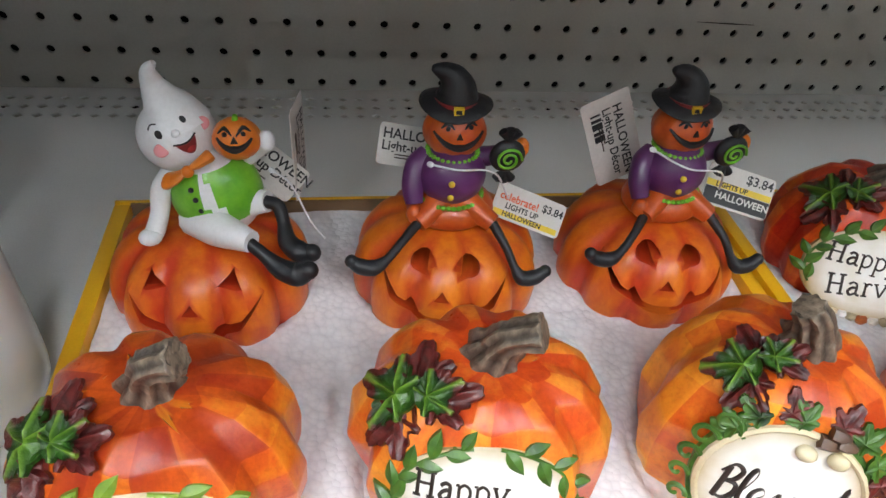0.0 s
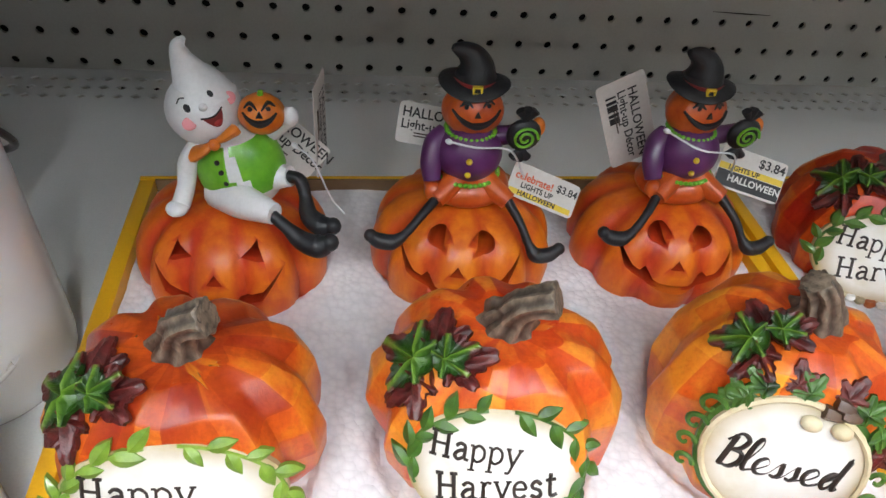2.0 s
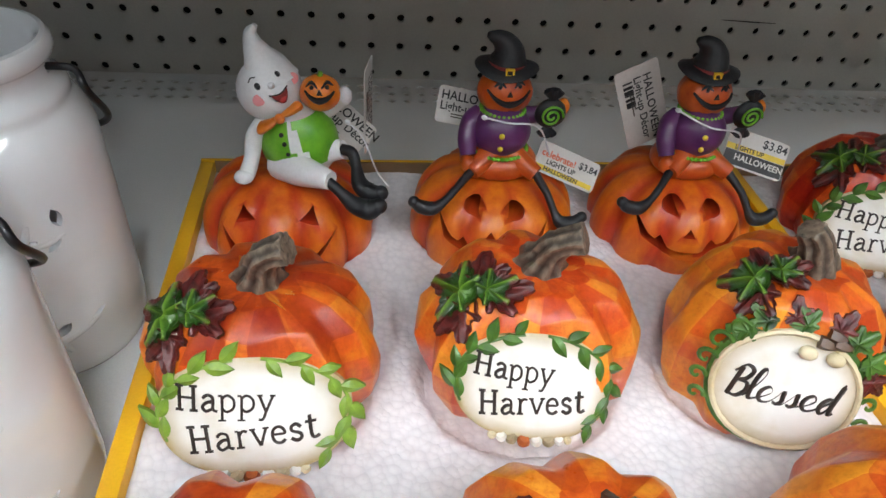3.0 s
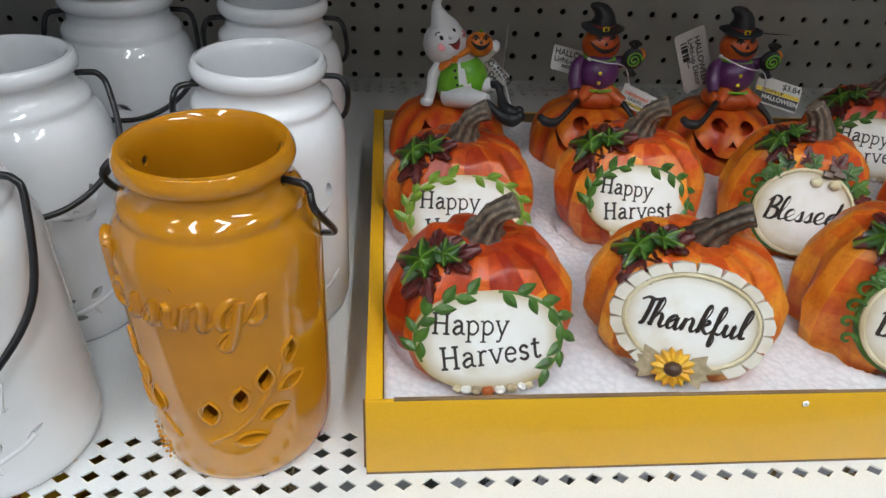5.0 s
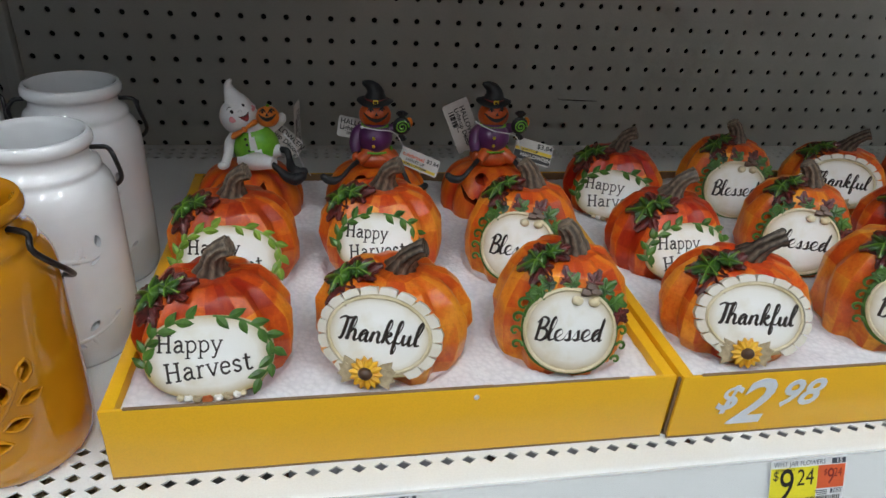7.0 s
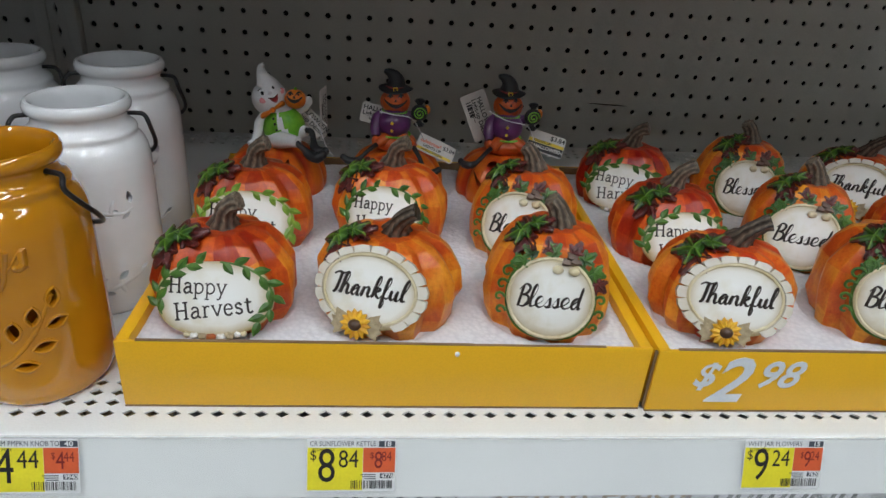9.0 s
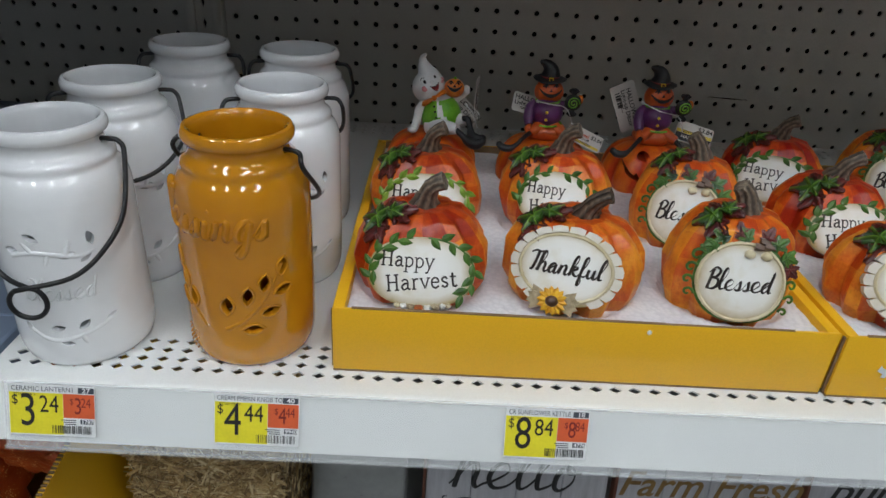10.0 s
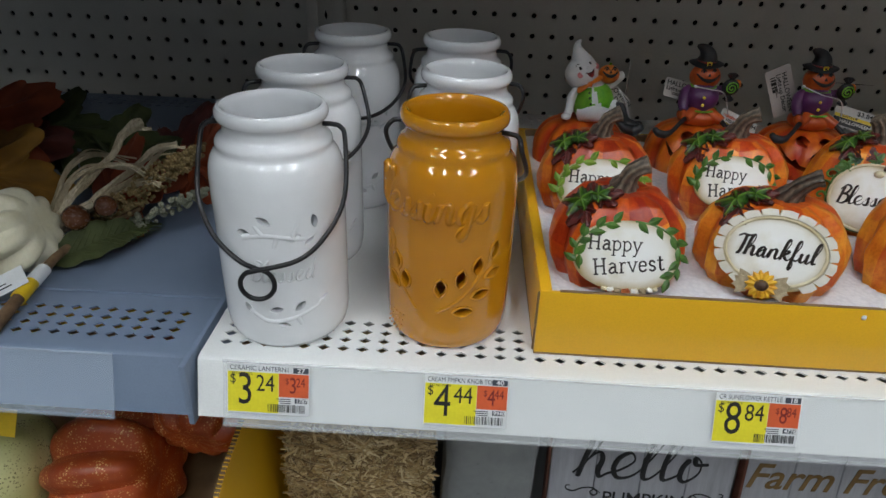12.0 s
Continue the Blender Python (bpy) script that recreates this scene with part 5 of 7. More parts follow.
def ghost_figurine():
    home = pose(-0.073, -0.285, 1.127, 0, 0, -5)
    inv = home.inverted()
    G = []
    tri = lambda x, z, s, a: [(x + s * math.cos(a + 2.0944 * k), z + s * math.sin(a + 2.0944 * k)) for k in range(3)]
    mouth = [(0.80 * x, z) for x, z in ((-0.033, 0.003), (-0.027, -0.011), (-0.012, -0.0215), (0.006, -0.0230), (0.022, -0.016), (0.034, 0.003), (0.023, -0.009), (0.017, -0.0115), (0.012, -0.0105), (0.006, -0.0165), (-0.010, -0.0160), (-0.020, -0.009))]
    shell = cut(jack_shell(0.0435, 0.037, 10, 0.10), through_front([[(x, 0.74 * z + 0.0145) for x, z in sh] for sh in (tri(-0.0150, 0.0110, 0.0054, 1.75), tri(0.0150, 0.0115, 0.0056, 1.4), tri(0.0, 0.0010, 0.0040, 1.571), mouth)]))
    B = []
    # torso with the open waistcoat painted on
    tc, tr = Vector((-0.0655, -0.2875, 1.1745)), Vector((0.0178, 0.0150, 0.0195))
    tilt = Matrix.Rotation(-0.18, 4, "Y")
    coat, shirt = ball(bmesh.new(), tc, tuple(tr * 1.03), 40, 28, tilt), ball(bmesh.new(), tc, tuple(tr), 32, 22, tilt)
    gone = []
    for f in coat.faces:
        q = tilt.inverted().to_3x3() @ (f.calc_center_median() - tc)
        u, w = q.x / tr.x, q.z / tr.z
        if not (-0.62 + 0.5 * max(0, u) < w < 0.80 and (u < -0.06 - 0.12 * w or u > 0.26 - 0.30 * w)):
            gone.append(f)
    bmesh.ops.delete(coat, geom=gone, context="FACES")
    bmesh.ops.solidify(coat, geom=coat.faces[:], thickness=0.0008)
    B += [(shirt, GHOST_WHITE), (coat, LIME)]
    # head: a ball drawn out to a curled tip
    B.append((ball(bmesh.new(), (-0.0780, -0.2815, 1.1980), (0.0150, 0.0146, 0.0148), 32, 20), GHOST_WHITE))
    B.append((tube(bmesh.new(), [(-0.0780, -0.2812, 1.2030), (-0.0795, -0.2806, 1.2085), (-0.0820, -0.280, 1.2140), (-0.0840, -0.279, 1.2190), (-0.0842, -0.279, 1.2235), (-0.0818, -0.2795, 1.2268)],
                   [0.0138, 0.0104, 0.0066, 0.0042, 0.0028, 0.0011], 24, 6), GHOST_WHITE))
    for x, z in ((-0.0722, 1.1860), (-0.0712, 1.1812), (-0.0698, 1.1760)):
        B.append((ball(bmesh.new(), (x, -0.3022, z), 0.0011, 8, 6), BOOT))
    B.append((tube(bmesh.new(), [(-0.0800, -0.288, 1.186), (-0.0855, -0.292, 1.179), (-0.0870, -0.296, 1.171), (-0.0892, -0.301, 1.1650), (-0.0905, -0.304, 1.1640)], [0.0044, 0.0042, 0.0036, 0.0038, 0.0030], 12), GHOST_WHITE))
    B.append((tube(bmesh.new(), [(-0.0560, -0.284, 1.1870), (-0.0490, -0.283, 1.1915), (-0.0450, -0.285, 1.1960)], [0.0042, 0.0038, 0.0034], 12), GHOST_WHITE))
    B.append((ball(bmesh.new(), (-0.0440, -0.2875, 1.1985), (0.0034, 0.0036, 0.0044), 14, 10), GHOST_WHITE))
    B.append((ball(bmesh.new(), (-0.0905, -0.3035, 1.1645), (0.0046, 0.0044, 0.0032), 14, 10), GHOST_WHITE))
    B.append((tube(bmesh.new(), [(-0.0740, -0.292, 1.1650), (-0.0650, -0.303, 1.1680), (-0.0560, -0.311, 1.1700), (-0.0505, -0.315, 1.1705)], [0.0085, 0.0075, 0.0056, 0.0044], 14), GHOST_WHITE))
    B.append((tube(bmesh.new(), [(-0.0620, -0.288, 1.1660), (-0.0520, -0.292, 1.1720), (-0.0450, -0.295, 1.1745)], [0.0080, 0.0058, 0.0044], 14), GHOST_WHITE))
    B.append((tube(bmesh.new(), [(-0.0520, -0.3145, 1.1700), (-0.0460, -0.318, 1.1660), (-0.0400, -0.321, 1.1615), (-0.0335, -0.324, 1.1610), (-0.0290, -0.325, 1.1640)], [0.0025, 0.0026, 0.0042, 0.0050, 0.0034], 12), BOOT))
    B.append((tube(bmesh.new(), [(-0.0460, -0.2955, 1.1750), (-0.0410, -0.298, 1.1745), (-0.0390, -0.302, 1.1690), (-0.0375, -0.308, 1.1640), (-0.0330, -0.312, 1.1620), (-0.0280, -0.314, 1.1630)], [0.0026, 0.0028, 0.0026, 0.0040, 0.0046, 0.0032], 12), BOOT))
    for toe in ((-0.0290, -0.325, 1.1638), (-0.0280, -0.314, 1.1630)):
        B.append((ball(bmesh.new(), toe, 0.0037, 12, 8), BOOT))
    for sx in (-1, 1):
        B.append((tube(bmesh.new(), [(-0.0725, -0.2980, 1.1930), (-0.0725 + sx * 0.0042, -0.299, 1.1930 + sx * 0.0030), (-0.0725 + sx * 0.0082, -0.298, 1.1930 + sx * 0.0056), (-0.0725 + sx * 0.0092, -0.2975, 1.1930 + sx * 0.0062)], [0.0014, 0.0030, 0.0040, 0.0030], 12, 4, 0.6), ORANGE))
    B.append((ball(bmesh.new(), (-0.0725, -0.3000, 1.1930), 0.0024, 12, 8), ORANGE))
    B.append((round_pumpkin((-0.0550, -0.2880, 1.2000), (0.0094, 0.0085, 0.0084)), ORANGE))
    B.append((tube(bmesh.new(), [(-0.0550, -0.288, 1.2070), (-0.0545, -0.288, 1.2100)], [0.0014, 0.0010], 8, 2), LIME))
    B += face((-0.0550, -0.2880, 1.2000), (0.0094, 0.0085, 0.0084), ((-0.0034, 0.0056), (0.0034, 0.0058)), 0.0036, (0.0064, 0.0034, 0.0032), BOOT)
    hc, hr = Vector((-0.0780, -0.2815, 1.1980)), 0.0147
    fwd = Vector((0.20, -0.84, 0.50)).normalized()
    side = Vector((0, 0, 1)).cross(fwd).normalized()
    above = fwd.cross(side).normalized()
    roll = radians(25)
    ax, up = side * math.cos(roll) + above * math.sin(roll), above * math.cos(roll) - side * math.sin(roll)
    skin = lambda a, b, lift=0.0: hc + (ax * a + up * b + fwd * math.sqrt(max(0.05, 1 - a * a - b * b))) * (hr + lift)
    turn = Matrix((ax, -fwd, up)).transposed().to_4x4()
    for a, b, r, mat in ((-0.37, 0.22, (0.0013, 0.0007, 0.0017), BOOT), (0.31, 0.23, (0.0013, 0.0007, 0.0017), BOOT), (-0.02, 0.04, (0.0017, 0.0016, 0.0015), GHOST_WHITE), (-0.54, -0.13, (0.0029, 0.0006, 0.0026), PINK), (0.66, -0.08, (0.0029, 0.0006, 0.0026), PINK)):
        B.append((ball(bmesh.new(), skin(a, b, 0.0001), r, 14, 10, turn), mat))
    for a0, a1 in ((-0.52, -0.28), (0.20, 0.46)):
        B.append((tube(bmesh.new(), [skin(a0, 0.44, 0.0001), skin((a0 + a1) / 2, 0.52, 0.0001), skin(a1, 0.47, 0.0001)], 0.0003, 6, 4), BOOT))
    # open laughing mouth with a red tongue
    bm = bmesh.new()
    ks = [k / 10 for k in range(11)]
    lip = [bm.verts.new(skin(-0.20 + 0.54 * k, -0.20 - 0.10 * math.sin(math.pi * k), 0.0003)) for k in ks]
    chin = [bm.verts.new(skin(-0.20 + 0.54 * k, -0.20 - 0.36 * math.sin(math.pi * k) ** 0.8, 0.0003)) for k in ks]
    ring_faces(bm, lip, chin, False)
    bmesh.ops.remove_doubles(bm, verts=bm.verts, dist=1e-6)
    bmesh.ops.solidify(bm, geom=bm.faces[:], thickness=0.0004)
    B.append((bm, WINE))
    B.append((ball(bmesh.new(), skin(0.08, -0.44, -0.0001), (0.0022, 0.0010, 0.0016), 12, 8, turn), MOUTH))
    B.append((tube(bmesh.new(), [skin(-0.24 + 0.62 * k, -0.18 - 0.10 * math.sin(math.pi * k), 0.0002) for k in ks], 0.00035, 6, 1), BOOT))
    bm, mats = merge([(shell, JACK)] + moved(B, inv))
    return solid("ghost_figurine", bm, mats, "white ghost with green waistcoat on an orange jack-o-lantern", "figurine", "light-up figurines", m=home, smooth=45)


def pumpkin_head_figurine():
    home = pose(0.033, -0.285, 1.127, 0, 0, -12)
    inv = home.inverted()
    eyes = [[(-0.0125 + 0.0056 * math.cos(q), 0.0125 + 0.0056 * math.sin(q)) for q in np.linspace(0.2, 2 * math.pi - 0.9, 14).tolist()] + [(-0.0105, 0.0105)],
            [(0.0125 + 0.0056 * math.cos(q), 0.0120 + 0.0056 * math.sin(q)) for q in np.linspace(math.pi + 0.9 - 2 * math.pi, math.pi - 0.2, 14).tolist()] + [(0.0105, 0.0100)]]
    grin = [(0.80 * x, z) for x, z in ((-0.034, 0.007), (-0.0285, -0.008), (-0.014, -0.0175), (0.000, -0.0190), (0.014, -0.0175), (0.0285, -0.008), (0.034, 0.007), (0.0245, -0.005), (0.0195, -0.0085), (0.0165, -0.0055), (0.0115, -0.0125), (-0.0115, -0.0125), (-0.0165, -0.0055), (-0.0195, -0.0085), (-0.0245, -0.005))]
    nose = [(-0.0034, -0.0020), (0.0034, -0.0020), (0.0, 0.0040)]
    shell = cut(jack_shell(0.0440, 0.038, 10, 0.09), through_front([[(x, 0.70 * z + 0.0165) for x, z in sh] for sh in [[(x + (0.0032 if e[0][0] < 0 else -0.0032), 0.90 * z + 0.0025) for x, z in e] for e in eyes] + [grin, nose]]))
    B = []
    B.append((ball(bmesh.new(), (0.0315, -0.2870, 1.1660), (0.0195, 0.0160, 0.0095), 24, 12), RUST))
    B.append((ball(bmesh.new(), (0.0305, -0.2880, 1.1830), (0.0148, 0.0135, 0.0135), 24, 16), PURPLE))
    B.append((frill((0.0305, -0.2880, 1.1735), 0.0140, 0.0130, 0.0010, 40), LIME))
    B.append((frill((0.0305, -0.2860, 1.1930), 0.0104, 0.0096, 0.0010, 30), LIME))
    for z in (1.1862, 1.1795):
        B.append((ball(bmesh.new(), (0.0285, -0.3012, z), 0.0014, 10, 8), BRASS))
    hc, hr = (0.0310, -0.2830, 1.2010), (0.0134, 0.0124, 0.0116)
    B.append((round_pumpkin(hc, hr, 9), RUST))
    B += face(hc, hr, ((-0.0046, 0.0064), (0.0046, 0.0068)), 0.0034, (0.0100, 0.0036, 0.0050), BOOT)
    # hat: wavy brim, band, buckle, crown bent over at the tip
    bm = bmesh.new()
    rings = []
    for r, z in ((0.0085, 0.0030), (0.0115, 0.0012), (0.0148, 0.0000), (0.0152, -0.0008), (0.0146, -0.0014), (0.0085, -0.0010)):
        rings.append([bm.verts.new((0.0310 + r * math.cos(2 * math.pi * k / 36), -0.2800 + 0.92 * r * math.sin(2 * math.pi * k / 36), 1.2118 + z + (0.0012 * math.cos(4 * math.pi * k / 36 + 0.6) if r > 0.01 else 0))) for k in range(36)])
    for a, b in zip(rings, rings[1:]):
        ring_faces(bm, a, b)
    bm.faces.new(rings[0])
    bm.faces.new(rings[-1])
    B.append((bm, BOOT))
    B.append((tube(bmesh.new(), [(0.0310, -0.2800, 1.2100), (0.0310, -0.2800, 1.2145), (0.0306, -0.2798, 1.2185), (0.0288, -0.2796, 1.2220), (0.0258, -0.2796, 1.2245), (0.0225, -0.2798, 1.2258), (0.0205, -0.2800, 1.2265)], [0.0094, 0.0088, 0.0076, 0.0060, 0.0042, 0.0026, 0.0014], 20), BOOT))
    B.append((tube(bmesh.new(), [(0.0310, -0.2800, 1.2112), (0.0310, -0.2800, 1.2145)], [0.0098, 0.0094], 24, 2), WINE))
    bm = bmesh.new()
    for a, b, c, d in ((-0.0020, 0.0020, 0.0010, 0.0017), (-0.0020, 0.0020, -0.0017, -0.0010), (-0.0020, -0.0013, -0.001, 0.001), (0.0013, 0.0020, -0.001, 0.001)):
        box(bm, 0.0305 + a, 0.0305 + b, -0.2908, -0.2892, 1.2130 + c, 1.2130 + d)
    B.append((bm, BRASS))
    # arms, candy, legs
    B.append((tube(bmesh.new(), [(0.0205, -0.284, 1.1905), (0.0160, -0.287, 1.1860), (0.0140, -0.292, 1.1790), (0.0145, -0.296, 1.1730)], [0.0040, 0.0052, 0.0048, 0.0038], 14), PURPLE))
    B.append((ball(bmesh.new(), (0.0145, -0.2985, 1.1695), (0.0036, 0.0040, 0.0045), 12, 8), RUST))
    B.append((tube(bmesh.new(), [(0.0405, -0.285, 1.1890), (0.0470, -0.286, 1.1900), (0.0540, -0.288, 1.1935)], [0.0045, 0.0042, 0.0036], 12), PURPLE))
    B.append((ball(bmesh.new(), (0.0585, -0.2900, 1.1965), (0.0032, 0.0036, 0.0044), 12, 8), ORANGE))
    B.append((ball(bmesh.new(), (0.0520, -0.2930, 1.1945), (0.0076, 0.0036, 0.0076), 20, 10), BOOT))
    B.append((swirl((0.0520, -0.2966, 1.1945), 0.0056, 2.0, 0.0006), LIME))
    for sz in (-1, 1):
        for a in (-0.6, 0, 0.6):
            B.append((tube(bmesh.new(), [(0.0520, -0.293, 1.1945 + sz * 0.0070), (0.0520 + 0.006 * math.sin(a), -0.293, 1.1945 + sz * (0.0070 + 0.0055 * math.cos(a)))], [0.0012, 0.0021], 8, 2), BOOT))
    for pts, r in (([(0.0155, -0.302, 1.1670), (0.0085, -0.310, 1.1640), (0.0020, -0.315, 1.1590), (-0.0035, -0.3170, 1.1565), (-0.0090, -0.3165, 1.1570), (-0.0125, -0.3160, 1.1595)], [0.0022, 0.0018, 0.0019, 0.0034, 0.0034, 0.0025]),
                   ([(0.0480, -0.302, 1.1660), (0.0530, -0.311, 1.1600), (0.0565, -0.316, 1.1530), (0.0600, -0.3185, 1.1490), (0.0655, -0.3185, 1.1490), (0.0700, -0.3175, 1.1515)], [0.0022, 0.0018, 0.0019, 0.0035, 0.0034, 0.0025])):
        B.append((tube(bmesh.new(), pts, r, 12), BOOT))
        B.append((ball(bmesh.new(), pts[-1], r[-1] * 1.12, 12, 8), BOOT))
        B.append((tube(bmesh.new(), [Vector(pts[0]) + Vector((0.012 if pts[0][0] < 0.03 else -0.012, 0.010, 0.006)), Vector(pts[0])], [0.0062, 0.0042], 12, 2), RUST))
    bm, mats = merge([(shell, JACK)] + moved(B, inv))
    return solid("pumpkin_head_figurine", bm, mats, "pumpkin-headed doll in black hat and purple coat on an orange jack-o-lantern", "figurine", "light-up figurines", m=home, smooth=45)


ghost_figurine()
doll = pumpkin_head_figurine()
copy_thing(doll, pose(0.1335, -0.2840, 1.1275, 0, 0, -10))

# ---- hang tags ----
TAG = plain("white tag card", (0.66, 0.63, 0.59), 0.45)
TAG_YELLOW = plain("yellow tag band", (0.80, 0.58, 0.04), 0.45)
TAG_RED = plain("orange-red tag print", (0.75, 0.10, 0.02), 0.45)
NYLON = plain("clear white nylon", (0.75, 0.76, 0.78), 0.3)


def tag_card(name, m, w, h, prints, label, string=None):
    """A card w by h lying in its own x-z plane, facing -y. prints: (text or None, size or box, x, z, material)."""
    t = thing(name, label, "hang tag", "hang tags", m=m)
    bm = bmesh.new()
    r = 0.002
    out = []
    for cx, cz, a0 in ((w / 2 - r, h / 2 - r, 0), (-w / 2 + r, h / 2 - r, 90), (-w / 2 + r, -h / 2 + r, 180), (w / 2 - r, -h / 2 + r, 270)):
        out += [(cx + r * math.cos(radians(a0 + 30 * k)), cz + r * math.sin(radians(a0 + 30 * k))) for k in range(4)]
    flat = Matrix(((1, 0, 0, 0), (0, 0, 1, 0), (0, 1, 0, 0), (0, 0, 0, 1)))
    prism(bm, out, -0.0002, 0.0002, flat)
    part("card", bm, TAG, t, "", 30)
    for s, size, x, z, mat in prints:
        if s is None:
            bm = bmesh.new()
            box(bm, x, x + size[0], -0.0006, -0.0003, z, z + size[1])
        else:
            bm = bend(letters(s, size, 0.0, 0, 1.0, "LEFT", bold=0.0001), lambda c: Vector((x + c.x, -0.00065, z + c.y)))
        part("print", bm, mat, t, "", False)
    if string:
        i = m.inverted()
        part("string", tube(bmesh.new(), [i @ Vector(p) for p in string], 0.00045, 6, 5), NYLON, t, "white nylon fastener")
        b = ball(bmesh.new(), i @ Vector(string[0]), (0.0016, 0.0012, 0.0012), 10, 6)
        part("fastener", b, NYLON, t, "white plastic fastener end")
    return t


bars = lambda x, z, w, n, mat: [(None, (w * (0.6 + 0.4 * ((k * 7) % 5) / 4), 0.0006), x, z - 0.0013 * k, mat) for k in range(n)]
front_prints = [("celebrate!", 0.0050, -0.0160, 0.0022, TAG_RED), ("$3.84", 0.0050, 0.0058, 0.0030, BLACK_INK), ("LIGHTS UP", 0.0036, -0.0120, -0.0018, BLACK_INK), (None, (0.0335, 0.0026), -0.0170, -0.0068, TAG_YELLOW), ("HALLOWEEN", 0.0034, -0.0125, -0.0055, BLACK_INK)]
back_prints = [("HALLOWEEN", 0.0062, -0.0165, 0.0045, BLACK_INK), ("Light-up Décor", 0.0058, -0.0165, -0.0008, BLACK_INK)] + bars(-0.010, -0.0045, 0.018, 2, STEM)
tag_card("hang_tag", pose(0.0690, -0.2860, 1.1600, -38, 22, -6), 0.036, 0.016, front_prints, "white price tag with yellow band hanging behind the doll", [(0.0190, -0.3010, 1.1960), (0.030, -0.3030, 1.1945), (0.046, -0.2985, 1.1900), (0.058, -0.2870, 1.1680)])
tag_card("hang_tag", pose(0.0180, -0.2700, 1.1835, -30, 14, 6), 0.036, 0.018, back_prints, "white printed tag with black words behind the doll")
tag_card("hang_tag", pose(0.1700, -0.2860, 1.1690, -38, 12, -14), 0.034, 0.020, [("$3.84", 0.0062, 0.0020, 0.0060, BLACK_INK), (None, (0.0330, 0.0030), -0.0165, -0.0012, TAG_YELLOW), ("LIGHTS UP", 0.0034, -0.0120, 0.0003, BLACK_INK), (None, (0.0330, 0.0075), -0.0165, -0.0090, BLACK_INK), ("HALLOWEEN", 0.0046, -0.0110, -0.0048, TAG)], "white price tag with yellow and black bands", [(0.1135, -0.2960, 1.1990), (0.128, -0.3030, 1.1940), (0.148, -0.2975, 1.1880), (0.158, -0.2880, 1.1720)])
tag_card("hang_tag", pose(0.1085, -0.2680, 1.1870, -22, 66, -14), 0.044, 0.024, back_prints + [(None, (0.0008 + 0.0006 * (k % 3), 0.0050), -0.0150 + 0.0022 * k, -0.0085, BLACK_INK) for k in range(7)], "white printed tag with barcode standing on edge")
tag_card("hang_tag", pose(-0.0470, -0.2740, 1.1790, -25, 42, -10), 0.036, 0.017, back_prints, "shaded printed tag tucked behind the ghost", [(-0.0430, -0.2880, 1.1850), (-0.036, -0.2860, 1.1760), (-0.0290, -0.2880, 1.1580), (-0.0230, -0.2900, 1.1500)])
tag_card("hang_tag", pose(-0.0330, -0.2680, 1.1830, 0, 88, 78), 0.046, 0.020, back_prints, "white folded tag seen edge-on beside the ghost")
bm = tube(bmesh.new(), [(0.052, -0.057, SHELF + 0.0011), (0.060, -0.056, SHELF + 0.0022), (0.071, -0.053, SHELF + 0.0011)], [0.0006, 0.0011, 0.0006], 6, 3)
solid("plastic_sliver", bm, NYLON, "white plastic sliver lying on the rear shelf", "debris")

# ---- price labels on the channel ----
PAPER = plain("white label paper", (0.80, 0.81, 0.82), 0.4)
LABEL_YELLOW = plain("yellow label print", (0.84, 0.74, 0.035), 0.4)
LABEL_RED = plain("orange-red label print", (0.74, 0.13, 0.045), 0.4)
LABEL_DARK = plain("charcoal label print", (0.055, 0.065, 0.085), 0.45)


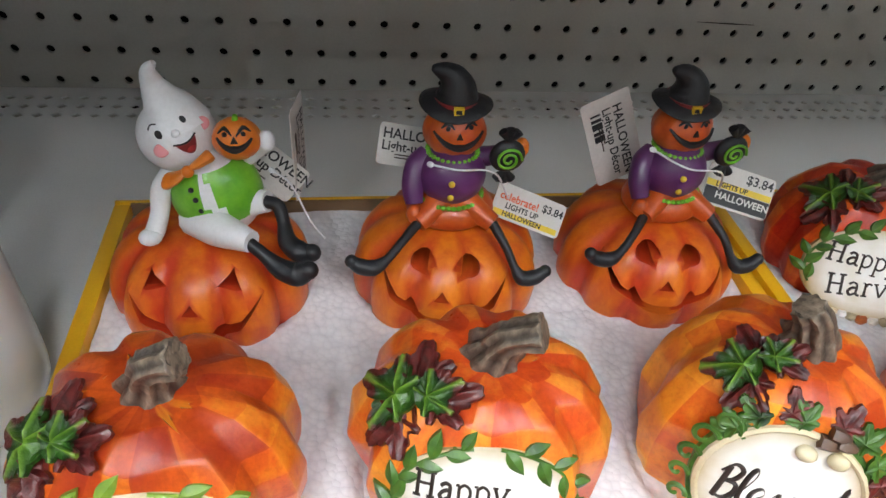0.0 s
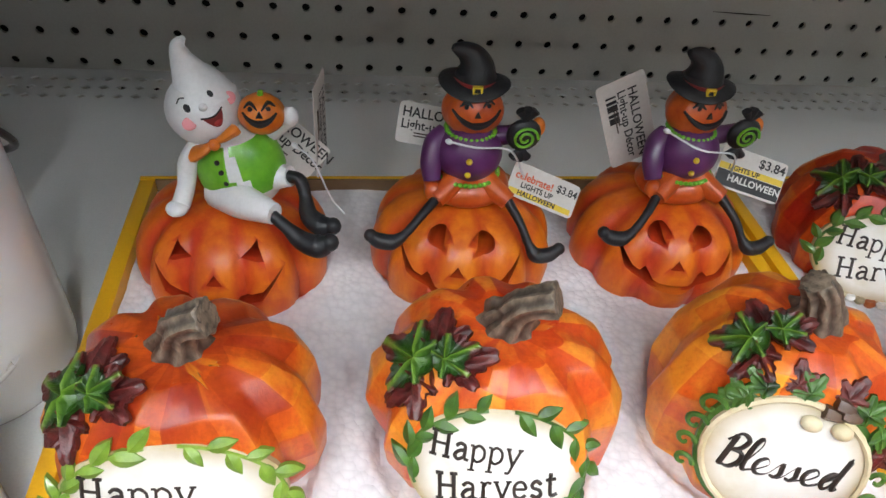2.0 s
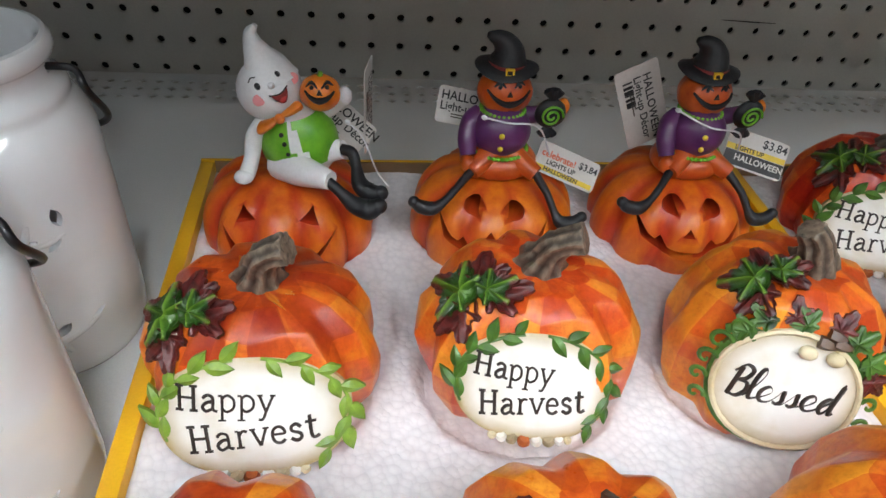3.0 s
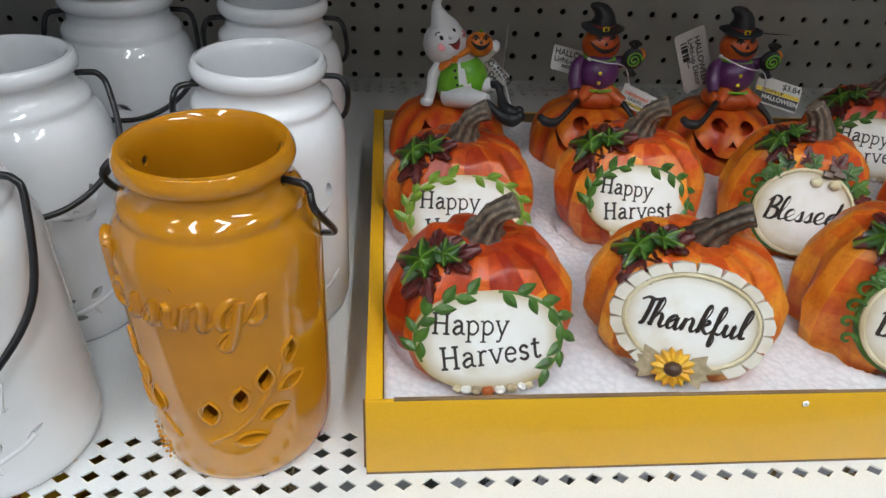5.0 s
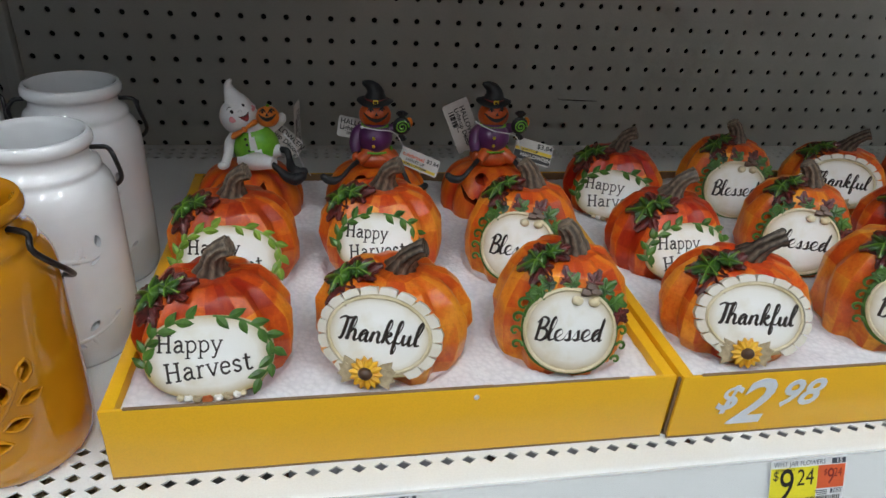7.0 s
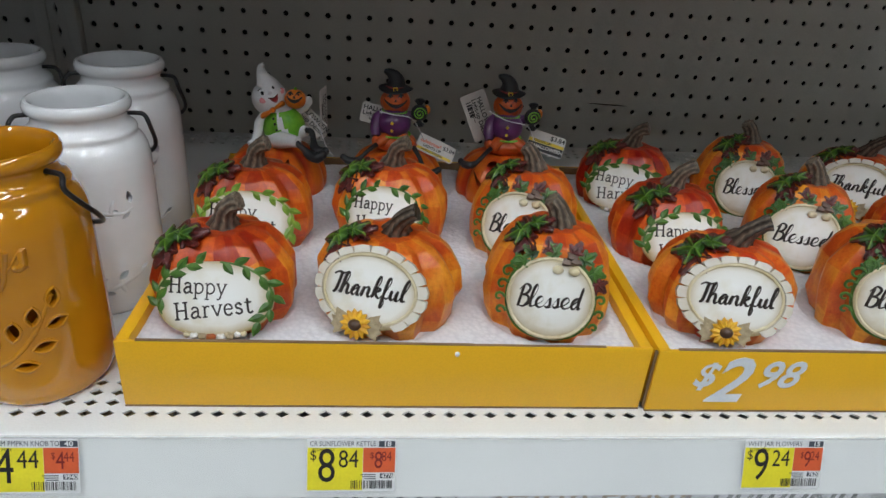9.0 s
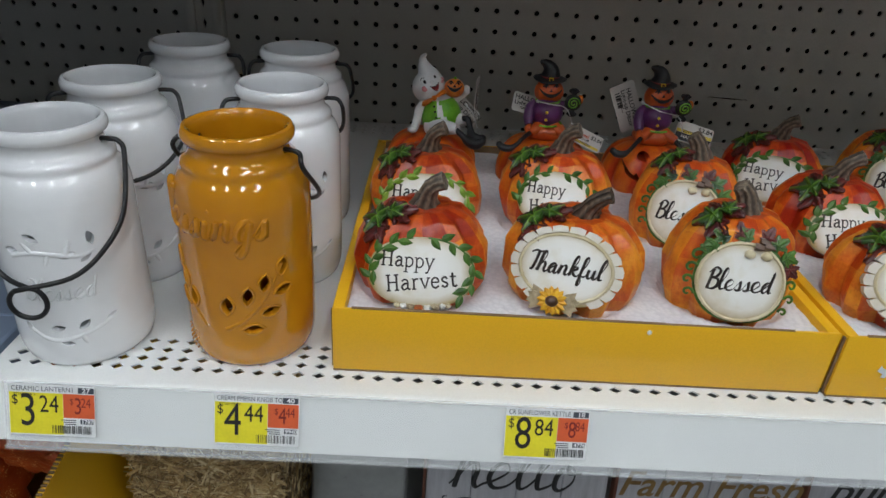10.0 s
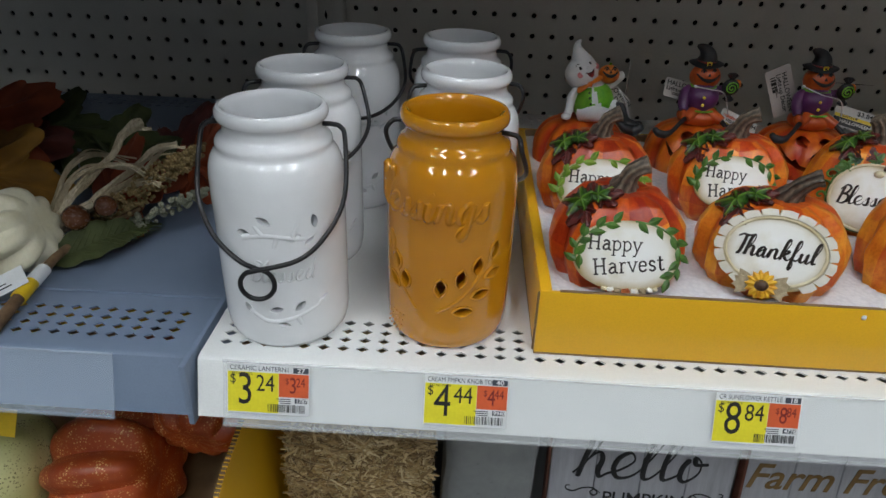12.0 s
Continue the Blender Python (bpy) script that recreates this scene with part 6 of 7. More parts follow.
def price_label(x, name, slot, whole, cents, code, words):
    lean = math.atan2(0.0123, 0.0355)
    v = Vector((0, math.sin(lean), math.cos(lean)))
    n = Vector((0, -math.cos(lean), math.sin(lean)))
    o = Vector((x, -0.5675, SHELF - 0.0005)) + n * 0.0004
    t = thing("price_label", words, "price label", "shelf price labels", m=Matrix(((1, v.x, n.x, o.x), (0, v.y, n.y, o.y), (0, v.z, n.z, o.z), (0, 0, 0, 1))))
    W, H = 0.0515, 0.0325
    def slab(nm, x0, x1, y0, y1, mat, w):
        bm = bmesh.new()
        box(bm, x0, x1, y0, y1, w - 0.0001, w)
        part(nm, bm, mat, t, "", False)
    def say(s, size, x0, y0, mat, wide=1.0, w=0.00045, bold=0.0):
        bm = letters(s, size, 0.0, 0, 1.0, "LEFT", wide=wide, bold=bold)
        part("print", bend(bm, lambda c: Vector((x0 + c.x, y0 + c.y, w))), mat, t, "", False)
    slab("paper", 0, W, -H, 0, PAPER, 0.0001)
    slab("yellow_panel", 0.0003, 0.0323, -H + 0.001, -0.0052, LABEL_YELLOW, 0.00025)
    slab("red_panel", 0.0325, W - 0.0003, -0.0205, -0.0052, LABEL_RED, 0.00025)
    slab("slot_block", 0.0415, W - 0.0005, -0.0046, -0.0010, LABEL_DARK, 0.00025)
    slab("code_block", 0.0425, W - 0.0012, -0.0242, -0.0212, LABEL_DARK, 0.00025)
    say(name, 0.0043, 0.0016, -0.0027, LABEL_DARK, 0.93 if len(name) < 17 else 0.80)
    say(slot, 0.0042, 0.0440, -0.0028, PAPER, 1.15, bold=0.0001)
    say("RETAIL PRICE", 0.0022, 0.0030, -0.0063, BLACK_INK)
    say("$", 0.0085, 0.0016, -0.0100, BLACK_INK, 0.9)
    say(whole, 0.0300, 0.0058, -0.0172, BLACK_INK, 0.74)
    say(cents, 0.0155, 0.0180, -0.0126, BLACK_INK, 0.78)
    say("$", 0.0055, 0.0365, -0.0100, WINE, 0.8)
    say(whole, 0.0150, 0.0388, -0.0132, WINE, 0.7)
    say(cents, 0.0085, 0.0432, -0.0108, WINE, 0.7)
    say(code, 0.0036, 0.0432, -0.0227, PAPER, 1.0, bold=0.0001)
    bm = bmesh.new()
    for k in range(3):
        box(bm, 0.0310 + 0.0012 * k, 0.0400, -0.0222 - 0.0013 * k, -0.0217 - 0.0013 * k, 0.00015, 0.0003)
    part("fine_print", bm, LABEL_DARK, t, "", False)
    bm = bmesh.new()
    xx, rnd = 0.0255, random.Random(code)
    while xx < W - 0.0025:
        w = rnd.choice((0.00025, 0.0004, 0.0007))
        box(bm, xx, xx + w, -0.0306, -0.0255, 0.0003, 0.0004)
        xx += w + rnd.choice((0.0003, 0.0005, 0.0008))
    part("barcode", bm, BLACK_INK, t, "", False)


price_label(-0.3190, "CERAMIC LANTERN1", "27", "3", "24", "1787", "yellow and red paper price label for the ceramic lantern")
price_label(-0.1955, "CREAM PMPKN KNOB TOP", "40", "4", "44", "9940", "yellow and red paper price label for the cream knob top")
price_label(-0.0175, "CR SUNFLOWER KETTLE", "18", "8", "84", "4776", "yellow and red paper price label for the sunflower kettle")
price_label(0.2490, "WHT JAR FLOWERS", "15", "9", "24", "7620", "yellow and red paper price label for the white flower jar")


# ---- next bay: autumn picks on the blue shelf ----
HUSK = surface("dry corn husk", (0.46, 0.37, 0.24), (0.74, 0.66, 0.50), 0.7, 0, 60.0, 500.0, 0.4, 0, (8, 8, 1))
IVORY = surface("ivory painted gourd", (0.66, 0.58, 0.36), (0.80, 0.76, 0.60), 0.42, 0, 30.0, 400.0, 0.15)
NUT = surface("brown lacquered berry", (0.06, 0.018, 0.008), (0.13, 0.045, 0.016), 0.25, 0, 60.0, 400.0, 0.05, 0.4)
SEED = surface("tan foam berries", (0.16, 0.10, 0.035), (0.34, 0.24, 0.10), 0.6, 0, 250.0, 900.0, 0.2)
SEED_GREY = surface("grey-green berries", (0.16, 0.16, 0.11), (0.30, 0.30, 0.22), 0.6, 0, 250.0, 900.0, 0.2)
CLOTH_GREEN = surface("olive cloth leaf", (0.028, 0.036, 0.010), (0.075, 0.092, 0.026), 0.75, 0, 45.0, 900.0, 0.3)
CLOTH_GOLD = surface("gold cloth leaf", (0.14, 0.058, 0.005), (0.28, 0.13, 0.008), 0.75, 0, 30.0, 900.0, 0.3)
CLOTH_RUST = surface("rust cloth leaf", (0.14, 0.022, 0.006), (0.30, 0.055, 0.010), 0.75, 0, 30.0, 900.0, 0.3)
CLOTH_DARK = surface("dark maroon cloth leaf", (0.05, 0.010, 0.010), (0.13, 0.024, 0.014), 0.75, 0, 30.0, 900.0, 0.3)
TWIG = surface("brown paper-wrapped twig", (0.10, 0.055, 0.025), (0.20, 0.12, 0.06), 0.8, 0, 120.0, 700.0, 0.3)
TAPE = plain("yellow tape", (0.78, 0.52, 0.02), 0.4)


def ribbed(R, Rz, ribs, depth, dip=0.25, n=72, rows=18):
    bm = bmesh.new()
    rings = []
    for j in range(rows + 1):
        p = math.pi * j / rows - math.pi / 2
        if j in (0, rows):
            rings.append([bm.verts.new((0, 0, (1 - dip) * Rz * math.sin(p)))])
            continue
        c = math.cos(p) ** 0.8
        z = math.sin(p)
        z -= dip * abs(z) ** 6 * (1 if z > 0 else -1)
        ring = []
        for i in range(n):
            a = 2 * math.pi * i / n
            g = 1 - depth * abs(math.cos(ribs * a / 2)) ** 3
            g *= 1 + 0.02 * noise.noise((2 * math.cos(a), 2 * math.sin(a), 2 * z + R * 100))
            ring.append(bm.verts.new((R * c * g * math.cos(a), R * c * g * math.sin(a), Rz * z)))
        rings.append(ring)
    for a, b in zip(rings, rings[1:]):
        if len(a) == 1:
            for i in range(n):
                bm.faces.new((a[0], b[i], b[(i + 1) % n]))
        elif len(b) == 1:
            for i in range(n):
                bm.faces.new((a[i], a[(i + 1) % n], b[0]))
        else:
            ring_faces(bm, a, b)
    return bm


def husk_strip(pts, width, seed):
    """A dry, rippled ribbon with thickness."""
    rnd = random.Random(seed)
    path = smooth_path(pts, 7)
    bm = bmesh.new()
    rows = []
    for i, p in enumerate(path):
        d = (path[min(i + 1, len(path) - 1)] - path[max(i - 1, 0)]).normalized()
        s = d.cross(Vector((0.2, -0.8, 0.5))).normalized()
        u = s.cross(d)
        w = width * (0.75 + 0.35 * noise.noise((i * 0.35, seed, 0))) * (0.5 + 0.5 * min(1, i / 5))
        row = [bm.verts.new(p + s * w * q + u * (0.0016 * math.sin(q * 7 + i * 0.3 + seed) + e)) for q, e in ((-1, 0), (-0.5, 0.0006), (0, 0), (0.5, 0.0006), (1, 0), (0.5, -0.0005), (0, -0.0008), (-0.5, -0.0005))]
        rows.append(row)
    for a, b in zip(rows, rows[1:]):
        ring_faces(bm, a, b)
    bm.faces.new(rows[0])
    bm.faces.new(list(reversed(rows[-1])))
    return bm


pick = thing("autumn_pick", "autumn pick with ivory gourd, dry husks and berries, on shelf", "floral pick")
gm = pose(-0.5090, -0.4680, 1.1060, 20, 62, 25)
gourd = part("gourd", bend(ribbed(0.034, 0.031, 9, 0.24), lambda c: gm @ c), IVORY, pick, "ivory ribbed gourd")
rnd_h = random.Random(12)
for k, (pts, w) in enumerate((([(-0.512, -0.452, 1.086), (-0.492, -0.440, 1.108), (-0.470, -0.428, 1.132), (-0.452, -0.415, 1.150), (-0.441, -0.408, 1.166), (-0.436, -0.402, 1.172), (-0.429, -0.400, 1.168)], 0.0062),
                              ([(-0.510, -0.450, 1.086), (-0.494, -0.442, 1.112), (-0.478, -0.432, 1.134), (-0.460, -0.424, 1.143), (-0.440, -0.420, 1.146), (-0.424, -0.416, 1.136)], 0.0040),
                              ([(-0.508, -0.448, 1.084), (-0.485, -0.436, 1.102), (-0.462, -0.424, 1.120), (-0.438, -0.412, 1.136), (-0.420, -0.404, 1.148), (-0.408, -0.400, 1.150)], 0.0058),
                              ([(-0.508, -0.452, 1.084), (-0.490, -0.446, 1.100), (-0.476, -0.440, 1.112), (-0.462, -0.436, 1.118)], 0.0060),
                              ([(-0.510, -0.446, 1.088), (-0.500, -0.430, 1.114), (-0.490, -0.416, 1.136), (-0.470, -0.408, 1.148), (-0.444, -0.404, 1.140)], 0.0030),
                              ([(-0.506, -0.446, 1.086), (-0.478, -0.432, 1.106), (-0.450, -0.420, 1.124), (-0.430, -0.412, 1.130), (-0.414, -0.410, 1.128)], 0.0044))):
    for j in range(3):
        off = [Vector((rnd_h.uniform(-1, 1), rnd_h.uniform(-1, 1), rnd_h.uniform(-0.6, 1))) for q in pts]
        part("husk", husk_strip([Vector(p) + o * (0.0010 + 0.0011 * i) for i, (p, o) in enumerate(zip(pts, off))], w * (0.62, 0.34, 0.16)[j], k + 7 * j), HUSK, pick, "dry tan husk strip")
for c, r in (((-0.4740, -0.4460, 1.1100), 0.0102), ((-0.4520, -0.4400, 1.1180), 0.0086)):
    b = part("berry", ball(bmesh.new(), c, r, 20, 14), NUT, pick, "glossy brown berry")
rnd = random.Random(4)
for nm, mat, a, b, n, spread, rr in (("seed_spray", SEED, (-0.478, -0.428, 1.095), (-0.392, -0.395, 1.150), 620, 0.0135, 0.0019), ("seed_spray", SEED_GREY, (-0.450, -0.424, 1.092), (-0.388, -0.402, 1.118), 90, 0.0075, 0.0026)):
    a, b = Vector(a), Vector(b)
    bm = bmesh.new()
    for k in range(n):
        t = rnd.random()
        s = spread * (0.35 + 0.65 * math.sin(math.pi * min(1, t * 0.85 + 0.12)))
        d = Vector((rnd.gauss(0, 1), rnd.gauss(0, 1), rnd.gauss(0, 1))).normalized() * s * rnd.uniform(0.55, 1.0)
        bmesh.ops.create_icosphere(bm, subdivisions=1, radius=rr * rnd.uniform(0.75, 1.15), matrix=Matrix.Translation(a.lerp(b, t) + d))
    tagged(part(nm, bm, mat, pick, "spray of small berries"), kind="stuff")
part("twig", tube(bmesh.new(), [(-0.4745, -0.555, 1.0838), (-0.4775, -0.525, 1.0860), (-0.4780, -0.491, 1.0900), (-0.4740, -0.455, 1.0930), (-0.4400, -0.415, 1.1050)], [0.0042, 0.0042, 0.0036, 0.003, 0.002], 12), TWIG, pick, "paper-wrapped brown twig")
part("tape", tube(bmesh.new(), [(-0.4776, -0.5230, 1.0862), (-0.4780, -0.5060, 1.0882)], [0.0052, 0.0050], 14, 2), TAPE, pick, "yellow tape band")
part("tape", tube(bmesh.new(), [(-0.4780, -0.5058, 1.0883), (-0.4779, -0.4900, 1.0900)], [0.0052, 0.0050], 14, 2), PAPER, pick, "white tape band")
bm = bmesh.new()
tm = pose(-0.4960, -0.5180, 1.0900, 8, -16, 40)
box(bm, -0.020, 0.020, -0.011, 0.011, -0.0002, 0.0002, 0, tm)
ticket = part("ticket", bm, PAPER, pick, "white paper ticket")
bm = bmesh.new()
for k in range(3):
    box(bm, -0.006, 0.010 - 0.003 * k, -0.006 + 0.004 * k, -0.0048 + 0.004 * k, 0.0003, 0.0005, 0, tm)
part("print", bm, BLACK_INK, ticket)


def cloth_leaf(name, mat, L, m, seed, label, curl=0.5, group="cloth leaves"):
    bm = maple(L, 5, seed, 0.0008, curl)
    bmesh.ops.subdivide_edges(bm, edges=bm.edges[:], cuts=1, use_grid_fill=True)
    for v in bm.verts:
        v.co.z += L * 0.05 * noise.noise((v.co.x * 40, v.co.y * 40, seed))
    ob = solid(name, bm, mat, label, "leaf", group, m=m)
    bm = bmesh.new()
    for a in (-2.1, -1.05, 0.0, 1.05, 2.1):
        r = L * 0.68 * (0.9 if a == 0 else 0.6)
        tube(bm, [(0.32 * L, 0, 0.0012), (0.32 * L + 0.5 * r * math.cos(a), 0.5 * r * math.sin(a), 0.0012 - curl * L * 0.14 * 0.25), (0.32 * L + r * math.cos(a), r * math.sin(a), -curl * L * 0.56 * (r / L) ** 2 + 0.0006)], [0.0007, 0.0005, 0.0003], 6, 3)
    part("vein", bm, mat, ob)
    return ob


def long_leaf(L, W, m, mat, label):
    """A long pointed leaf with a folded midrib and wavy sides."""
    bm = bmesh.new()
    n = 16
    rows = []
    for i in range(n + 1):
        t = i / n
        w = W * math.sin(math.pi * min(0.985, t ** 0.75 + 0.015))
        rip = 0.0025 * math.sin(i * 1.9)
        z = 0.010 * math.sin(math.pi * t)
        rows.append([bm.verts.new((L * t, q * w, z + e + abs(q) * (0.25 * w) + rip * abs(q))) for q, e in ((-1, 0), (-0.5, 0), (0, -0.0015), (0.5, 0), (1, 0), (0.5, -0.0007), (0, -0.0022), (-0.5, -0.0007))])
    for a, b in zip(rows, rows[1:]):
        ring_faces(bm, a, b)
    bm.faces.new(rows[0])
    bm.faces.new(list(reversed(rows[-1])))
    ob = solid("leaf", bm, mat, label, "leaf", "cloth leaves", m=m)
    bm = bmesh.new()
    for i in range(2, 14):
        for s in (-1, 1):
            t = i / n
            w = W * math.sin(math.pi * t ** 0.75) * 0.85
            t2 = min(1, t + 0.14)
            tube(bm, [(L * t, 0, 0.010 * math.sin(math.pi * t)), (L * t2, s * w, 0.010 * math.sin(math.pi * t2) + 0.25 * w + 0.0004)], [0.0006, 0.0003], 5, 2)
    part("vein", bm, mat, ob)
    return ob


long_leaf(0.092, 0.015, pose(-0.4880, -0.4760, 1.0830, 34, -4, 48), CLOTH_GREEN, "olive green cloth leaf lying under the husks")
cloth_leaf("leaf", CLOTH_GOLD, 0.110, pose(-0.610, -0.400, 1.128, 52, 8, -10), 2, "golden yellow cloth leaf standing behind the gourd")
cloth_leaf("leaf", CLOTH_GREEN, 0.100, pose(-0.540, -0.330, 1.108, 45, -10, 12), 3, "dark olive cloth leaf standing at the back")
cloth_leaf("leaf", CLOTH_RUST, 0.100, pose(-0.455, -0.330, 1.098, 40, -16, 5), 4, "rust orange cloth leaf at the back of the shelf")
cloth_leaf("leaf", CLOTH_RUST, 0.090, pose(-0.500, -0.380, 1.100, 58, -20, -16), 5, "rust orange cloth leaf behind the husks")
cloth_leaf("leaf", CLOTH_DARK, 0.110, pose(-0.490, -0.300, 1.098, 42, -16, 0), 6, "dark maroon cloth leaf at the back of the shelf")
cloth_leaf("leaf", CLOTH_DARK, 0.110, pose(-0.640, -0.330, 1.110, 50, -14, -8), 7, "dark maroon cloth leaf behind the gourd")
cloth_leaf("leaf", CLOTH_RUST, 0.110, pose(-0.640, -0.350, 1.130, 60, -26, 14), 8, "rust orange cloth leaf at the back of the shelf")
cloth_leaf("leaf", CLOTH_GREEN, 0.090, pose(-0.600, -0.300, 1.125, 50, -8, -6), 9, "dark olive cloth leaf standing at the back")
cloth_leaf("leaf", CLOTH_GREEN, 0.060, pose(-0.595, -0.440, 1.0900, 40, -20, 60), 11, "dark olive cloth leaf by the gourd")
# a stack of dark picks behind carries the leaves
for x, y, z in ((-0.60, -0.25, 1.085), (-0.52, -0.24, 1.085), (-0.44, -0.25, 1.085)):
    bm = tube(bmesh.new(), [(x - 0.06, y - 0.02, z), (x, y - 0.06, z + 0.02), (x + 0.03, y - 0.09, z + 0.05)], [0.004, 0.003, 0.002], 8)
    solid("twig", bm, TWIG, "brown twig of an autumn pick at the back", "twig", "twigs at the back")

# ---- under the shelf ----
def glitter_skin(name, dark, light, fleck):
    m, nt, b = nodes_of(name)
    c = ramp(nt, noise_of(nt, 30.0, 4.0), [(0.3, dark), (0.7, light)])
    tc = nt.nodes.new("ShaderNodeTexCoord")
    vo = add(nt, "ShaderNodeTexVoronoi", Scale=420.0, Randomness=1.0)
    nt.links.new(tc.outputs["Object"], vo.inputs["Vector"])
    dots = ramp(nt, vo.outputs["Distance"], [(0.22, (1, 1, 1)), (0.42, (0, 0, 0))])
    some = ramp(nt, noise_of(nt, 60.0, 5.0, 0.7), [(0.47, (0, 0, 0)), (0.60, (1, 1, 1))])
    k = mix(nt, dots, some, 1.0, "MULTIPLY")
    bw = nt.nodes.new("ShaderNodeRGBToBW")
    nt.links.new(k, bw.inputs[0])
    nt.links.new(mix(nt, c, fleck, bw.outputs[0]), b.inputs["Base Color"])
    b.inputs["Roughness"].default_value = 0.4
    bump(nt, b, noise_of(nt, 300.0, 4.0), 0.4, 0.001)
    return m


GLITTER = glitter_skin("flecked orange gourd skin", (0.26, 0.035, 0.009), (0.46, 0.090, 0.018), (0.76, 0.48, 0.20))
GREENISH = glitter_skin("pale green gourd skin", (0.42, 0.42, 0.16), (0.60, 0.58, 0.28), (0.10, 0.09, 0.02))
DEEP = glitter_skin("dark orange gourd skin", (0.20, 0.03, 0.010), (0.34, 0.06, 0.016), (0.42, 0.20, 0.10))


def floor_pumpkin(m, R, Rz, skin, label, ribs=8, depth=0.16, stalk=True):
    t = thing("decor_pumpkin", label, "pumpkin", "pumpkins in the bin", m=m)
    part("body", ribbed(R, Rz, ribs, depth, 0.3), skin, t)
    if stalk:
        part("stem", tube(bmesh.new(), [(0, 0, Rz * 0.6), (0.004, 0, Rz * 0.95), (0.014, 0.004, Rz * 1.15)], [0.012, 0.008, 0.007], 12, 5, 1.0, 5, 0.1), STEM, t)
    return t


floor_pumpkin(pose(-0.487, -0.460, 0.850, 12, 78, 14), 0.069, 0.062, GLITTER, "flecked orange decorative pumpkin in the bin", 9, 0.26, False)
floor_pumpkin(pose(-0.412, -0.425, 0.898, -70, 10, 0), 0.046, 0.040, GLITTER, "small flecked orange pumpkin at the side of the bin", 9, 0.24)
floor_pumpkin(pose(-0.500, -0.345, 0.868, -40, 10, 30), 0.068, 0.056, DEEP, "dark orange pumpkin at the back of the bin", 10, 0.22)
floor_pumpkin(pose(-0.595, -0.480, 0.868, -20, 0, 0), 0.060, 0.062, GREENISH, "pale green speckled gourd in the bin", 6, 0.05)
floor_pumpkin(pose(-0.600, -0.370, 0.890, -20, 0, 0), 0.050, 0.042, IVORY, "ivory pumpkin at the back of the bin", 9, 0.10)
bm = bmesh.new()
box(bm, -0.018, 0.018, -0.0003, 0.0003, -0.012, 0.012, 0, pose(-0.548, -0.505, 0.952, -20, 10, 5))
solid("bin_ticket", bm, TAPE, "yellow paper ticket hanging over the bin", "ticket")

# the bin: side panels with scooped, corrugated fronts
bin_ = thing("produce_bin", "yellow corrugated card bin with scooped sides, full of pumpkins", "card bin")
side = [(-0.600, 0.66), (-0.600, 0.760), (-0.596, 0.850), (-0.588, 0.885), (-0.575, 0.908), (-0.555, 0.925), (-0.530, 0.935), (-0.500, 0.940), (-0.470, 0.945), (-0.16, 0.950), (-0.16, 0.66)]
for x in (-0.354, -0.760):
    bm = bmesh.new()
    prism(bm, side, -0.0022, 0.0022, Matrix(((0, 0, 1, x), (1, 0, 0, 0), (0, 1, 0, 0), (0, 0, 0, 1))))
    part("side_panel", bm, CARD_YELLOW, bin_, "", 20)
    bm = bmesh.new()
    for (y0, z0), (y1, z1) in zip(side[1:9], side[2:9]):
        n = 8
        for k in range(n):
            y, z = y0 + (y1 - y0) * (k + 0.5) / n, z0 + (z1 - z0) * (k + 0.5) / n
            box(bm, x - 0.0020, x + 0.0020, y - 0.0012, y + 0.0004, z - 0.0008, z + 0.0014)
    part("corrugated_edge", bm, CARD_RAW, bin_, "brown corrugated cut edge")
for y, z1, nm in ((-0.583, 0.735, "front_panel"), (-0.162, 1.02, "back_panel")):
    bm = bmesh.new()
    box(bm, -0.757, -0.357, y - 0.002, y + 0.002, 0.662, z1)
    part(nm, bm, CARD_YELLOW, bin_)
bm = bmesh.new()
box(bm, -0.757, -0.357, -0.580, -0.165, 0.780, 0.784)
part("inner_floor", bm, CARD_RAW, bin_)

# straw bale in clear film


def straw_stalks():
    """Each stalk its own tone, from brown to bleached."""
    m, nt, b = nodes_of("straw")
    geo = nt.nodes.new("ShaderNodeNewGeometry")
    c = ramp(nt, geo.outputs["Random Per Island"], [(0.0, (0.16, 0.095, 0.035)), (0.35, (0.36, 0.24, 0.10)), (0.7, (0.55, 0.41, 0.20)), (1.0, (0.74, 0.62, 0.38))])
    nt.links.new(mix(nt, c, ramp(nt, noise_of(nt, 300.0), [(0.3, (0.75, 0.72, 0.68)), (0.6, (1, 1, 1))]), 0.8, "MULTIPLY"), b.inputs["Base Color"])
    b.inputs["Roughness"].default_value = 0.5
    return m


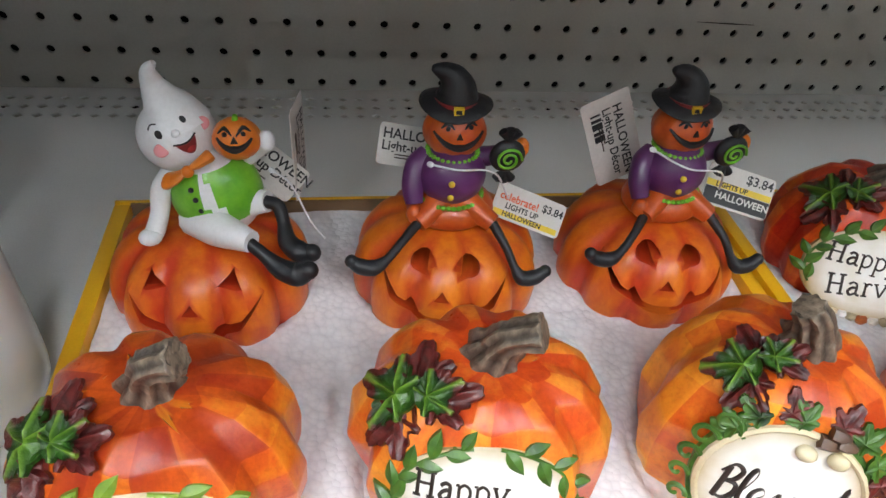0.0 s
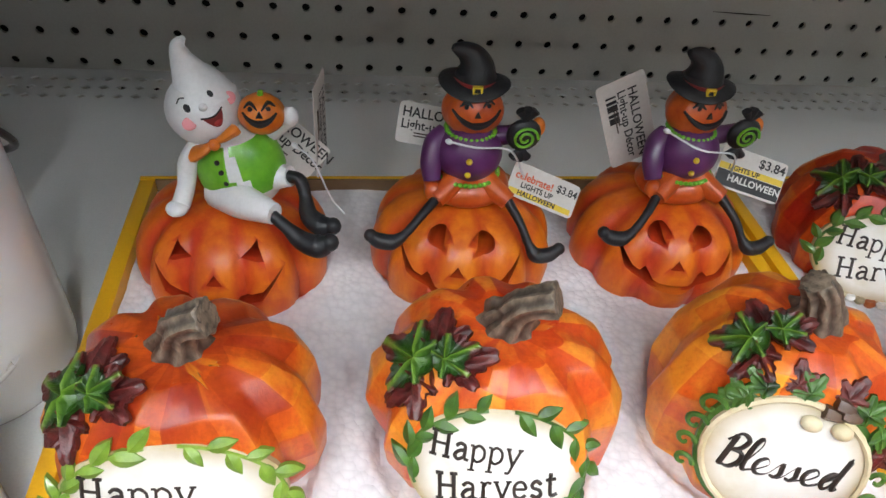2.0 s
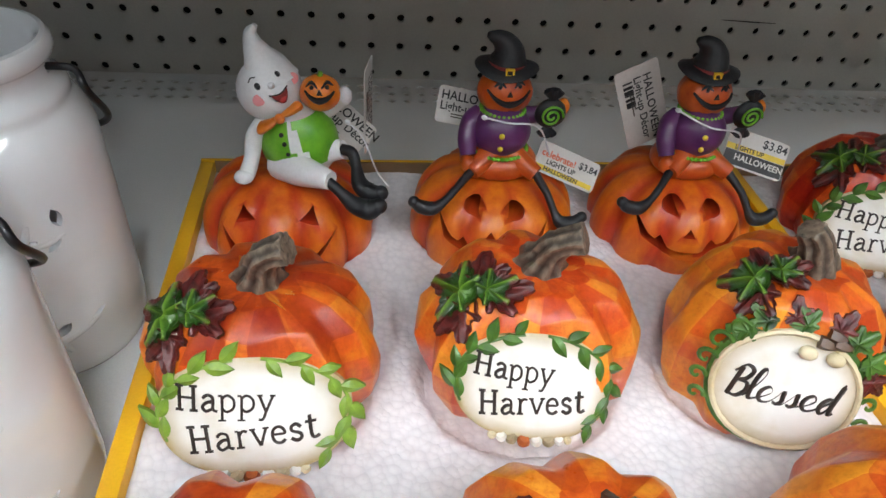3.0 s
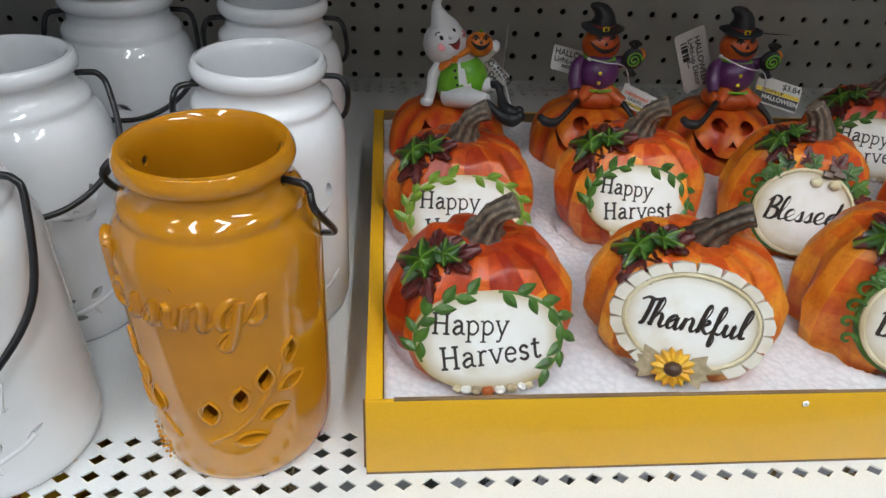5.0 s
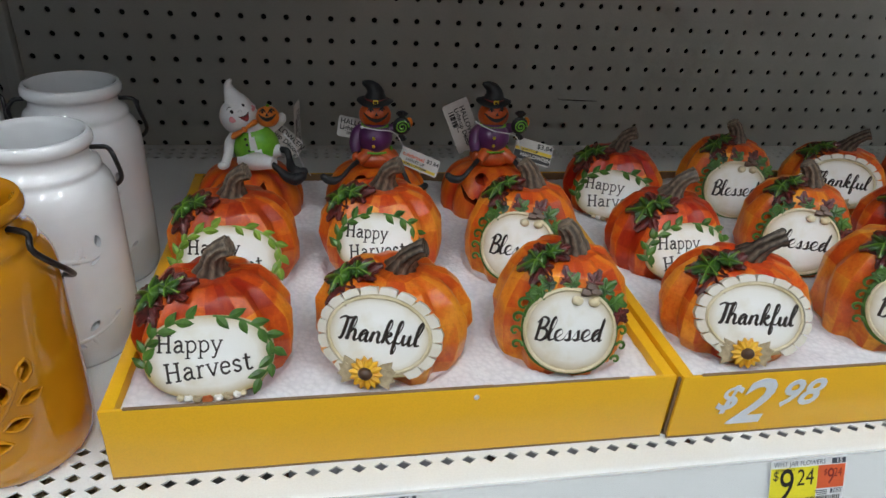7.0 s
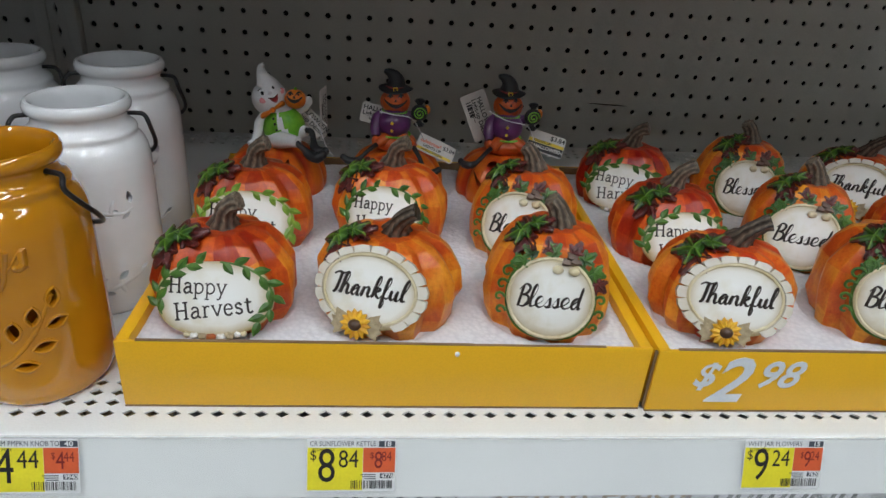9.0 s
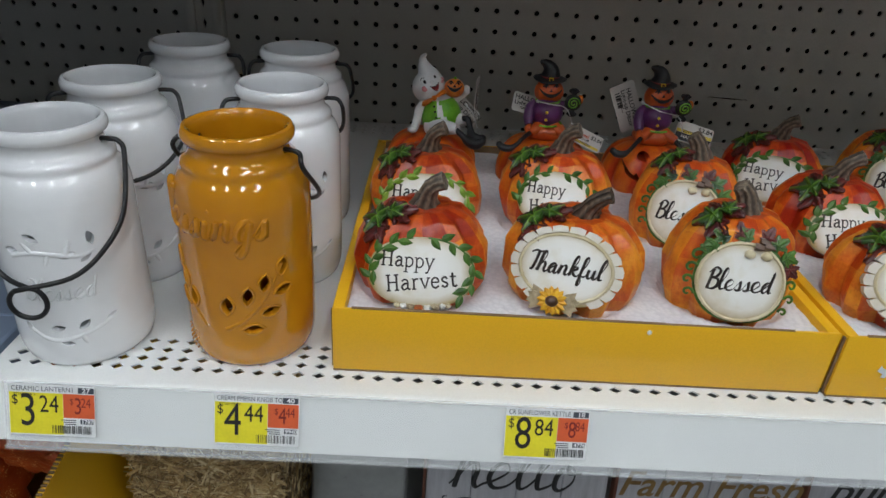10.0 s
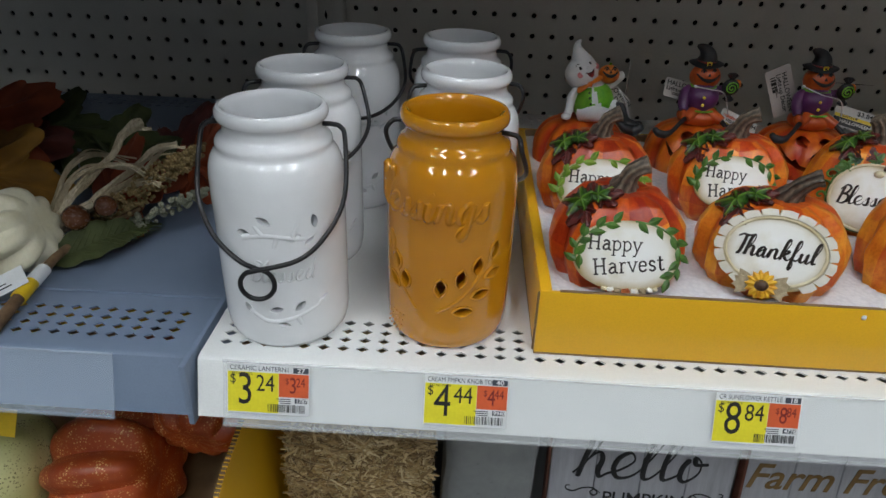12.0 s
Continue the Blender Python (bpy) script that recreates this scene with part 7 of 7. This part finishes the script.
STRAW = straw_stalks()
bale = thing("straw_bale", "small pressed straw bale in clear film", "straw bale")
bm = bmesh.new()
box(bm, -0.328, -0.200, -0.436, -0.270, 0.664, 0.894, 0.024)
part("core", bm, STRAW, bale)
rnd = random.Random(9)
verts, faces = [], []
for k in range(9000):
    f = rnd.random()
    if f < 0.62:
        c = Vector((rnd.uniform(-0.330, -0.198), -0.4405 + rnd.uniform(-0.004, 0.001), rnd.uniform(0.70, 0.898)))
        d = Vector((rnd.gauss(0, 1), 0.07 * rnd.gauss(0, 1), 0.75 * rnd.gauss(0, 1))).normalized()
    elif f < 0.85:
        c = Vector((rnd.uniform(-0.330, -0.198), rnd.uniform(-0.440, -0.280), 0.897 + rnd.uniform(-0.001, 0.004)))
        d = Vector((rnd.gauss(0, 1), rnd.gauss(0, 1), 0.07 * rnd.gauss(0, 1))).normalized()
    else:
        c = Vector((rnd.choice((-0.329, -0.199)) + rnd.uniform(-0.002, 0.002), rnd.uniform(-0.440, -0.280), rnd.uniform(0.70, 0.896)))
        d = Vector((0.07 * rnd.gauss(0, 1), rnd.gauss(0, 1), rnd.gauss(0, 1))).normalized()
    L, w = rnd.uniform(0.006, 0.024), rnd.uniform(0.0004, 0.0014)
    s = d.cross(Vector((rnd.gauss(0, 1), rnd.gauss(0, 1), rnd.gauss(0, 1)))).normalized() * w
    u = d.cross(s).normalized() * w * 0.35
    i = len(verts)
    for e in (-0.5, 0.5):
        verts += [tuple(c + d * L * e + q) for q in (s, u, -s, -u)]
    faces += [(i + a, i + (a + 1) % 4, i + 4 + (a + 1) % 4, i + 4 + a) for a in range(4)] + [(i, i + 1, i + 2, i + 3), (i + 4, i + 5, i + 6, i + 7)]
me = bpy.data.meshes.new("straws")
me.from_pydata(verts, [], faces)
me.materials.append(STRAW)
ob = tagged(new("loose_straw", me), "loose chopped straw", kind="stuff")
ob.parent = bale

# folded film pack between the bale and the signs
FILM = surface("grey film wrap", (0.24, 0.25, 0.25), (0.36, 0.37, 0.37), 0.3, 0, 14.0, 120.0, 0.3)
bm = bmesh.new()
box(bm, -0.186, -0.082, -0.360, -0.170, 0.664, 0.830, 0.010)
bmesh.ops.subdivide_edges(bm, edges=bm.edges[:], cuts=3, use_grid_fill=True)
for v in bm.verts:
    v.co += 0.003 * noise.noise_vector(v.co * 35)
solid("film_pack", bm, FILM, "grey film-wrapped pack standing beside the straw bale", "wrapped pack")

# wooden signs leaning at the back
BOARD = surface("whitewashed board", (0.42, 0.42, 0.46), (0.56, 0.56, 0.60), 0.65, 0, 20.0, 160.0, 0.3, 0, (6, 6, 0.5))
EDGE = surface("stained red-brown edge", (0.10, 0.03, 0.018), (0.18, 0.06, 0.035), 0.6, 0, 30.0, 300.0, 0.2)
GOLD_INK = surface("ochre brush paint", (0.20, 0.11, 0.03), (0.32, 0.19, 0.06), 0.6, 0, 90.0, 500.0, 0.1)


def board_sign(x0, x1, y, lines, label, tilt):
    t = thing("wood_sign", label, "wooden sign", "wooden signs", m=pose((x0 + x1) / 2, y, 0.664, tilt, 0, 0))
    w, h = x1 - x0, 0.175
    n = 4
    for k in range(n):
        bm = bmesh.new()
        box(bm, -w / 2 + w * k / n + 0.0006, -w / 2 + w * (k + 1) / n - 0.0006, -0.006, 0.006, 0, h - 0.012, 0.0008)
        part("plank", bm, BOARD, t)
    for a, b, c, d in ((-w / 2, w / 2, h - 0.0115, h), (-w / 2 - 0.004, -w / 2 - 0.0003, 0, h)):
        bm = bmesh.new()
        box(bm, a, b, -0.008, 0.008, c, d, 0.001)
        part("frame", bm, EDGE, t, "dark red-brown edge strip")
    for s, size, x, z, shear, mat in lines:
        bm = script(s, size, 0.0025, lambda c: Vector((x + c.x, -0.0055, z + c.y))) if shear is None else bend(letters(s, size, 0.0003, shear, 0.98, bold=0.0004 if shear else 0.0001), lambda c: Vector((x + c.x, -0.0068 - c.z, z + c.y)))
        part("lettering", bm, mat, t, "painted words", False)
    return t


hello_sign = board_sign(-0.058, 0.160, -0.318, (("hello", 0.035, -0.006, 0.064, None, BLACK_INK), ("PUMPKIN", 0.024, 0.006, 0.034, 0, BLACK_INK)), "whitewashed wooden sign lettered hello pumpkin in black", -9)
for sx in (-1, 1):
    curl = [(0.052, 0.040), (0.058, 0.045), (0.064, 0.041), (0.060, 0.036), (0.055, 0.040), (0.062, 0.047), (0.074, 0.046), (0.084, 0.041), (0.092, 0.043), (0.094, 0.048), (0.089, 0.049)]
    bm = tube(bmesh.new(), [(0.006 + sx * x, -0.0060, z) for x, z in curl], [0.0004, 0.0010, 0.0009, 0.0012, 0.0006], 6, 4)
    part("flourish", bm, BLACK_INK, hello_sign, "black painted flourish")
board_sign(0.172, 0.395, -0.318, (("Farm Fresh", 0.050, 0.0, 0.078, 0.30, GOLD_INK), ("PUMPKINS", 0.024, 0.0, 0.036, 0.2, STEM)), "whitewashed wooden sign lettered Farm Fresh in ochre", -9)
board_sign(0.405, 0.640, -0.318, (("pumpkin", 0.056, 0.0, 0.082, 0.35, BLACK_INK),), "whitewashed wooden sign lettered pumpkin in black", -9)
